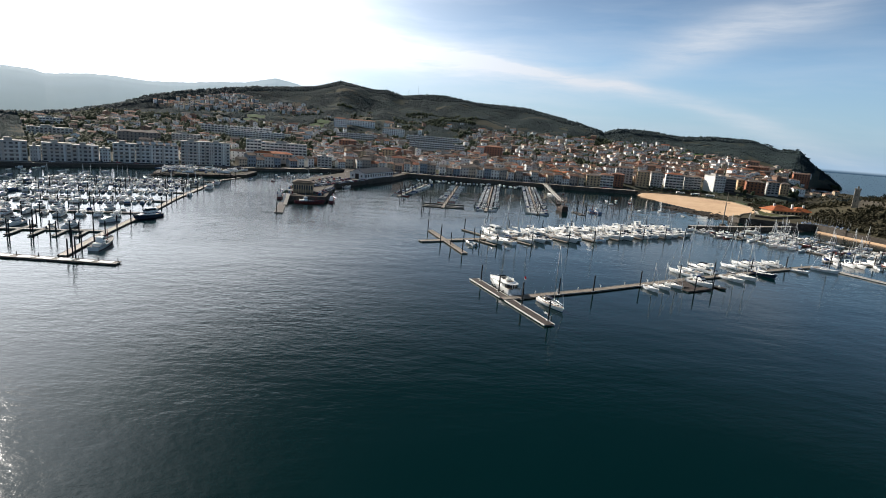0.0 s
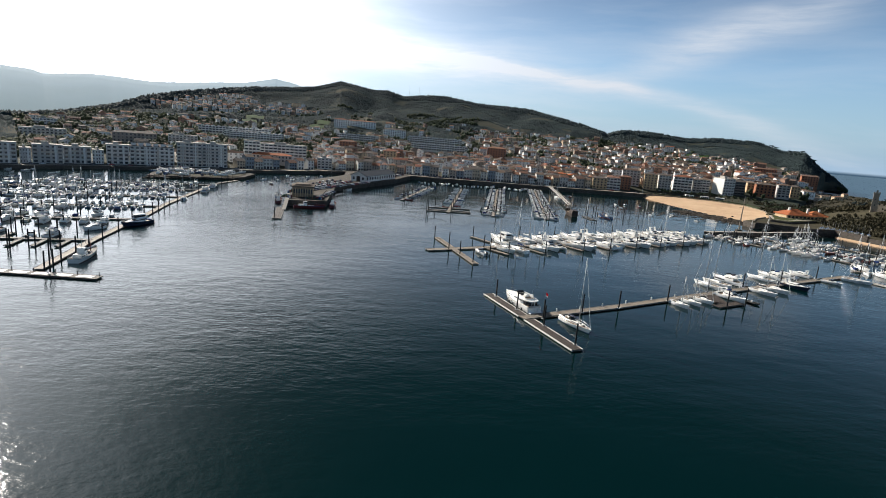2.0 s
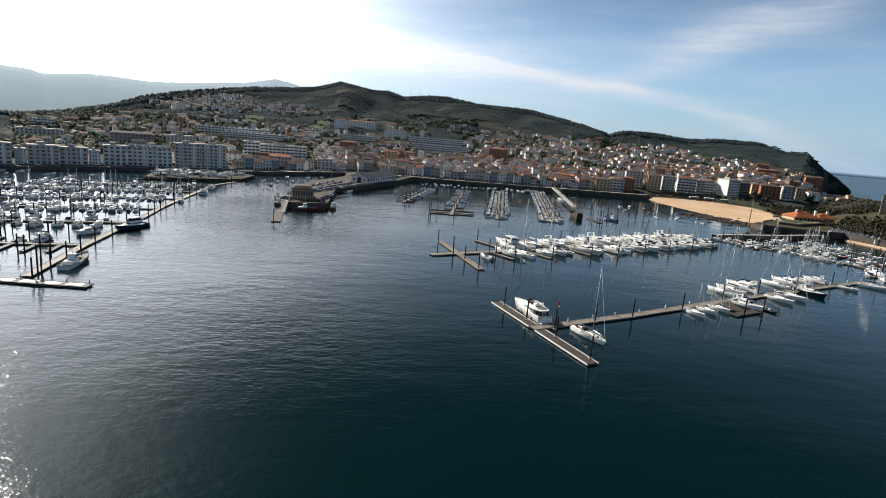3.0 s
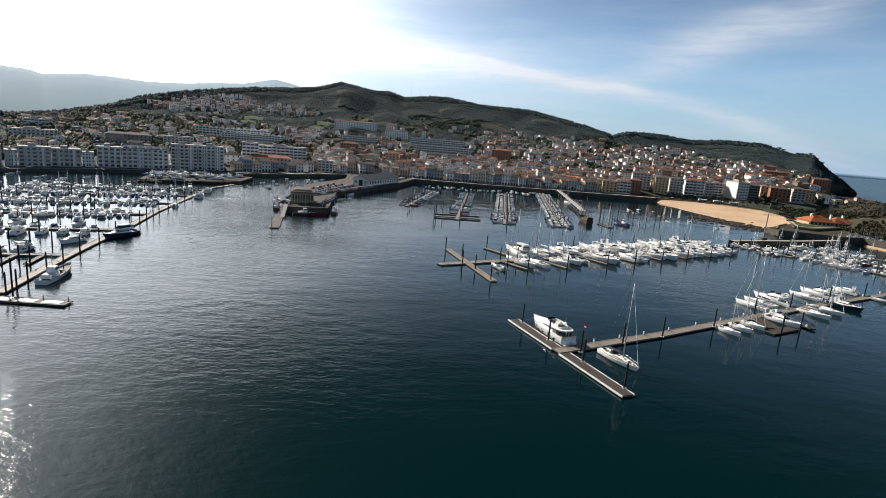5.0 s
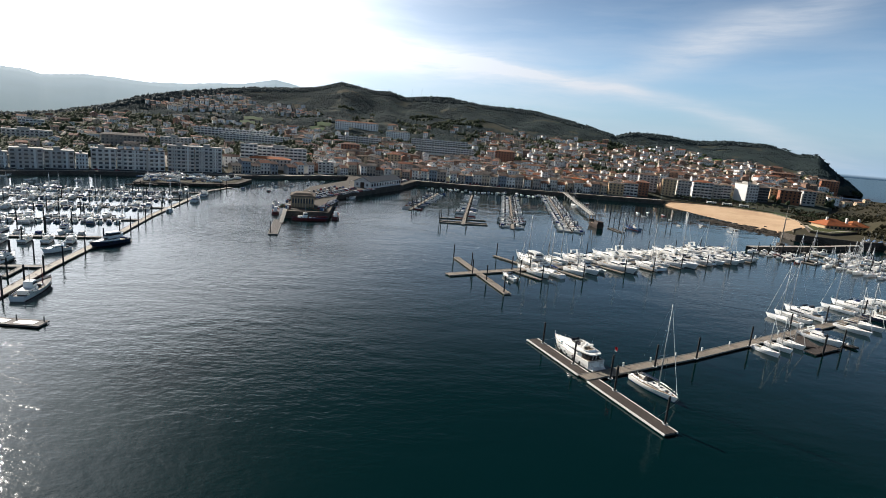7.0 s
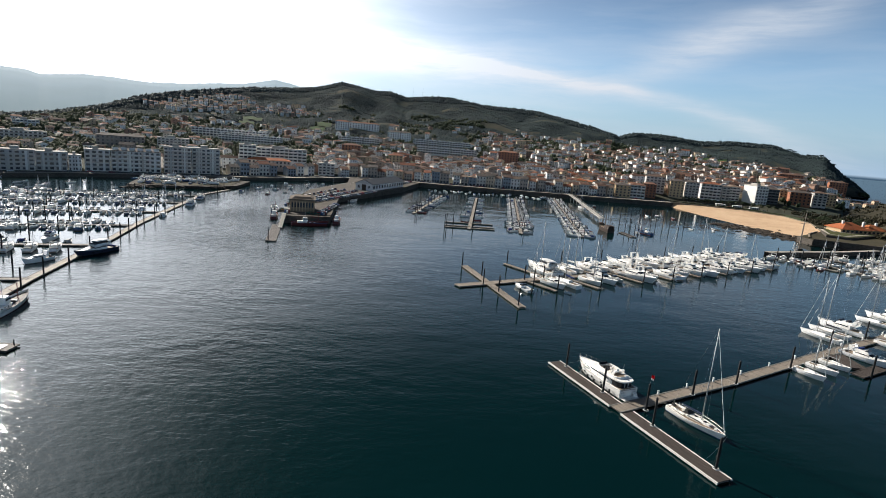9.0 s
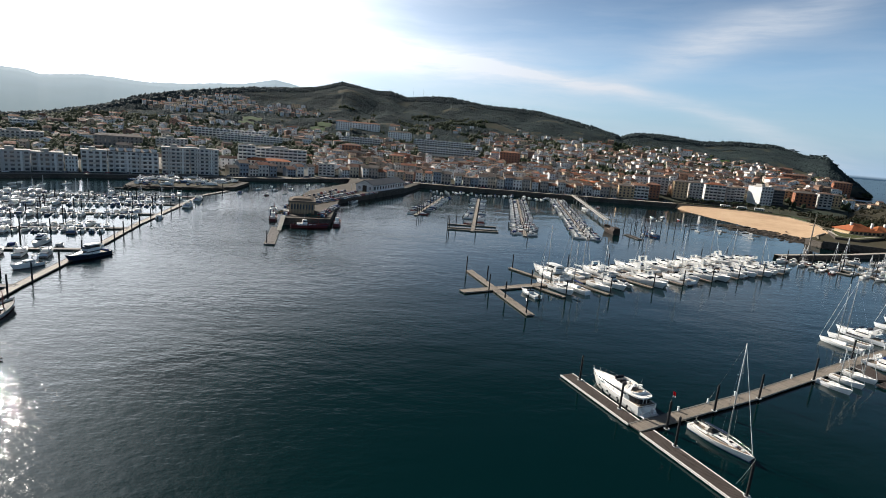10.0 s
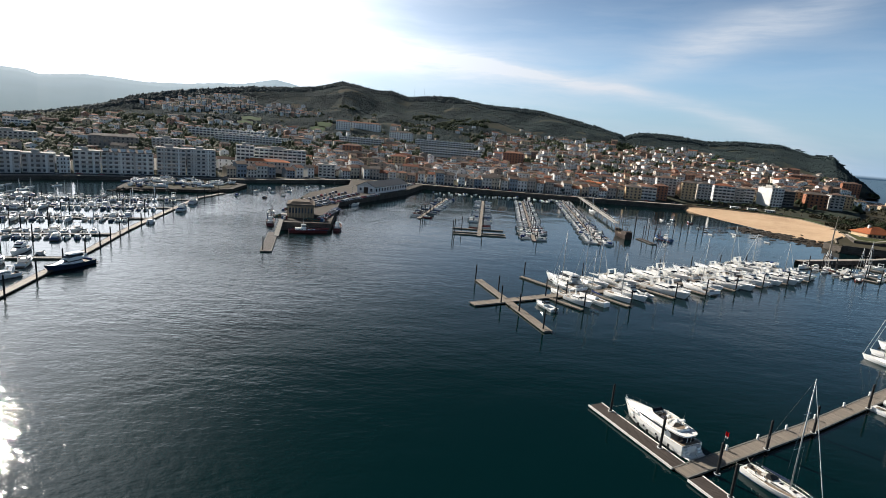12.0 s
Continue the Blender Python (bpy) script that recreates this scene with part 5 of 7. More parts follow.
def old_ship():
    L, B = 20.0, 6.2
    ob = thing("replica_ship", "dark wooden replica of an old three-masted caravel", "ship")
    sides, deck = hull_shape(L, B, 2.6, 0.5, 0.05, 0.75, 2.6, 0.7)
    part("hull", sides, DARK_WOOD, ob), part("deck", deck, TEAK, ob)
    boot_stripe(ob, L, B, 0.75, 2.6, 1.5, 1.7, TEAK, "wale", board=2.6)
    bm = bmesh.new()
    tbox(bm, -L * 0.5, -L * 0.22, B * 0.34, B * 0.42, 2.4, 4.4, -0.2, 0.1, 0.3)
    part("aftercastle", bm, DARK_WOOD, ob)
    bm = bmesh.new()
    tbox(bm, L * 0.28, L * 0.46, B * 0.26, B * 0.1, 3.0, 4.2, 0.0, -0.3, 0.05)
    part("forecastle", bm, DARK_WOOD, ob)
    for x, h, r in ((0.26, 14, 0.2), (0.0, 18, 0.25), (-0.36, 11, 0.16)):
        bm = bmesh.new()
        tube(bm, (L * x, 0, 2), (L * x, 0, h), r, r * 0.5, 8)
        pole = part("mast", bm, TEAK, ob)
        bm = bmesh.new()
        tube(bm, (L * x + 0.25, -h * 0.28, h * 0.72), (L * x + 0.25, h * 0.28, h * 0.72), 0.11, 0.11, 6)
        part("yard", bm, TEAK, pole)
        bm = bmesh.new()
        for s in (-1, 1):
            for k in (-1, 0, 1):
                tube(bm, (L * x - 0.4 + k * 0.7, s * B * 0.42, 2.8), (L * x, 0, h * 0.86), 0.03, 0.03, 4)
        part("shrouds", bm, RUBBER, pole)
    bm = bmesh.new()
    tube(bm, (L * 0.42, 0, 3.8), (L * 0.66, 0, 6.2), 0.15, 0.08, 6)
    part("bowsprit", bm, TEAK, ob)
    return ob


def rib_boat():
    ob = thing("inflatable_boat", "dark grey inflatable boat with outboard engine", "inflatable", "small craft")
    for s in (-1, 1):
        bm = bmesh.new()
        tube(bm, (-2.3, s * 0.85, 0.35), (1.3, s * 0.85, 0.4), 0.3, 0.3, 8)
        tube(bm, (1.3, s * 0.85, 0.4), (2.4, s * 0.12, 0.6), 0.3, 0.24, 8)
        part("air_tube", bm, RUBBER, ob)
    bm = bmesh.new()
    box(bm, -2.2, 1.8, -0.7, 0.7, 0.12, 0.25)
    part("floor", bm, FLOAT, ob)
    bm = bmesh.new()
    tbox(bm, -0.5, 0.1, 0.35, 0.35, 0.25, 1.1, 0.05, 0.2, 0.05)
    part("console", bm, GELCOAT, ob)
    bm = bmesh.new()
    tbox(bm, -2.75, -2.3, 0.18, 0.2, 0.3, 1.1, 0.1, 0, 0.05)
    part("outboard_engine", bm, RUBBER, ob)
    return ob


KINDS = {
    "yacht": big_yacht,
    "sail_a": lambda: sail_yacht(12.8, 3.9, 19.3, True, True, "large white sailing yacht moored stern-to at the walkway"),
    "sail_b": lambda: sail_yacht(11.5, 3.6, 17.5, True, False),
    "sail_c": lambda: sail_yacht(9.5, 3.1, 12.5, True, False, "medium sailing yacht with furled sails at its berth"),
    "sail_d": lambda: sail_yacht(7.6, 2.5, 9.5, False, False, "small day-sailing yacht with a thin bare mast"),
    "cruise_a": lambda: cruiser(14.0, 4.4, True, None, True, "large white flybridge cruiser in its berth"),
    "cruise_b": lambda: cruiser(11.5, 3.7, True),
    "cruise_c": lambda: cruiser(9.5, 3.2, False, None, False, "white sports cruiser with raked windscreen in a berth"),
    "dark_yacht": lambda: cruiser(13.5, 4.2, True, NAVY, True, "long navy-hulled motor yacht with white upperworks"),
    "cruise_s": lambda: cruiser(12.8, 4.1, False, None, False, "long white sports cruiser with raked windscreen in a berth"),
    "dark_boat": lambda: cruiser(11.5, 3.5, False, NAVY, False, "dark-hulled motorboat with white upperworks at the walkway"),
    "motor_a": lambda: small_motorboat(7.0, 2.5, False),
    "motor_b": lambda: small_motorboat(6.2, 2.3, True, "small motorboat under a canvas cockpit cover"),
    "open": open_boat,
    "fish_a": lambda: fishing_boat(20.0, 5.4, WHITE_WALL, "white wooden fishing boat moored beside the marina spine"),
    "fish_b": lambda: fishing_boat(19.0, 5.2, RED_PAINT, "red-hulled fishing boat lying along the mole head"),
    "fish_d": lambda: fishing_boat(14.0, 4.4, RED_PAINT, "dark red fishing boat tied to the mole wall"),
    "fish_c": lambda: fishing_boat(13.0, 4.2, BLUE_PAINT, "blue fishing boat alongside the mole"),
    "ship": old_ship,
    "rib": rib_boat,
}


def boat(kind, x, y, heading, scale=1.0):
    """heading: degrees from +x, anticlockwise, in which the bow points."""
    return place(kind, KINDS[kind], pose(x, y, 0, 0, 0, heading) @ Matrix.Diagonal((scale, scale, scale, 1)))


CROWD = []


def joined_craft():
    """The small craft in the far rows, too many to tell apart: the same boats, joined by material."""
    ob = thing("moored_craft", "crowd of small white and blue boats in the far berths", "boats", kind="stuff")
    piles = {}
    for kind, m in CROWD:
        for o in made[kind].children_recursive:
            me = o.data
            mat = me.materials[0]
            mat = SMALL_HULL_MIX if mat in (SMALL_HULL, HULL_PAINT) else CANVAS_MIX if mat == CANVAS else mat
            verts, faces = piles.setdefault(mat.name, ([], []))
            co = np.empty(len(me.vertices) * 3)
            me.vertices.foreach_get("co", co)
            co = np.c_[co.reshape(-1, 3), np.ones(len(me.vertices))] @ np.array(m).T
            base = sum(len(v) for v in verts)
            verts.append(co[:, :3])
            faces += [[i + base for i in p.vertices] for p in me.polygons]
    for name, (verts, faces) in piles.items():
        part_ob = new("craft_" + {"white_gelcoat": "upperworks", "small_craft_paint": "hulls"}.get(name, "fittings"), raw("craft", np.concatenate(verts).tolist(), faces, bpy.data.materials[name]))
        part_ob.parent = ob
        tagged(part_ob, kind="stuff")


def crowd(kind, x, y, heading, scale=1.0, z=0.0):
    CROWD.append((kind, pose(x, y, z, 0, 0, heading) @ Matrix.Diagonal((scale, scale, scale, 1))))


rng = random.Random(7)
# outer dock
boat("yacht", 20.5, 169.7, 115, 1.0)
boat("sail_a", 34.2, 153.6, -64, 0.97)
for x, y, turn in ((75.2, 182.7, -2), (80.8, 186.4, 1), (86.5, 189.9, 2)):
    boat("sail_d", x, y, -62 + turn, 0.98)
boat("cruise_b", 99.4, 196.4, -63, 1.05)
boat("rib", 105.2, 193.4, -60)
boat("sail_b", 98.8, 213.8, 121, 1.0), boat("sail_b", 104.4, 218.2, 122, 1.02), boat("cruise_b", 111.5, 222.8, 120, 1.18)
boat("sail_c", 117.8, 208.7, -60, 1.1), boat("sail_c", 125.6, 214.1, -59, 1.05), boat("dark_boat", 138.3, 222.2, -60)
boat("sail_b", 130.5, 233.4, 122), boat("cruise_b", 138.2, 237.7, 120, 1.12), boat("cruise_c", 147, 242.6, 122), boat("cruise_c", 156, 247.0, 122)
boat("motor_a", 163.5, 236.8, -58, 1.2), boat("sail_b", 179.5, 243.5, -40)
# second dock, town side then sea side
boat("cruise_a", 24.2, 271.0, 121, 1.4)
boat("sail_d", 19.6, 257.5, 121)
TOWN_SIDE = ((45.5, "sail_b"), (51, "cruise_c"), (57, "sail_b"), (62, "sail_c"), (70, "cruise_b"), (75, "cruise_s"), (80.5, "cruise_b"), (92, "cruise_s"), (97.5, "cruise_b"), (102, "sail_b"), (106, "cruise_s"),
             (114, "cruise_b"), (119, "cruise_s"), (124, "cruise_b"), (128.5, "cruise_c"), (136, "cruise_s"), (141, "cruise_b"), (146, "sail_b"), (150, "cruise_b"), (158, "cruise_b"), (163, "cruise_s"), (168, "sail_c"), (172, "cruise_b"), (179, "cruise_b"))
SEA_SIDE = ((21, "motor_a"), (35.5, "cruise_c"), (42, "sail_c"), (54.5, "sail_c"), (61, "cruise_b"), (67.5, "motor_a"), (80, "cruise_s"), (86, "cruise_c"), (97, "cruise_b"), (102, "sail_b"), (107, "cruise_c"), (116.5, "cruise_b"), (121, "cruise_s"),
            (126, "cruise_c"), (135.5, "cruise_b"), (140, "cruise_c"), (145, "cruise_b"), (154, "cruise_s"), (159, "sail_c"), (163, "cruise_b"), (172, "cruise_b"), (177, "cruise_c"))
for u, k in TOWN_SIDE:
    x, y = d2(u, rng.uniform(8.4, 9.6))
    boat(k, x, y, 121 + rng.choice((0, 0, 180)) + rng.uniform(-2, 2), rng.uniform(1.12, 1.26))
for u, k in SEA_SIDE:
    x, y = d2(u + 1, -rng.uniform(8.0, 9.2))
    boat(k, x, y, -59 + rng.choice((0, 0, 0, 180)) + rng.uniform(-2, 2), rng.uniform(1.10, 1.22))
# yacht club marina
club_rng = random.Random(19)
for a, b in CLUB:
    ax, ay = Vector(a), Vector(b)
    t = (ay - ax).normalized()
    side = Vector((-t.y, t.x))
    long, s = (ay - ax).length, 3.0
    while s < long:
        for q in (-1, 1):
            if club_rng.random() < 0.76:
                k = club_rng.choice(("sail_c", "sail_d", "motor_b", "motor_a", "motor_b", "cruise_c", "motor_a", "motor_b"))
                off = {"sail_b": 7.6, "sail_c": 6.6, "sail_d": 5.6, "cruise_c": 6.6}.get(k, 5.0)
                p = ax + t * s + side * q * off
                boat(k, p.x, p.y, math.degrees(math.atan2(side.y * q, side.x * q)) + club_rng.choice((0, 180)) + club_rng.uniform(-4, 4))
        s += club_rng.uniform(4.2, 5.4)
# public marina
boat("fish_a", -121.6, 183.2, 104, 0.92)
boat("dark_yacht", -138.7, 240.5, 257, 1.2), boat("cruise_c", -146.3, 224, 254)
boat("cruise_b", -164.5, 364, 101, 1.1), boat("cruise_b", -171.5, 391, 101), boat("motor_b", -158, 322, 101, 1.2)
for n, (a, b) in enumerate(BRANCHES):
    ax, ay = Vector(a), Vector(b)
    t = (ay - ax).normalized()
    side = Vector((-t.y, t.x))
    long, s = (ay - ax).length, 9.0
    while s < long:
        for q in (-1, 1):
            if rng.random() < ((0.0 if q > 0 else 0.6) if n == 0 else 0.92):
                if n < 2:
                    k = rng.choice(("cruise_c", "cruise_b", "motor_a", "cruise_c", "motor_b", "cruise_b"))
                else:
                    k = rng.choice(("motor_a", "cruise_c", "motor_b", "motor_a", "cruise_c", "motor_b", "motor_a", "sail_d"))
                off = {"cruise_b": 8.0, "sail_c": 6.4, "sail_d": 5.4, "cruise_c": 6.8}.get(k, 5.4)
                p = ax + t * s + side * q * off
                (boat if n < 2 else crowd)(k, p.x, p.y, math.degrees(math.atan2(side.y * q, side.x * q)) + rng.choice((0, 180, 180)) + rng.uniform(-4, 4))
        if rng.random() < (0.5 if n < 2 else 0.14):
            p = ax + t * s + side * 11
            pile(p.x, p.y)
            p = ax + t * s - side * 11
            pile(p.x, p.y)
        s += rng.uniform(2.9, 3.7) if n > 1 else rng.uniform(6.2, 7.6)
# small craft below the town
for n, (a, b) in enumerate(ROWS):
    ax, ay = Vector(a), Vector(b)
    t = (ay - ax).normalized()
    side = Vector((-t.y, t.x))
    long, s = (ay - ax).length, 3.0 if n > 1 else 22.0 * n + 4
    while s < long:
        for q in (-1, 1):
            if rng.random() < (0.92 if n > 1 else 0.7):
                k = rng.choice(("motor_b", "motor_a", "motor_b", "open", "motor_a") if n > 1 else ("open", "open", "motor_b"))
                p = ax + t * s + side * q * (3.9 if k == "open" else 4.5)
                (boat if s < 0.25 * long else crowd)(k, p.x, p.y, math.degrees(math.atan2(side.y * q, side.x * q)) + 180 * (rng.random() < 0.3) + rng.uniform(-5, 5))
        s += rng.uniform(2.7, 3.3) if n > 1 else rng.uniform(3.4, 4.4)
for k in range(36):
    crowd(rng.choice(("open", "motor_b", "motor_a")), -36 + k * 3.7 + rng.uniform(-1, 1), 562 + k * 0.7 + rng.uniform(-9, 14), rng.uniform(60, 120))
# old ship and fishing boats
boat("ship", 86.3, 400, 96)
boat("fish_b", -86.5, 330.5, 20), boat("fish_d", -76, 346, 98), boat("fish_d", -110, 345, 104), boat("fish_c", -116, 364, 102), boat("motor_a", -121, 378, 104, 1.3), boat("motor_a", -84, 440, 70, 1.3)
# craft on moorings
for x, y in ((-150, 470), (-156, 452), (-143, 486), (-160, 490), (-146, 440), (-138, 455), (-163, 470), (-150, 505), (-135, 505), (-158, 520), (-140, 525), (-130, 540), (-165, 440)):
    boat(rng.choice(("open", "motor_a", "motor_b")), x, y, rng.uniform(60, 110))
for k in range(26):
    crowd(rng.choice(("open", "motor_a", "open")), rng.uniform(-330, -262), rng.uniform(340, 420), rng.uniform(60, 110))
for x, y, k in ((150, 500, "motor_a"), (160, 505, "motor_b"), (171, 498, "motor_a"), (148, 480, "open"), (165, 470, "open"), (182, 452, "open"), (176, 440, "open"), (160, 440, "open"), (112, 400, "fish_c"), (100, 520, "sail_c"), (118, 545, "motor_a"), (108, 402, "open"), (190, 425, "open")):
    boat(k, x, y, rng.uniform(-30, 30) + 100)
for k in range(7):
    pile(118 + k * 6, 424 + k * 2 + rng.uniform(-4, 4), 1.5)
# yard on the rocky bank: boats ashore
for k in range(64):
    f = rng.random()
    crowd(rng.choice(("motor_a", "motor_b", "cruise_c", "open")), *along(along((-234, 424), (-190, 450), f), along((-228, 496), (-187, 488), f), rng.random()), rng.uniform(0, 360), 0.9, 2.5)
for k in range(18):
    crowd(rng.choice(("motor_a", "motor_b", "cruise_c")), rng.uniform(-246, -230), rng.uniform(444, 492), rng.uniform(0, 360), 0.9, 2.5)
joined_craft()

# ---- the town ----
def gable(bm, w, d, z, rise, over=0.5, thick=0.25):
    """A pitched roof with overhang and thickness, ridge along x."""
    x, y = w / 2 + over, d / 2 + over
    drop = rise * over / (d / 2)
    up = [(-x, -y, z - drop), (x, -y, z - drop), (x, 0, z + rise), (-x, 0, z + rise), (-x, y, z - drop), (x, y, z - drop)]
    v = [bm.verts.new(p) for p in up] + [bm.verts.new((a, b, c - thick)) for a, b, c in up]
    for f in ((0, 1, 2, 3), (3, 2, 5, 4), (7, 6, 9, 8), (8, 9, 10, 11), (0, 6, 7, 1), (4, 5, 11, 10), (0, 3, 9, 6), (3, 4, 10, 9), (1, 7, 8, 2), (2, 8, 11, 5)):
        bm.faces.new([v[i] for i in f])


def hip(bm, w, d, z, rise, over=0.5, thick=0.25):
    x, y, r = w / 2 + over, d / 2 + over, max(0.2, w / 2 - d / 2)
    v = [bm.verts.new(p) for p in ((-x, -y, z), (x, -y, z), (x, y, z), (-x, y, z), (-r, 0, z + rise), (r, 0, z + rise), (-x, -y, z - thick), (x, -y, z - thick), (x, y, z - thick), (-x, y, z - thick))]
    for f in ((0, 1, 5, 4), (1, 2, 5), (2, 3, 4, 5), (3, 0, 4), (0, 6, 7, 1), (1, 7, 8, 2), (2, 8, 9, 3), (3, 9, 6, 0), (9, 8, 7, 6)):
        bm.faces.new([v[i] for i in f])


def walls_shape(bm, w, d, h, rise=0.0, base=-3.0):
    """Walls down into the slope, with gable ends when rise is given."""
    x, y = w / 2, d / 2
    if not rise:
        box(bm, -x, x, -y, y, base, h)
        return
    ends = []
    for sx in (-x, x):
        ends.append([bm.verts.new(p) for p in ((sx, -y, base), (sx, y, base), (sx, y, h), (sx, 0, h + rise), (sx, -y, h))])
    a, b = ends
    bm.faces.new(a[::-1]), bm.faces.new(b)
    for i in range(5):
        j = (i + 1) % 5
        bm.faces.new((a[i], a[j], b[j], b[i]))


PANES = {}


def pane_mesh(w, h, sill=True):
    key = (round(w, 1), round(h, 1))
    if key not in PANES:
        bm = bmesh.new()
        box(bm, -w / 2, w / 2, -0.06, 0.10, 0, h)
        PANES[key] = mesh_of("window", bm, GLASS)
    return PANES[key]


def house(w, d, h, roof="gable", floors=2, cols=2, wall=WALLS, tile=TILES, label="", shopfront=False, side=True):
    ob = thing("house", label or "rendered town house with a clay-tiled roof on the slope", "house", "town houses")
    rise = (0.20 if roof == "gable" else 0.17) * d
    bm = bmesh.new()
    walls_shape(bm, w, d, h, rise if roof == "gable" else 0)
    part("wall", bm, wall, ob)
    bm = bmesh.new()
    if roof == "gable":
        gable(bm, w, d, h + 0.25, rise)
    elif roof == "hip":
        hip(bm, w, d, h + 0.25, rise)
    else:
        box(bm, -w / 2 - 0.2, w / 2 + 0.2, -d / 2 - 0.2, d / 2 + 0.2, h, h + 0.5)
    top = part("roof", bm, tile, ob)
    bm = bmesh.new()
    box(bm, w * 0.2, w * 0.2 + 0.9, d * 0.1, d * 0.1 + 0.7, h, h + rise + 1.0)
    part("chimney", bm, wall, top)
    step = h / floors
    for f in range(floors):
        for c in range(cols):
            x = -w / 2 + (c + 0.5) * w / cols
            ground_floor = shopfront and f == 0
            ww, hh = (w / cols * 0.62, step * 0.68) if ground_floor else (1.15, 1.5)
            at = pose(x, -d / 2, f * step + (0.25 if ground_floor else 0.95))
            share("window", pane_mesh(ww, hh), ob, at)
    if side:
        share("window", pane_mesh(1.1, 1.4), ob, pose(-w / 2, -d * 0.1, h - 1.9, 0, 0, -90))
    return ob


def block(kind, w, h, x, y, z, yaw):
    """An apartment block: walls, floor slabs with balconies, windows bay by bay, and its roof."""
    d = {"white": 21.0, "terr": 11.0, "whotel": 11.0, "ind": 14.0}.get(kind, 13.0)
    floors = max(2, round(h / 3.1))
    step = h / floors
    wall = {"apw": WHITE_WALL, "hotel": BLOCKS, "whotel": WHITE_WALL, "white": WHITE_WALL, "och": OCHRE_WALL, "brick": BRICK_WALL, "dark": SLATE, "terr": CREAM, "apb": WALLS}.get(kind, BLOCKS)
    words = {"apw": "pale apartment block with balconies facing the water", "hotel": "large pale seafront hotel with rows of balconies", "whotel": "long white hotel high on the hillside",
             "white": "bright white apartment block with a blank sunlit gable", "och": "ochre rendered apartment house", "brick": "reddish brick apartment house with tiled roof",
             "dark": "dark clad apartment block beside the beach road", "terr": "long terraced row of apartments on the slope", "ind": "low industrial building with an orange roof"}
    ob = thing("apartment_building", words.get(kind, "grey apartment block with rows of windows"), "apartment block", "apartment blocks", at=pose(x, y, z, 0, 0, yaw))
    bm = bmesh.new()
    box(bm, -w / 2, w / 2, -d / 2, d / 2, -6, h)
    part("wall", bm, wall, ob)
    bm = bmesh.new()
    if kind in ("brick", "ind", "och", "whotel", "hotel", "apb") or yaw < -5 and kind not in ("white", "terr"):
        hip(bm, w, d, h + 0.25, 2.2, 0.6)
        part("roof", bm, ORANGE_TILES if kind == "ind" else TILES, ob)
    elif kind == "terr":
        # a gabled roof over each dwelling of the row, its white gable to the front
        n = round(w / 7.5)
        bm.free()
        quarter = Matrix.Rotation(math.pi / 2, 4, "Z")
        up, tip = bmesh.new(), bmesh.new()
        gable(up, d, w / n, 0.3, 1.9, 0.35)
        walls_shape(tip, d + 0.1, w / n, 0.1, 1.9, -0.6)
        for piece in (up, tip):
            bmesh.ops.transform(piece, matrix=quarter, verts=piece.verts)
        up, tip = mesh_of("roof", up, SLATE), mesh_of("gable_wall", tip, WHITE_WALL)
        for k in range(n):
            at = pose(-w / 2 + (k + 0.5) * w / n, 0, h)
            share("roof", up, ob, at), share("gable_wall", tip, ob, at)
    else:
        box(bm, -w / 2 - 0.25, w / 2 + 0.25, -d / 2 - 0.25, d / 2 + 0.25, h, h + 0.7)
        box(bm, -w * 0.2, w * 0.05, -d * 0.2, d * 0.25, h + 0.7, h + 2.8)
        part("roof", bm, CONCRETE, ob)
    bays = max(2, min(22 if kind == "terr" else 11, round(w / 3.8)))
    loggia = kind in ("hotel", "apw", "ap", "terr", "white", "dark")
    for f in range(floors):
        if loggia and f:
            bm = bmesh.new()
            box(bm, -w / 2 + 0.3, w / 2 - 0.3, -d / 2 - 1.2, -d / 2, f * step - 0.12, f * step + 0.12)
            slab = part("balcony", bm, CONCRETE, ob)
            bm = bmesh.new()
            box(bm, -w / 2 + 0.3, w / 2 - 0.3, -d / 2 - 1.2, -d / 2 - 1.1, f * step + 0.12, f * step + 1.05)
            part("parapet", bm, WHITE_WALL if kind in ("apw", "hotel", "white", "terr") else wall, slab)
        for c in range(bays):
            bx = -w / 2 + (c + 0.5) * w / bays
            share("window", pane_mesh(w / bays * {"terr": 0.7, "ap": 0.6, "apw": 0.8, "hotel": 0.6, "dark": 0.8, "white": 0.6}.get(kind, 0.42), step * (0.66 if kind == "terr" else 0.56)), ob, pose(bx, -d / 2, f * step + step * 0.24))
    if kind in ("ap", "hotel", "apw") and z < 3:
        # shallow bays that stand out of the front, and dormers on the hotel roof
        for k in range(max(2, round(w / 9))):
            bm = bmesh.new()
            bx = -w / 2 + (k + 0.5) * w / max(2, round(w / 9)) - 1.4
            box(bm, bx + 0.7, bx + 2.1, -d / 2 - 1.5, -d / 2 + 0.1, 0.4, h - 0.3)
            part("bay", bm, WHITE_WALL if k % 2 else wall, ob, "narrow projecting bay")
        if kind == "hotel":
            for k in range(6):
                bm = bmesh.new()
                gable(bm, 3.4, 3.6, h + 1.6, 1.2, 0.3)
                box(bm, -1.6, 1.6, -1.6, 1.6, h, h + 1.6)
                bmesh.ops.translate(bm, verts=bm.verts, vec=(-w / 2 + 3 + k * (w - 6) / 5, -d / 2 + 2.2, 0))
                part("dormer", bm, WHITE_WALL, ob, "white gabled dormer")
    if kind not in ("white", "terr", "whotel"):
        for f in range(floors):
            for yy in (-d * 0.2,):
                share("window", pane_mesh(1.3, 1.5), ob, pose(-w / 2, yy, f * step + 0.9, 0, 0, -90))
    return ob


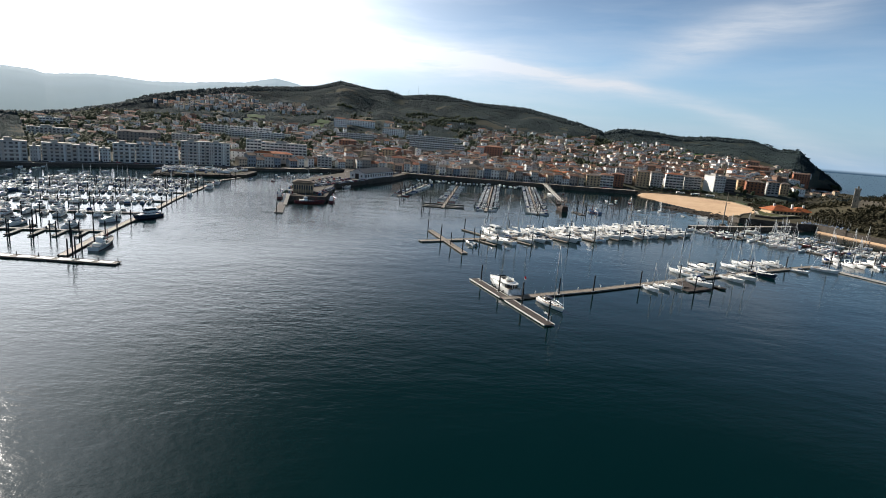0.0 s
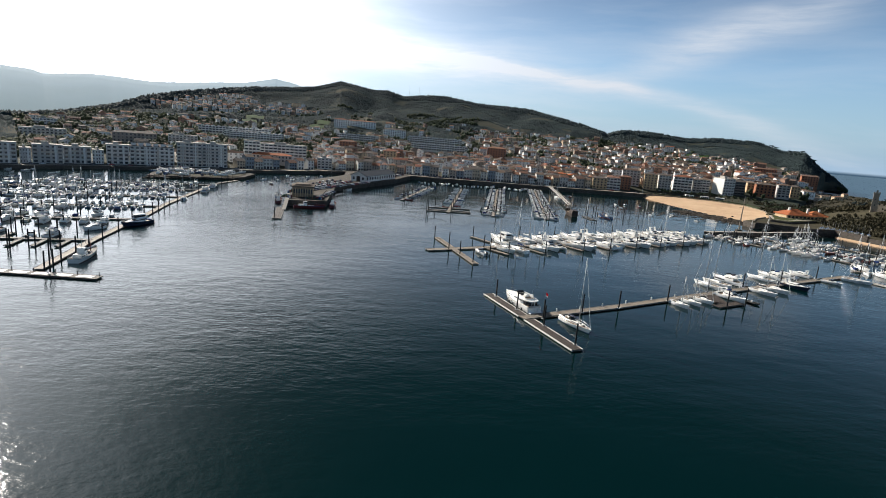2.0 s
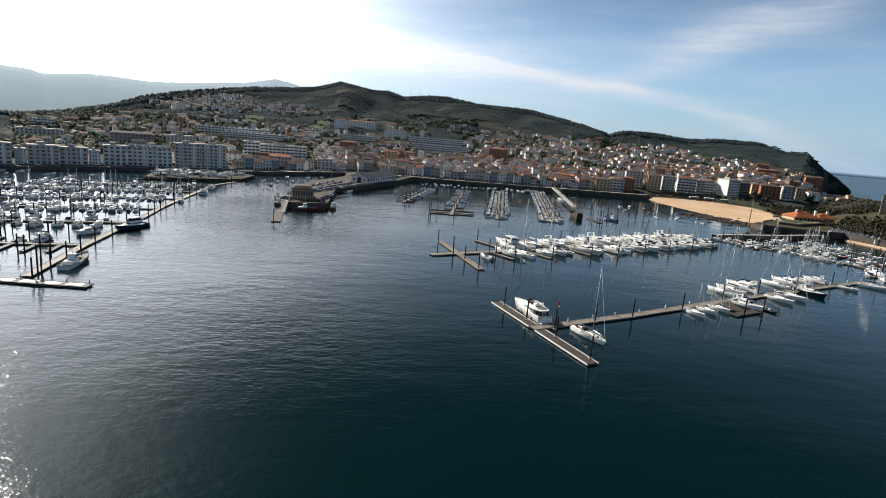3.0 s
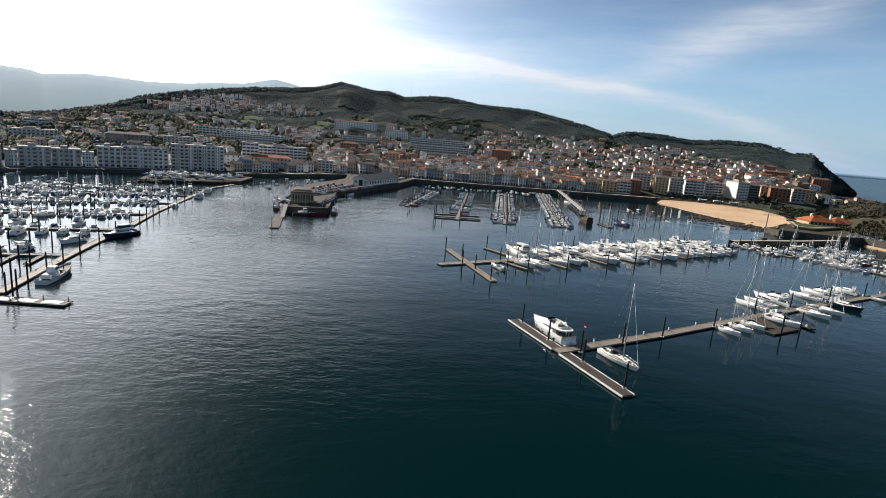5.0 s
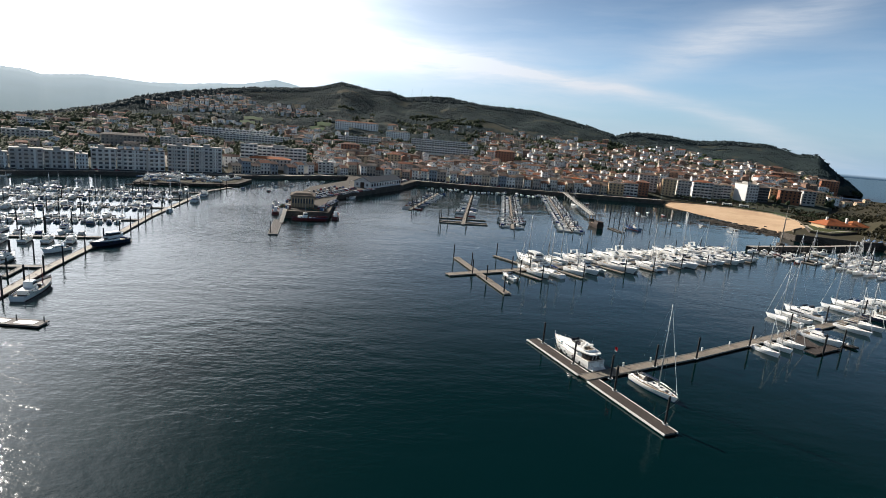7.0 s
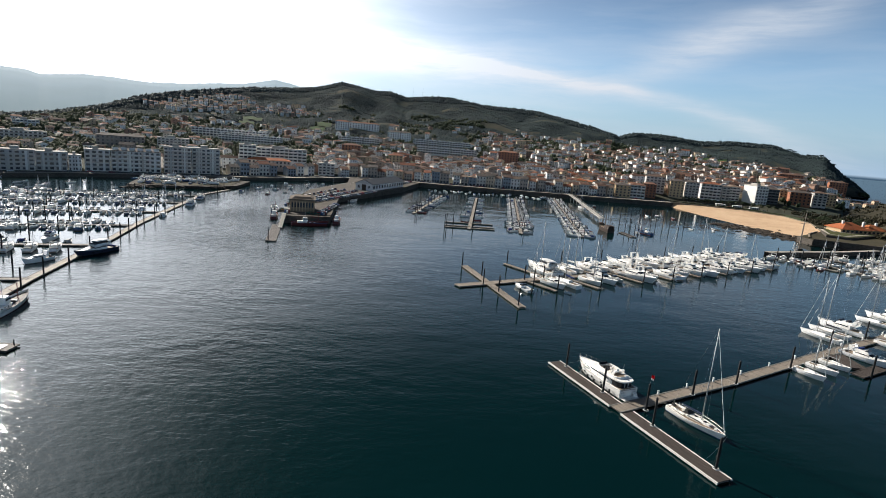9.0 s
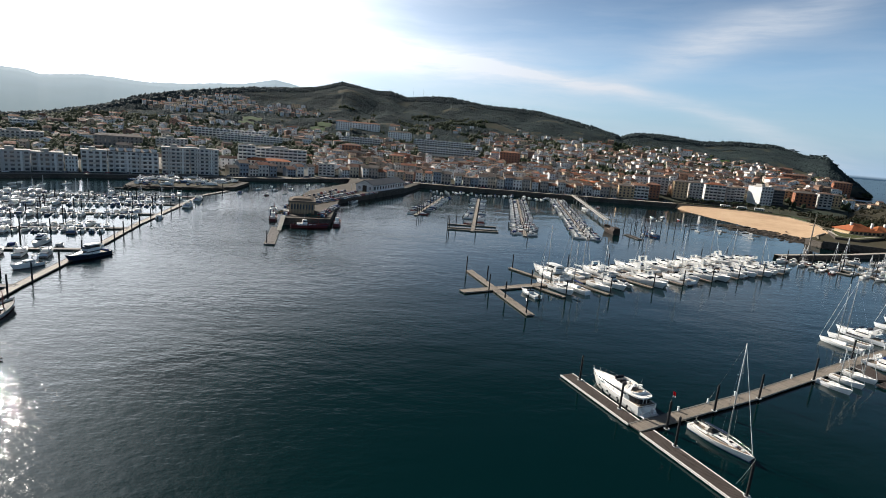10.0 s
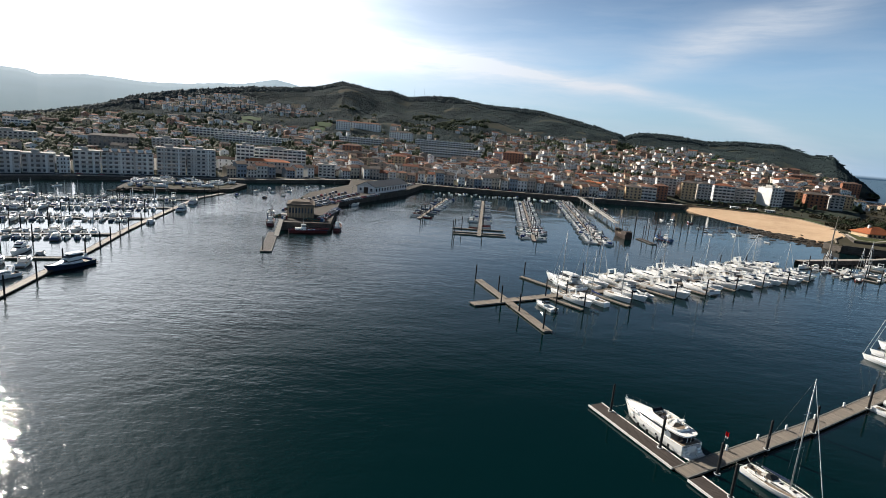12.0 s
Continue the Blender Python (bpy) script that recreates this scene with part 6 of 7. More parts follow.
# larger buildings by district: kind, x, y, z, yaw, width, height
WEST_FRONT = [
    ("ap", -362, 401, 2.3, 43, 22, 16),
    ("ap", -348, 419, 2.3, 41, 20, 17),
    ("ap", -339, 432, 2.3, 40, 7, 13),
    ("ap", -330, 444, 2.3, 38, 20, 16),
    ("ap", -317, 460, 2.3, 36, 19, 15),
    ("apw", -307, 471, 2.3, 35, 8, 13),
    ("ap", -296, 481, 2.3, 33, 17, 18),
    ("hotel", -275, 498, 2.3, 30, 35, 18),
    ("ap", -250, 516, 2.3, 27, 21, 23),
    ("ap", -232, 530, 2.3, 24, 22, 23),
]
WEST_SLOPE = [
    ("apb", -359, 614, 15.2, 31, 43, 10),
    ("apw", -513, 684, 19.6, 38, 25, 12),
    ("ap", -455, 604, 13.6, 38, 42, 9),
    ("ap", -321, 646, 17.9, 27, 31, 8),
    ("terr", -307, 766, 28.9, 22, 94, 9),
    ("terr", -274, 748, 25.1, 20, 77, 8),
    ("apw", -223, 603, 10.3, 21, 16, 17),
]
MIDDLE_SLOPE = [
    ("apw", -199, 637, 11.6, 18, 51, 13),
    ("ind", -197, 592, 7.6, 19, 40, 7),
    ("whotel", -203, 969, 51.0, 12, 23, 13),
    ("whotel", -173, 1010, 53.2, 10, 52, 11),
    ("terr", -154, 855, 31.8, 10, 59, 9),
    ("brick", -148, 762, 21.6, 11, 24, 10),
    ("whotel", -104, 943, 39.8, 6, 38, 14),
    ("terr", -33, 902, 36.2, 1, 90, 9),
    ("terr", -23, 823, 27.2, 1, 84, 9),
    ("brick", 62, 804, 22.3, -5, 27, 16),
    ("och", -83, 705, 13.4, 6, 17, 12),
    ("ap", -143, 606, 4.0, 13, 16, 11),
]
BEACH_FRONT = [
    ("och", 172, 640, 4.4, -12, 16, 12),
    ("apw", 189, 644, 4.6, -15, 16, 13),
    ("brick", 205, 652, 5.4, -17, 14, 14),
    ("ap", 219, 676, 9.4, -20, 21, 21),
    ("och", 238, 661, 7.1, -22, 15, 21),
    ("ap", 256, 663, 7.0, -23, 14, 21),
    ("apw", 279, 666, 7.4, -25, 21, 20),
    ("ap", 296, 666, 8.1, -26, 8, 17),
    ("apw", 306, 668, 8.0, -27, 12, 18),
    ("white", 322, 652, 8.0, 8, 14, 19),
    ("dark", 338, 654, 9.4, -30, 18, 18),
    ("och", 369, 680, 11.8, -31, 8, 14),
    ("brick", 376, 660, 9.8, -32, 21, 16),
    ("ap", 398, 660, 10.1, -33, 13, 17),
    ("och", 424, 679, 10.2, -34, 10, 15),
    ("brick", 563, 865, 17.7, -35, 23, 19),
    ("brick", 497, 875, 28.1, -31, 32, 13),
]
BUILDINGS = WEST_FRONT + WEST_SLOPE + MIDDLE_SLOPE + BEACH_FRONT
for kind, x, y, z, yaw, w, h in BUILDINGS:
    # along the beach the blocks stand apart, turned so that their flank shows
    block(kind, w * 0.98 if yaw < -19 else w, h * 0.84 if yaw < -19 else h - (1.6 if x < -220 and z < 3 else 0), x, y, z, yaw * 0.62 if yaw < -19 else yaw)

# seafront row: narrow old houses shoulder to shoulder behind the shore road
def front_house(w, d, h, floors, cols, roof, x, y, z, yaw, label):
    key = ("front", w, h, roof)
    return place(key, lambda: house(w, d, h, roof, floors, cols, FRONTS, TILES, label, True, False), pose(x, y, z, 0, 0, yaw))


rng = random.Random(11)
front = offset_line(refine(SHORE[4:-1], 3.0), 24.5)
dist, skip = 0.0, 0.0
placed = [(row[1], row[2], row[5] * 0.55 + 7) for row in BUILDINGS]
last = front[0]
for p in front[1:]:
    dist += math.dist(last, p)
    w, h, roof = rng.choice(((6.5, 9.5, "gable"), (8.0, 11.5, "gable"), (7.0, 8.5, "hip"), (9.5, 10.5, "gable"), (8.0, 7.0, "gable")))
    if dist >= skip + w / 2:
        yaw = math.degrees(math.atan2(p[1] - last[1], p[0] - last[0]))
        if all(math.hypot(p[0] - a, p[1] - b) > r for a, b, r in placed[:len(BUILDINGS)]):
            front_house(w, 11.0, h, 3, 2 if w < 8 else 3, roof, p[0], p[1], quay_level(polar(*p)[0]), yaw, "narrow rendered seafront house with glazed galleries")
        skip = dist + w / 2 + 0.15
    last = p

# two tall seafront houses with new orange roofs
for x, y, w, h in ((131, 661, 12.0, 12.6), (146, 664, 14.0, 11.6)):
    ob = house(w, 12.0, h, "hip", 3, 4, OCHRE_WALL, ORANGE_TILES, "tall ochre seafront house with a new orange roof")
    ob.matrix_world = pose(x, y, 4.0, 0, 0, -6)
    placed.append((x, y, 9))

# old town and hillside houses
SIZES = [(9, 8, 6.2, "gable"), (12, 8, 6.5, "gable"), (7, 9, 8.5, "gable"), (13, 9, 7.0, "hip"), (10, 7, 5.0, "gable"), (7, 10, 9.0, "gable"), (15, 9, 9.0, "gable"), (8, 7, 6.0, "flat"), (6, 8, 4.0, "gable"), (11, 6, 5.5, "flat")]


# open meadows on the slope: azimuth and height bands seen from the harbour
MEADOWS = [(-21.6, -20.2, -0.22, 0.12), (-21.2, -19.5, 0.24, 0.55), (-14.9, -13.5, -0.2, 0.12), (-14.2, -12.9, 0.2, 0.6), (24.2, 26.2, 0.0, 0.2)]


def in_meadow(az, e, grow=0.0):
    return any(a - grow <= az <= b + grow and c - grow * 0.4 <= e <= d + grow * 0.4 for a, b, c, d in MEADOWS)


def slope_point(az, e):
    """The point of the hillside at an azimuth and an elevation angle."""
    lo, hi = 0.0, 1.0
    for _ in range(26):
        mid = (lo + hi) / 2
        x, y, z = on_land(az, mid)
        if math.degrees(math.atan((z - EYE_H) / math.hypot(x - HUB[0], y - HUB[1]))) < e:
            lo = mid
        else:
            hi = mid
    return on_land(az, lo)


def build_meadows():
    for a, b, c, d in MEADOWS:
        verts, faces = [], []
        for i in range(9):
            for j in range(7):
                az = a + (b - a) * i / 8
                bend = 0.05 * math.sin(i * 1.1 + a)
                x, y, z = slope_point(az, c + (d - c) * j / 6 + bend)
                verts.append((x, y, z + 1.9))
        for i in range(8):
            for j in range(6):
                k = i * 7 + j
                faces.append((k, k + 7, k + 8, k + 1))
        tagged(new("ground_meadow", raw("ground_meadow", verts, faces, MEADOW, True)), "bright green terraced meadow between the woods", "meadow", kind="structure")


build_meadows()


def density(az, e):
    if in_meadow(az, e, 0.25):
        return 0.0
    if az > 19 and e < -3.35 or az > 29 and e < -2.6 or az > 33.5 and e < -1.9:
        return 0.0
    if -14.5 < az < 22 and e < -2.1:
        return 0.95
    if 2 < az < 17.5 and e < 0.9:
        return 0.6 if e < -0.3 else 0.38
    if 17 <= az < 35.5 and e < 0.75 - max(0.0, az - 22) * 0.135:
        return 0.85 if e < -1.2 else 0.55
    if -14.5 < az <= 2 and e < -0.5:
        return 0.40
    if -40 < az <= -14.5 and e < -0.2:
        return 0.32
    if -13 < az < 16 and e < 1.6:
        return 0.03
    return 0.0


spots = []
for k in range(92):
    az = -42.0 + rng.uniform(0, 0.8)
    while az < 36.0:
        r = rim(az) + 40 + k * 9.2 + rng.uniform(-3.5, 3.5)
        el, far = ridge(az)
        if r < far * 0.93:
            z = land_polar(az, r)
            e = math.degrees(math.atan((z - EYE_H) / r))
            x, y = HUB[0] + r * math.sin(radians(az)), HUB[1] + r * math.cos(radians(az))
            clump = 0.75 + 0.6 * noise.noise(Vector((x / 70, y / 70, 3)))
            if rng.random() < density(az, e) * clump and all(math.hypot(x - a, y - b) > q for a, b, q in placed):
                spots.append((r, x, y, z, -az * (1.0 if az < 0 else 0.3) + rng.choice((0, 0, 90)) + rng.uniform(-18, 18), rng.randrange(len(SIZES)), (rng.uniform(0.6, 1.1), rng.uniform(0.65, 1.05), rng.uniform(0.6, 1.1))))
        az += math.degrees(rng.uniform(7.5, 12.5) / r)
# the housing estate below the wood: terraced rows along the contours
for e, a0, a1 in ((0.62, -29, -24.5), (0.85, -29.5, -24), (0.72, -23.5, -22), (1.0, -28, -19), (1.0, -18.6, -14.2), (1.27, -27.5, -14.0), (1.55, -26.5, -19.5), (1.52, -18.8, -14.4), (1.85, -25.0, -20.0), (1.8, -18.4, -15.5), (2.15, -23.5, -20.5)):
    az, run = a0, 0
    while az < a1:
        x, y, z = slope_point(az, e + 0.05 * math.sin(az * 1.7 + e * 9))
        r = math.hypot(x - HUB[0], y - HUB[1])
        run += 1
        if not in_meadow(az, e, 0.1) and run % 9 and all(math.hypot(x - a, y - b) > q for a, b, q in placed):
            spots.append((r, x, y, z, -az + (90 if a0 > -21 and e > 1.4 else 0) + rng.uniform(-5, 5), rng.choice((0, 2, 5, 5)), (0.8, 0.85, rng.uniform(0.7, 0.85))))
        az += math.degrees((8.2 if a0 < -20 else 9.5) / r)
# scattered houses along the shore road beyond the beach
for k in range(26):
    x, y = along((430, 690), (640, 905), k / 26)
    x, y = x + rng.uniform(-22, 22), y + rng.uniform(-14, 14)
    spots.append((math.hypot(x - HUB[0], y - HUB[1]), x, y, max(4.0, land(x, y)), rng.uniform(-50, 20), rng.randrange(len(SIZES)), (0.9, 0.9, rng.uniform(0.6, 0.9))))
spots.sort()
near, rest = spots[:76], spots[76:]
for r, x, y, z, yaw, n, s in near:
    w, d, h, roof = SIZES[n]
    place(("house", n), lambda: house(w, d, h, roof, 2 if h < 8 else 3, 3 if w > 10 else 2), pose(x, y, z, 0, 0, yaw) @ Matrix.Diagonal((*s, 1)))


def joined_houses(spots):
    """The houses further up the slope, joined: walls, roofs, window panes."""
    ob = thing("far_houses", "many pale and brown houses scattered over the hillside", "houses", kind="stuff")
    shapes = []
    for w, d, h, roof in SIZES:
        rise = 0.2 * d if roof == "gable" else 0.17 * d
        trio = []
        for n in range(3):
            bm = bmesh.new()
            if n == 0:
                walls_shape(bm, w, d, h, rise if roof == "gable" else 0)
            elif n == 1:
                gable(bm, w, d, h + 0.25, rise) if roof == "gable" else hip(bm, w, d, h + 0.25, rise) if roof == "hip" else box(bm, -w / 2, w / 2, -d / 2, d / 2, h + 0.005, h + 0.4)
            else:
                for f in range(2 if h < 8 else 3):
                    for c in (-0.28, 0.0, 0.28) if w > 10 else (-0.22, 0.22):
                        box(bm, w * c - 0.6, w * c + 0.6, -d / 2 - 0.06, -d / 2 + 0.1, f * 2.9 + 1.0, f * 2.9 + 2.4)
                    box(bm, -w / 2 - 0.06, -w / 2 + 0.1, -0.6, 0.6, f * 2.9 + 1.0, f * 2.9 + 2.4)
            bm.verts.ensure_lookup_table(), bm.verts.index_update()
            trio.append((np.array([v.co[:] for v in bm.verts]), [[v.index for v in f.verts] for f in bm.faces]))
            bm.free()
        shapes.append(trio)
    for n, (name, mat) in enumerate((("walls", TOWN), ("roofs", TILES_FAR), ("windows", GLASS))):
        verts, faces, base = [], [], 0
        for r, x, y, z, yaw, k, s in spots:
            v, f = shapes[k][n]
            c, q = math.cos(radians(yaw)), math.sin(radians(yaw))
            verts.append(np.stack([x + s[0] * v[:, 0] * c - s[1] * v[:, 1] * q, y + s[0] * v[:, 0] * q + s[1] * v[:, 1] * c, z + s[2] * v[:, 2]], 1))
            faces += [[i + base for i in g] for g in f]
            base += len(v)
        m = new(name, raw(name, np.concatenate(verts).tolist(), faces, mat))
        m.parent = ob
        tagged(m, kind="stuff")


joined_houses(rest)

# ---- buildings and cars on the mole ----
def fish_market():
    ob = thing("market_building", "brown ribbed market building at the head of the mole", "building", at=pose(-97.0, 353.5, 4.05, 0, 0, 14))
    bm = bmesh.new()
    box(bm, -6.5, 6.5, -7, 8, 0, 6.2)
    wall = part("wall", bm, BROWN, ob)
    for k in range(9):
        bm = bmesh.new()
        box(bm, -6.2 + k * 1.52, -5.85 + k * 1.52, -7.35, -7.0, 0.2, 5.6)
        part("pier", bm, OCHRE_WALL, ob, "pale vertical pier")
    for k in range(8):
        bm = bmesh.new()
        box(bm, -5.65 + k * 1.52, -4.85 + k * 1.52, -7.08, -6.95, 2.4, 5.0)
        part("window", bm, GLASS, ob)
    bm = bmesh.new()
    tbox(bm, -7.2, 7.2, 8.0, 8.0, 6.2, 6.9, 0.2, 0.2, 0.2, y=0.4)
    tbox(bm, -6.0, 6.0, 6.6, 6.6, 6.9, 8.0, 1.8, 1.8, 1.8, y=0.4)
    part("roof", bm, BROWN_ROOF, ob)
    bm = bmesh.new()
    box(bm, -9.5, -6.6, -8.5, -5.0, 0, 1.6)
    part("plinth", bm, CONCRETE, ob)
    return ob


def quay_hall():
    ob = thing("quay_hall", "long gabled quay hall with slate roof and white gable", "hall", at=pose(-74.5, 513, 4.05, 0, 0, 72))
    w, d, h, rise = 62.0, 15.0, 5.2, 3.4
    bm = bmesh.new()
    walls_shape(bm, w, d, h, rise, -0.5)
    part("wall", bm, BLOCKS, ob)
    bm = bmesh.new()
    box(bm, -w / 2 - 0.06, -w / 2 + 0.1, -d / 2 + 0.3, d / 2 - 0.3, 0, h)
    part("gable_front", bm, WHITE_WALL, ob, "white painted gable front")
    bm = bmesh.new()
    gable(bm, w, d, h + 0.25, rise, 0.7)
    part("roof", bm, SLATE, ob)
    bm = bmesh.new()
    box(bm, -w / 2 - 0.12, -w / 2 + 0.1, -1.8, 1.8, 0, 4.6)
    part("door", bm, DARK_WOOD, ob, "tall dark doorway")
    for y in (-4.6, 4.6):
        share("window", pane_mesh(1.8, 2.2), ob, pose(-w / 2, y, 1.6, 0, 0, -90))
    for k in range(12):
        share("window", pane_mesh(2.2, 2.4), ob, pose(-w / 2 + 3 + k * 5.1, -d / 2, 1.6))
    return ob


def car():
    ob = thing("car", "parked car on the quay", "car", "parked cars")
    bm = bmesh.new()
    tbox(bm, -2.1, 2.1, 0.86, 0.84, 0.3, 0.85, 0.08, 0.12, 0.05)
    tbox(bm, -1.5, 1.0, 0.78, 0.78, 1.35, 1.45, 0.15, 0.3, 0.1)
    part("body", bm, CAR_PAINT, ob)
    bm = bmesh.new()
    tbox(bm, -1.9, 1.35, 0.82, 0.8, 0.85, 1.38, 0.45, 0.7, 0.1)
    part("glasshouse", bm, DARK_GLASS, ob)
    bm = bmesh.new()
    for x in (-1.3, 1.3):
        for s in (-1, 1):
            tube(bm, (x, s * 0.62, 0.32), (x, s * 0.88, 0.32), 0.32, 0.32, 10)
    part("wheelset", bm, RUBBER, ob)
    return ob


def lamp_post():
    ob = thing("street_lamp", "tall grey street lamp on the quay", "street lamp", "street lamps")
    bm = bmesh.new()
    tube(bm, (0, 0, 0), (0, 0, 8), 0.12, 0.07, 6)
    tube(bm, (0, 0, 8), (1.4, 0, 8.4), 0.06, 0.05, 5)
    part("post", bm, STEEL, ob)
    bm = bmesh.new()
    tbox(bm, 1.1, 1.9, 0.14, 0.12, 8.35, 8.5)
    part("lamp_head", bm, CAP, ob)
    return ob


def crane():
    ob = thing("quay_crane", "small dark loading crane on the mole edge", "crane", at=pose(-82, 345, 4.05))
    bm = bmesh.new()
    tube(bm, (0, 0, 0), (0, 0, 3.2), 0.4, 0.3, 8)
    part("column", bm, PILE, ob)
    bm = bmesh.new()
    tube(bm, (0, 0, 3.0), (2.4, -1.2, 6.0), 0.2, 0.1, 6)
    part("jib", bm, PILE, ob)
    return ob


fish_market(), quay_hall(), crane()
rng = random.Random(31)
for k in range(46):
    s = k % 23 / 22
    x, y = along((-106, 384), (-88, 470), s) if k < 23 else along((-101, 384), (-74, 474), s)
    place("car", car, pose(x + rng.uniform(-0.5, 0.5), y, 4.05, 0, 0, 14 + rng.choice((0, 180)) + rng.uniform(-4, 4)))
for k in range(12):
    place("car", car, pose(-84.5 + rng.uniform(-0.4, 0.4), 346 + k * 3.4, 4.05, 0, 0, rng.uniform(0, 20)))
road = refine(offset_line(SHORE, 11.5), 6.5)
for p, q in zip(road, road[1:]):
    if rng.random() < 0.36 and p[0] > -330:
        place("car", car, pose(p[0], p[1], quay_level(polar(*p)[0]) + 0.05, 0, 0, math.degrees(math.atan2(q[1] - p[1], q[0] - p[0])) + rng.choice((0, 180))))
for k in range(24):
    place("car", car, pose(-46 + k * 2.9, 585 + rng.uniform(-1, 1) + 22, 4.05, 0, 0, 90 + rng.uniform(-4, 4)))
for k in range(22):
    x, y = along((-113, 398), (-104, 470), (k % 11) / 10)
    place("car", car, pose(x + 7.0 * (k // 11) + rng.uniform(-0.5, 0.5), y, 4.05, 0, 0, 100 + rng.choice((0, 180)) + rng.uniform(-5, 5)))
# cars on the wide quay behind the hall, and vans and cars behind the beach
for k in range(28):
    x, y = along((-64, 548), (-56, 596), (k % 14) / 13)
    place("car", car, pose(x - 9 * (k // 14) + rng.uniform(-0.4, 0.4), y, 4.05, 0, 0, 8 + rng.choice((0, 180))))
for k in range(12):
    x, y = along((236, 618), (300, 592), k / 11)
    place("car", car, pose(x, y + rng.uniform(-0.6, 0.6), 4.3, 0, 0, -22 + rng.choice((0, 180))))
lamps = refine(offset_line(SHORE, 8.2), 26)
for p in lamps[3:]:
    place("lamp", lamp_post, pose(p[0], p[1], quay_level(polar(*p)[0]) + 0.14, 0, 0, 90))
for x, y in ((-114, 400), (-117, 440), (-96, 420), (-112, 500), (-88, 448)):
    place("lamp", lamp_post, pose(x, y, 4.05, 0, 0, rng.uniform(0, 360)))

# ---- gear on the mole: heaped nets, fish crates, bollards ----
def net_heap():
    ob = thing("net_heap", "heap of dark green fishing net on the mole", "fishing net", "net heaps")
    rows, bm = [], bmesh.new()
    for i in range(6):
        a = i / 5 * math.pi / 2
        rows.append([bm.verts.new((2.2 * math.cos(a) * math.cos(b) * (1 + 0.2 * math.sin(3 * b + i)), 1.4 * math.cos(a) * math.sin(b) * (1 + 0.2 * math.cos(2 * b)), 1.1 * math.sin(a) + 0.12 * math.sin(5 * b + 2 * i))) for b in (k * math.tau / 12 for k in range(12))])
    for p, q in zip(rows, rows[1:]):
        for k in range(12):
            bm.faces.new((p[k], p[(k + 1) % 12], q[(k + 1) % 12], q[k]))
    part("net", bm, NET, ob)
    bm = bmesh.new()
    for k in range(9):
        tube(bm, (0.4 * k - 1.6, -1.0 + 0.3 * math.sin(k), 0.5), (0.4 * k - 1.3, -0.9, 0.62), 0.13, 0.13, 6)
    part("floats", bm, ORANGE_TILES, ob, "orange net floats")
    return ob


def crate_stack():
    ob = thing("crate_stack", "stack of plastic fish crates on the mole", "crates", "crate stacks")
    for i, (x, n) in enumerate(((0, 5), (0.95, 4), (1.9, 6))):
        for k in range(n):
            bm = bmesh.new()
            tbox(bm, x - 0.42, x + 0.42, 0.6, 0.6, k * 0.32, k * 0.32 + 0.29, -0.03, -0.03, -0.03)
            part("crate", bm, (BLUE_PAINT, CAP, RED_PAINT)[i], ob)
    return ob


for x, y, yaw in ((-105, 341, 20), (-106.5, 347, 70), (-86, 340.5, 10), (-110, 372, 80), (-112, 384, 60), (-113, 392, 95), (-115, 420, 80), (-90, 343, 40)):
    place("net", net_heap, pose(x, y, 4.0, 0, 0, yaw))
for x, y, yaw in ((-102, 338.5, 15), (-83, 341, 60), (-109, 362, 80), (-113, 404, 85)):
    place("crates", crate_stack, pose(x, y, 4.05, 0, 0, yaw))

# ---- rocks at the ends of the beach and below the headland ----
def rocks(name, spots, label):
    gen = np.random.RandomState(4)
    verts, faces = [], []
    for n, (x, y, z, r) in enumerate(spots):
        v = ICO_BASE * (1 + gen.uniform(-0.35, 0.35, (len(ICO_BASE), 1))) * [r * 1.7, r * 1.3, r * 0.42] + [x, y, z]
        verts.append(v), faces.append(ICO_FACES + n * len(ICO_BASE))
    tagged(new(name, raw(name, np.concatenate(verts).tolist(), np.concatenate(faces).tolist(), ROCK)), label, "rocks", kind="stuff")


def ico_base():
    bm = bmesh.new()
    bmesh.ops.create_icosphere(bm, subdivisions=1, radius=1.0)
    v, f = np.array([p.co[:] for p in bm.verts]), np.array([[p.index for p in g.verts] for g in bm.faces])
    bm.free()
    return v, f


ICO_BASE, ICO_FACES = ico_base()
spots_r = []
for k in range(520):
    s = rng.random()
    x, y = along((203, 492), (238, 420), s)
    side = rng.gauss(0, 4 + 6 * s)
    spots_r.append((x + side * 0.9, y + side * 0.4, max(-0.3, 0.25 + 0.05 * side) + rng.uniform(-0.3, 0.3), rng.uniform(0.4, 1.7)))
for k in range(160):
    x, y = along((226, 410), (268, 392), rng.random())
    spots_r.append((x, y - rng.uniform(-3, 4), rng.uniform(-0.2, 0.6), rng.uniform(0.5, 1.6)))
for k in range(40):
    spots_r.append((rng.uniform(160, 205), rng.uniform(440, 478), -0.15, rng.uniform(0.4, 1.5)))
for k in range(260):
    s = rng.random()
    x, y = along((-234, 416), (-182, 450), s)
    spots_r.append((x + rng.uniform(-2, 2), y + rng.uniform(-3, 1), rng.uniform(0, 1.2), rng.uniform(0.6, 1.5)))
rocks("rocks", spots_r, "dark weedy rocks along the waterline")

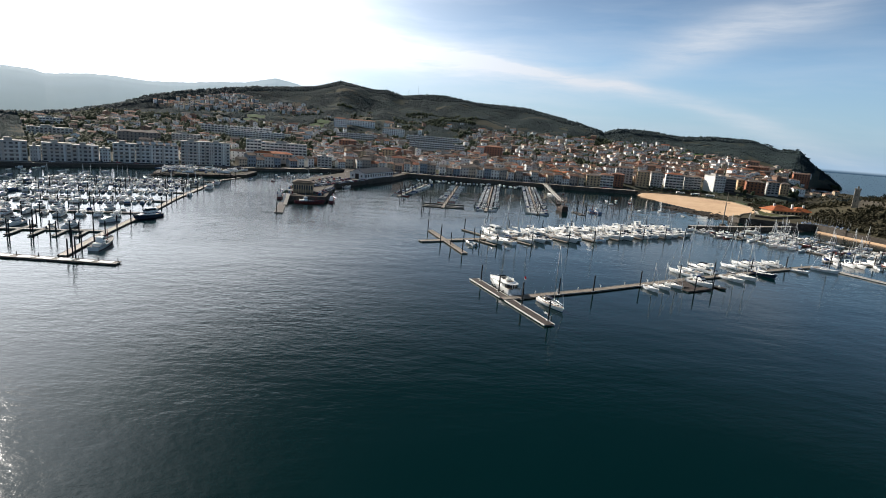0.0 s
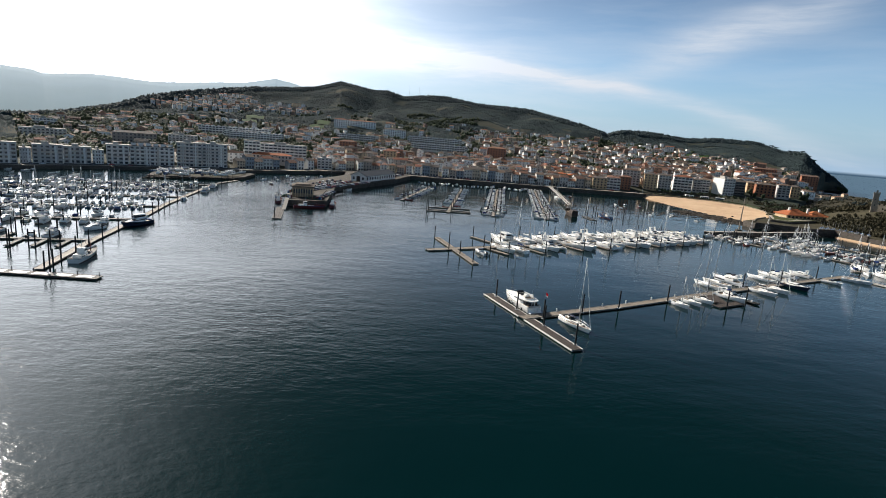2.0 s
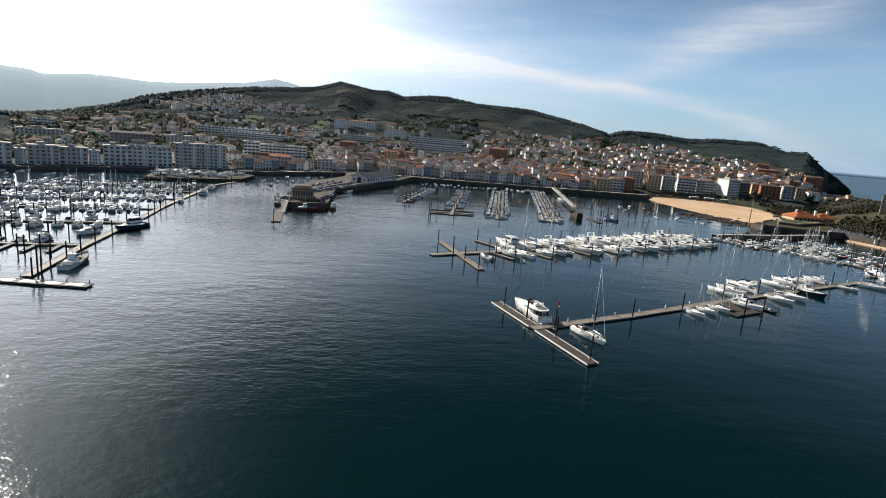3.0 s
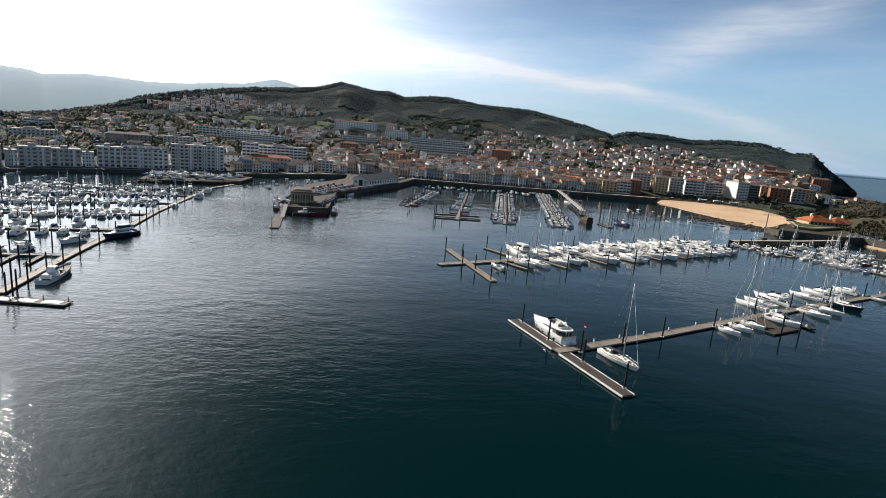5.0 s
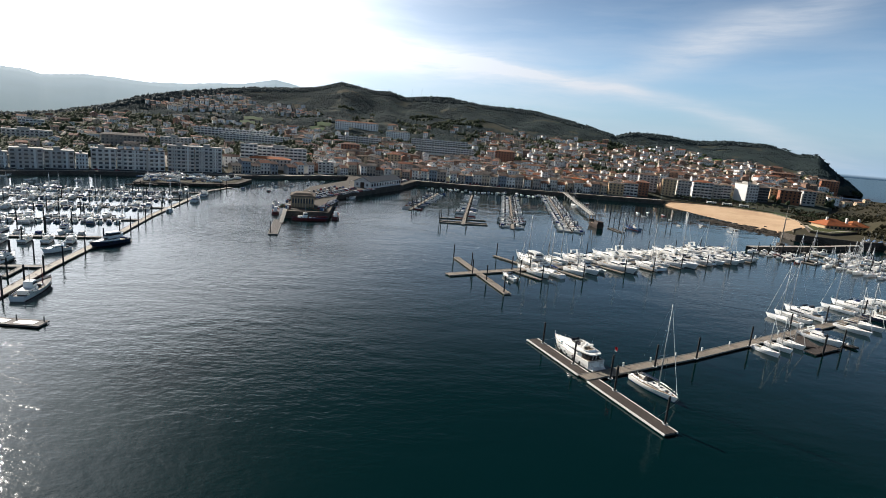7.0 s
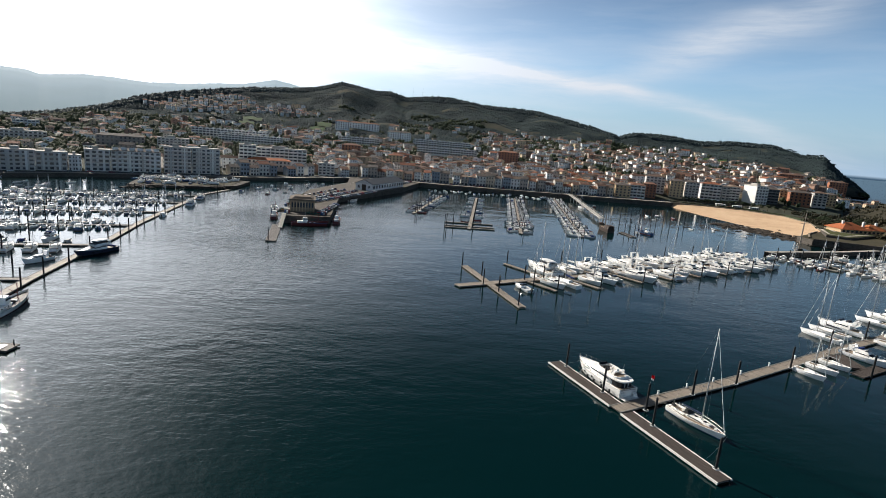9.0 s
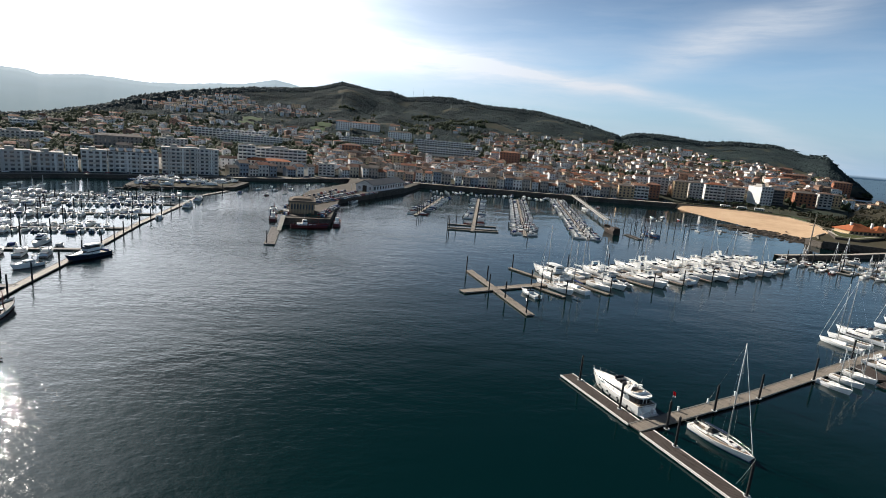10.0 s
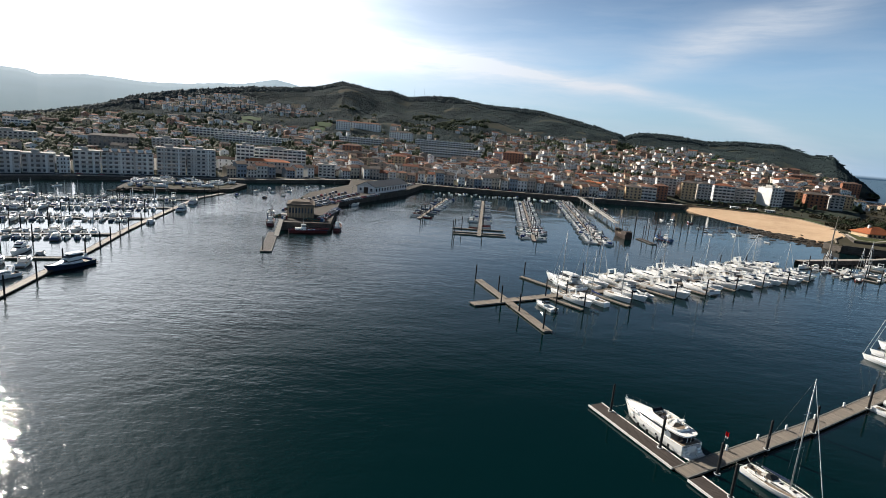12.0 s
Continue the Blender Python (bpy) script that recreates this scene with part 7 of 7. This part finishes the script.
# ---- headland: clubhouse, terraces, castle ----
def clubhouse():
    ob = thing("clubhouse", "low clubhouse with bright orange tiled hipped roofs", "clubhouse", at=pose(297, 464, 5.0, 0, 0, 4) @ Matrix.Diagonal((0.92, 0.9, 1.0, 1)))
    bm = bmesh.new()
    box(bm, -21, 21, -8, 8, -1, 3.2)
    part("wall", bm, OCHRE_WALL, ob)
    for n, (x, y, w, d, r) in enumerate(((-9, 0, 24, 19, 4.6), (12, 1, 19, 16, 3.8))):
        bm = bmesh.new()
        hip(bm, w, d, 3.2 + 0.1 * n, r, 0.8)
        bmesh.ops.translate(bm, verts=bm.verts, vec=(x, y, 0))
        part("roof", bm, ORANGE_TILES, ob, "bright orange clay roof")
    for x in (-14, 4, 15):
        bm = bmesh.new()
        box(bm, x - 0.8, x + 0.8, -0.5, 0.9, 4.4, 8.8)
        part("chimney", bm, WHITE_WALL, ob, "white chimney")
    for k in range(11):
        share("window", pane_mesh(2.2, 1.6), ob, pose(-18.5 + k * 3.7, -8, 0.8))
    return ob


def castle_rise(x, y):
    """Height of the rocky rise that the castle stands on."""
    return 3.5 + 26 * max(0.0, 1 - ((x - 430) / 130) ** 2 - ((y - 425) / 120) ** 2) ** 0.8


def castle():
    ob = thing("castle_tower", "square stone castle tower with battlements", "tower", at=pose(336, 441, castle_rise(336, 441) - 0.5, 0, 0, -35) @ Matrix.Diagonal((0.46, 0.46, 0.66, 1)))
    bm = bmesh.new()
    tbox(bm, -4.2, 4.2, 4.2, 4.2, -1, 22, 0.3, 0.3, 0.3)
    part("shaft", bm, CASTLE, ob)
    bm = bmesh.new()
    tbox(bm, -4.5, 4.5, 4.5, 4.5, 22, 23.2, -0.2, -0.2, -0.2)
    part("parapet", bm, CASTLE, ob)
    for k in range(12):
        i, j = divmod(k, 3)
        c = (-3.6 + 3.6 * j, -4.2)
        bm = bmesh.new()
        box(bm, c[0] - 0.7, c[0] + 0.7, c[1] - 0.4, c[1] + 0.4, 23.2, 24.6, pose(0, 0, 0, 0, 0, 90 * i))
        part("merlon", bm, CASTLE, ob)
    bm = bmesh.new()
    tbox(bm, -1.6, 1.6, 1.6, 1.6, 23.2, 27.0, 0.4, 0.4, 0.4)
    part("bell_turret", bm, CASTLE, ob)
    for z in (8, 15):
        share("window", pane_mesh(0.9, 2.0), ob, pose(0, -4.15, z))
        share("window", pane_mesh(0.9, 2.0), ob, pose(-4.15, 0, z, 0, 0, -90))
    wall = thing("castle_wall", "long battlemented castle wall of pale stone", "castle wall")
    pts = [(336, 440), (352, 418), (376, 398), (420, 372)]
    for a, b in zip(pts, pts[1:]):
        t = Vector(b) - Vector(a)
        m = Matrix.Translation((*a, castle_rise(*a) - 3.5)) @ Matrix.Rotation(math.atan2(t.y, t.x), 4, "Z")
        bm = bmesh.new()
        box(bm, 0, t.length, -1, 1, 0, 9, m)
        part("curtain", bm, CASTLE, wall)
        for k in range(int(t.length / 3)):
            bm = bmesh.new()
            box(bm, k * 3 + 0.5, k * 3 + 2.1, -1, -0.4, 9, 10.2, m)
            part("merlon", bm, CASTLE, wall)


def headland_hill():
    verts, faces, n = [], [], 26
    for i in range(n + 1):
        for j in range(n + 1):
            x, y = 296 + i * 10.4, 296 + j * 10
            verts.append((x, y, castle_rise(x, y) + 1.2 * noise.noise(Vector((x, y, 0)) / 14)))
    for i in range(n):
        for j in range(n):
            a = i * (n + 1) + j
            faces.append((a, a + n + 1, a + n + 2, a + 1))
    tagged(new("ground_castle", raw("ground_castle", verts, faces, ROUGH_GROUND, True)), "wooded rise inside the castle walls", "hill", kind="structure")


clubhouse(), castle(), headland_hill()
bm = bmesh.new()
plan = [(250, 430), (262, 424), (298, 448), (312, 466), (284, 480), (268, 462)]
prism(bm, plan, 3, 5.5)
solid("terrace_bank", bm, SEAWALL, "dark stone bank that carries the club lawn", "terrace", kind="structure")
bm = bmesh.new()
c = Vector((280, 454))
prism(bm, [tuple(c + (Vector(p) - c) * 0.95) for p in plan], 5.3, 5.62)
solid("lawn", bm, GRASS, "sloping club lawn above the stone bank", "lawn", kind="structure")
terrace = [(262, 458), (244, 440), (231, 420)]
strip("wall_terrace", refine(terrace, 6), 0, 1.0, -1, 4.6, QUAY, "stone retaining wall at the end of the beach", "wall")
strip("path", refine([(271, 466), (256, 436), (264, 430), (296, 451)], 6), -0.9, 0.9, 5.5, 5.72, PAVING, "pale footpath edged in white across the lawn", "path")
strip("path_upper", refine([(282, 478), (274, 456), (282, 449), (306, 464)], 6), -0.8, 0.8, 5.5, 5.72, PAVING, "pale footpath below the clubhouse", "path")
strip("hedge", refine([(276, 480), (290, 476), (306, 478)], 4), -0.8, 0.8, 3.9, 5.2, LEAVES, "clipped dark hedge below the clubhouse", "hedge", "structure")
strip("wall_quay_club", refine([(226, 407), (262, 395), (279, 400), (285, 375)], 6), -0.6, 0.8, -2, 5.0, SEAWALL, "dark stone quay wall of the yacht club", "wall")
strip("hedge_beach", refine([(228, 615), (250, 611), (282, 597), (304, 564), (298, 512)], 5), 0.0, 2.0, 3.9, 5.6, LEAVES, "dark clipped hedge along the beach promenade", "hedge", "structure")


def kiosk():
    ob = thing("beach_kiosk", "low white beach kiosk with dark panes for its shaded front", "kiosk", "beach kiosks")
    bm = bmesh.new()
    box(bm, -4.2, 4.2, -2.0, 2.0, 0, 2.6)
    part("wall", bm, WHITE_WALL, ob)
    bm = bmesh.new()
    tbox(bm, -4.6, 4.6, 2.6, 2.6, 2.6, 2.95, 0.1, 0.1, 0.1)
    part("roof", bm, WHITE_WALL, ob, "flat white overhanging roof")
    # dark panes stand in for the shade inside an open front
    for k in range(4):
        share("opening", pane_mesh(1.5, 1.6), ob, pose(-3.0 + k * 2.0, -2.0, 0.7))
    return ob


for x, y, yaw in ((267, 614, -16), (282, 610, -20), (297, 605, -26)):
    place("kiosk", kiosk, pose(x, y, 4.0, 0, 0, yaw))


# dinghies laid up on the club quay
def dinghy():
    ob = thing("laid_up_dinghy", "dinghy under a blue cover on the club quay", "dinghy", "laid-up dinghies")
    sides, deck = hull_shape(4.6, 1.8, 0.6, 0.3, 0.06, 0.8, 2.0, 0.05, 7)
    part("hull", sides, GELCOAT, ob)
    bm = bmesh.new()
    gable(bm, 3.9, 1.5, 0.62, 0.4, 0.1, 0.1)
    part("cover", bm, BLUE_PAINT, ob, "stretched blue boat cover")
    bm = bmesh.new()
    tube(bm, (0.5, 0, 0.6), (0.5, 0, 6.5), 0.05, 0.03, 5)
    part("mast", bm, ALLOY, ob)
    return ob


for k in range(18):
    place("dinghy", dinghy, pose(274 + (k % 9) * 2.6 + (k // 9) * 6, 407 - (k % 9) * 2.4 + (k // 9) * 6 + rng.uniform(-0.6, 0.6), 4.05, 0, 0, 58 + rng.uniform(-8, 8)))

# tall signal mast beside the club jetty
signal = thing("signal_mast", "tall pale timber signal mast with a yard beside the jetty", "mast", at=pose(199.5, 380.5, 0))
bm = bmesh.new()
tube(bm, (0, 0, 1.8), (0, 0, 17.0), 0.42, 0.32, 10)
tube(bm, (0.1, 0, 15.0), (0.1, 0, 25.0), 0.26, 0.14, 8)
part("pole", bm, PLANK, signal)
bm = bmesh.new()
tube(bm, (-2.6, 0, 17.2), (2.6, 0, 17.2), 0.12, 0.12, 6)
part("yard", bm, PLANK, signal)
bm = bmesh.new()
tbox(bm, -1.8, 1.8, 1.8, 1.8, -2.0, 2.0, 0.2, 0.2, 0.2)
part("footing", bm, SEAWALL, signal, "dark stone footing")

# ---- woods and trees ----
def ico():
    bm = bmesh.new()
    bmesh.ops.create_icosphere(bm, subdivisions=1, radius=1.0)
    v, f = np.array([p.co[:] for p in bm.verts]), [[p.index for p in g.verts] for g in bm.faces]
    bm.free()
    return v, f


ICO_V, ICO_F = ico()
ICO_F = np.array(ICO_F)


OCTA_V = np.array([(1, 0, 0), (0, 1, 0), (-1, 0, 0), (0, -1, 0), (0, 0, 1), (0, 0, -1)], float)
OCTA_F = np.array([(0, 1, 4), (1, 2, 4), (2, 3, 4), (3, 0, 4), (1, 0, 5), (2, 1, 5), (3, 2, 5), (0, 3, 5)])


def crowns(name, spots, mat, label, category, seed=5, smooth=True, fine=False):
    """Many uneven tree crowns in one mesh: spots are x, y, z of the foot, radius, height."""
    gen = np.random.RandomState(seed)
    base, tri = (OCTA_V, OCTA_F) if fine else (ICO_V, ICO_F)
    n, q = len(spots), np.array(spots)
    size = np.stack([q[:, 3] * gen.uniform(0.85, 1.15, n), q[:, 3] * gen.uniform(0.85, 1.15, n), q[:, 4] * 0.5], 1)
    turn = gen.uniform(0, math.tau, n)
    v = base[None] * (1 + gen.uniform(-0.42, 0.42, (n, len(base), 1)))
    c, o = np.cos(turn)[:, None], np.sin(turn)[:, None]
    v = np.stack([v[..., 0] * c - v[..., 1] * o, v[..., 0] * o + v[..., 1] * c, v[..., 2]], 2) * size[:, None]
    v += np.stack([q[:, 0], q[:, 1], q[:, 2] + q[:, 4] * 0.5], 1)[:, None]
    f = tri[None] + np.arange(n)[:, None, None] * len(base)
    return tagged(new(name, raw(name, v.reshape(-1, 3).tolist(), f.reshape(-1, 3).tolist(), mat, smooth)), label, category, kind="stuff")


rng = random.Random(23)
taken = {}
for x, y, q in [(s[1], s[2], 9) for s in spots] + placed:
    taken.setdefault((int(x // 30), int(y // 30)), []).append((x, y, q))


def free(x, y, gap):
    i, j = int(x // 30), int(y // 30)
    return all(math.hypot(x - a, y - b) > q * 0.75 + gap for p in (-1, 0, 1) for o in (-1, 0, 1) for a, b, q in taken.get((i + p, j + o), ()))


wood, crest, garden = [], [], []
for _ in range(230000):
    az, u = rng.uniform(-45, 37.3), rng.uniform(0.03, 1.04) ** 0.8
    x, y, z = on_land(az, min(u, 1.03))
    e = math.degrees(math.atan((z - EYE_H) / math.hypot(x - HUB[0], y - HUB[1])))
    r = rng.uniform(1.1, 1.9)
    if not free(x, y, r * 0.5):
        continue
    if in_meadow(az, e, 0.12):
        continue
    q = density(az, e)
    open_land = noise.noise(Vector((x / 55, y / 55, 9)))
    if q > 0.8 and rng.random() < 0.9:
        continue
    if u > 0.94:
        if rng.random() < 0.5:
            crest.append((x, y, z - 2.0, r * 1.6, rng.uniform(4, 9)))
    elif q < 0.1 and u > 0.3 and open_land > (-0.5 if u > 0.7 else -0.1 if -6 < az < 8 else -0.3):
        # the canopy swells in stands of taller and lower trees
        stand = 2.2 * noise.noise(Vector((x / 26, y / 26, 2)))
        wood.append((x, y, z - 2.8, r * 1.35, rng.uniform(4.6, 6.0) + stand))
    elif open_land > (-0.35 if az < 3 else -0.1) and rng.random() < (0.22 if az < 3 else 0.17):
        garden.append((x, y, z - 0.8, r * 1.6, rng.uniform(4, 8)))
crowns("woodland", wood, FOREST, "dark evergreen woodland covering the upper slopes", "woodland", fine=True)
crowns("ridge_trees", crest, FOREST, "dark uneven line of trees along the ridge", "woodland", 6)
crowns("garden_trees", garden, LEAVES, "mixed garden trees between the hillside houses", "trees", 8)


def clump_tree(height, spread, trunk_h, label, mat=LEAVES, seed=1, flat=0.6):
    """A tapered trunk with limbs and a crown of many small clumps."""
    g = random.Random(seed)
    ob = thing("tree", label, "tree", "trees by the shore")
    bm = bmesh.new()
    tube(bm, (0, 0, -0.5), (0.1, 0, trunk_h), 0.35, 0.2, 7)
    tips = []
    for k in range(7):
        a = k * 2.4 + g.uniform(-0.3, 0.3)
        tip = Vector((math.cos(a) * spread * 0.6, math.sin(a) * spread * 0.6, trunk_h + (height - trunk_h) * g.uniform(0.3, 0.75)))
        tube(bm, (0.1, 0, trunk_h * g.uniform(0.75, 1.0)), tip, 0.14, 0.04, 5)
        tips.append(tip)
    part("trunk", bm, BARK, ob)
    verts, faces = [], []
    for k in range(90):
        t = g.choice(tips)
        c = Vector((0, 0, trunk_h + (height - trunk_h) * 0.5)).lerp(t, g.uniform(0.4, 1.15)) + Vector((g.gauss(0, 0.22), g.gauss(0, 0.22), g.gauss(0, 0.2 * flat))) * spread
        r = g.uniform(0.12, 0.26) * spread
        base = len(verts)
        for v in ICO_V:
            verts.append(tuple(c + Vector((v[0], v[1], v[2] * 0.7)) * r * g.uniform(0.6, 1.3)))
        faces += [[i + base for i in f] for f in ICO_F.tolist()]
    m = new("crown", raw("crown", verts, faces, mat))
    m.parent = ob
    return ob


TREES = {
    "round": lambda: clump_tree(7.5, 3.4, 2.2, "round leafy tree beside the shore road", LEAVES, 2),
    "tall": lambda: clump_tree(11.0, 3.8, 3.4, "tall dark evergreen tree on the headland", FOREST, 3, 1.0),
    "pine": lambda: clump_tree(13.0, 5.0, 8.5, "umbrella pine with a bare trunk on the ridge", FOREST, 4, 0.35),
}


def palm():
    ob = thing("palm_tree", "tall palm with drooping fronds by the beach promenade", "palm", "palms")
    bm = bmesh.new()
    tube(bm, (0, 0, -0.3), (0.2, 0, 6.5), 0.28, 0.2, 7)
    part("trunk", bm, BARK, ob)
    bm = bmesh.new()
    for k in range(16):
        a, lift = k * 2.399, 0.9 - 0.12 * (k % 6)
        last = None
        for s in range(5):
            d, z = s * 0.65, 6.5 + lift * s * 0.5 - 0.16 * s * s
            w = (0.1, 0.4, 0.45, 0.32, 0.04)[s]
            row = [bm.verts.new((0.2 + math.cos(a) * d - math.sin(a) * w * q, math.sin(a) * d + math.cos(a) * w * q, z - 0.25 * abs(q))) for q in (-1, 0, 1)]
            if last:
                for j in (0, 1):
                    bm.faces.new((last[j], row[j], row[j + 1], last[j + 1]))
            last = row
    part("fronds", bm, LEAVES, ob)
    return ob


TREES["palm"] = palm


def tree(kind, x, y, z, scale=1.0):
    place(("tree", kind), TREES[kind], pose(x, y, z, 0, 0, rng.uniform(0, 360)) @ Matrix.Diagonal((scale, scale, scale, 1)))


for k in range(16):
    tree("palm", 236 + k * 6.5 + rng.uniform(-2, 2), 627 - max(0, k - 6) * 3.0 + rng.uniform(-3, 3), 4.0, rng.uniform(0.7, 1.1))
for k in range(20):
    tree("round", 245 + k * 6 + rng.uniform(-2, 2), 640 - max(0, k - 8) * 3.5 + rng.uniform(-4, 4), 4.0, rng.uniform(0.6, 1.0))
for k in range(26):
    tree("round", rng.uniform(314, 400), rng.uniform(505, 560), 4.0, rng.uniform(0.5, 1.0))
for k in range(14):
    az = 31.2 + k * 0.28 + rng.uniform(-0.1, 0.1)
    x, y, z = on_land(az, 0.97 + rng.uniform(0, 0.05))
    tree("pine", x, y, z - 2, rng.uniform(0.6, 1.0))
for k in range(18):
    az = rng.uniform(13, 31)
    x, y, z = on_land(az, 0.985)
    tree("pine", x, y, z - 2, rng.uniform(0.5, 0.75))
for k in range(5):
    tree("tall", 150 + k * 0.1 + (k - 7) * 8, 622 + rng.uniform(-3, 3), 4.0, rng.uniform(0.5, 0.7))
bushes = []
for k in range(5600):
    zone = rng.random()
    if zone < 0.68:
        x, y = 298 + 120 * rng.random() ** 1.6, rng.uniform(305, 530)
    elif zone < 0.84:
        x, y = rng.uniform(330, 440), rng.uniform(505, 600)
    else:
        x, y = rng.uniform(420, 690), rng.uniform(560, 940)
    if abs(x - 302) < 26 and abs(y - 472) < 26 or math.hypot(x - 328, y - 437) < 12:
        continue
    w, h = rng.choice(((0.7, 1.0), (0.9, 1.3), (1.2, 1.9), (1.6, 3.0), (2.0, 4.4)))
    for j in range(6):
        q = rng.uniform(0.35, 0.62)
        bushes.append((x + rng.gauss(0, 0.55) * w, y + rng.gauss(0, 0.55) * w, castle_rise(x, y) - 0.4 + rng.uniform(0, 0.6) * h, w * q, h * q))
crowns("headland_thicket", bushes, THICKET, "dark mixed thicket and bushes over the headland", "bushes", 12, False, True)
for k in range(60):
    if k < 36:
        x, y, size = rng.uniform(372, 450), rng.uniform(404, 452), rng.uniform(1.3, 1.9)
    else:
        x, y, size = rng.uniform(335, 400), rng.uniform(450, 520), rng.uniform(0.7, 1.1)
    tree("tall", x, y, castle_rise(x, y) - 0.5, size)
for k in range(30):
    tree("round", rng.uniform(312, 352), rng.uniform(506, 556), 4.0, rng.uniform(0.5, 0.9))
# two lattice masts on the ridge
for az in (-4.7, -3.7):
    x, y, z = on_land(az, 0.99)
    ob = thing("radio_mast", "thin lattice radio mast on the wooded ridge", "radio mast", "radio masts", at=pose(x, y, z))
    bm = bmesh.new()
    for sx, sy in ((-1, -1), (1, -1), (0, 1)):
        tube(bm, (sx, sy, -1), (sx * 0.3, sy * 0.3, 24), 0.14, 0.1, 4)
    part("lattice", bm, STEEL, ob)
    bm = bmesh.new()
    tube(bm, (0, 0, 24), (0, 0, 30), 0.12, 0.05, 4)
    part("aerial", bm, STEEL, ob)
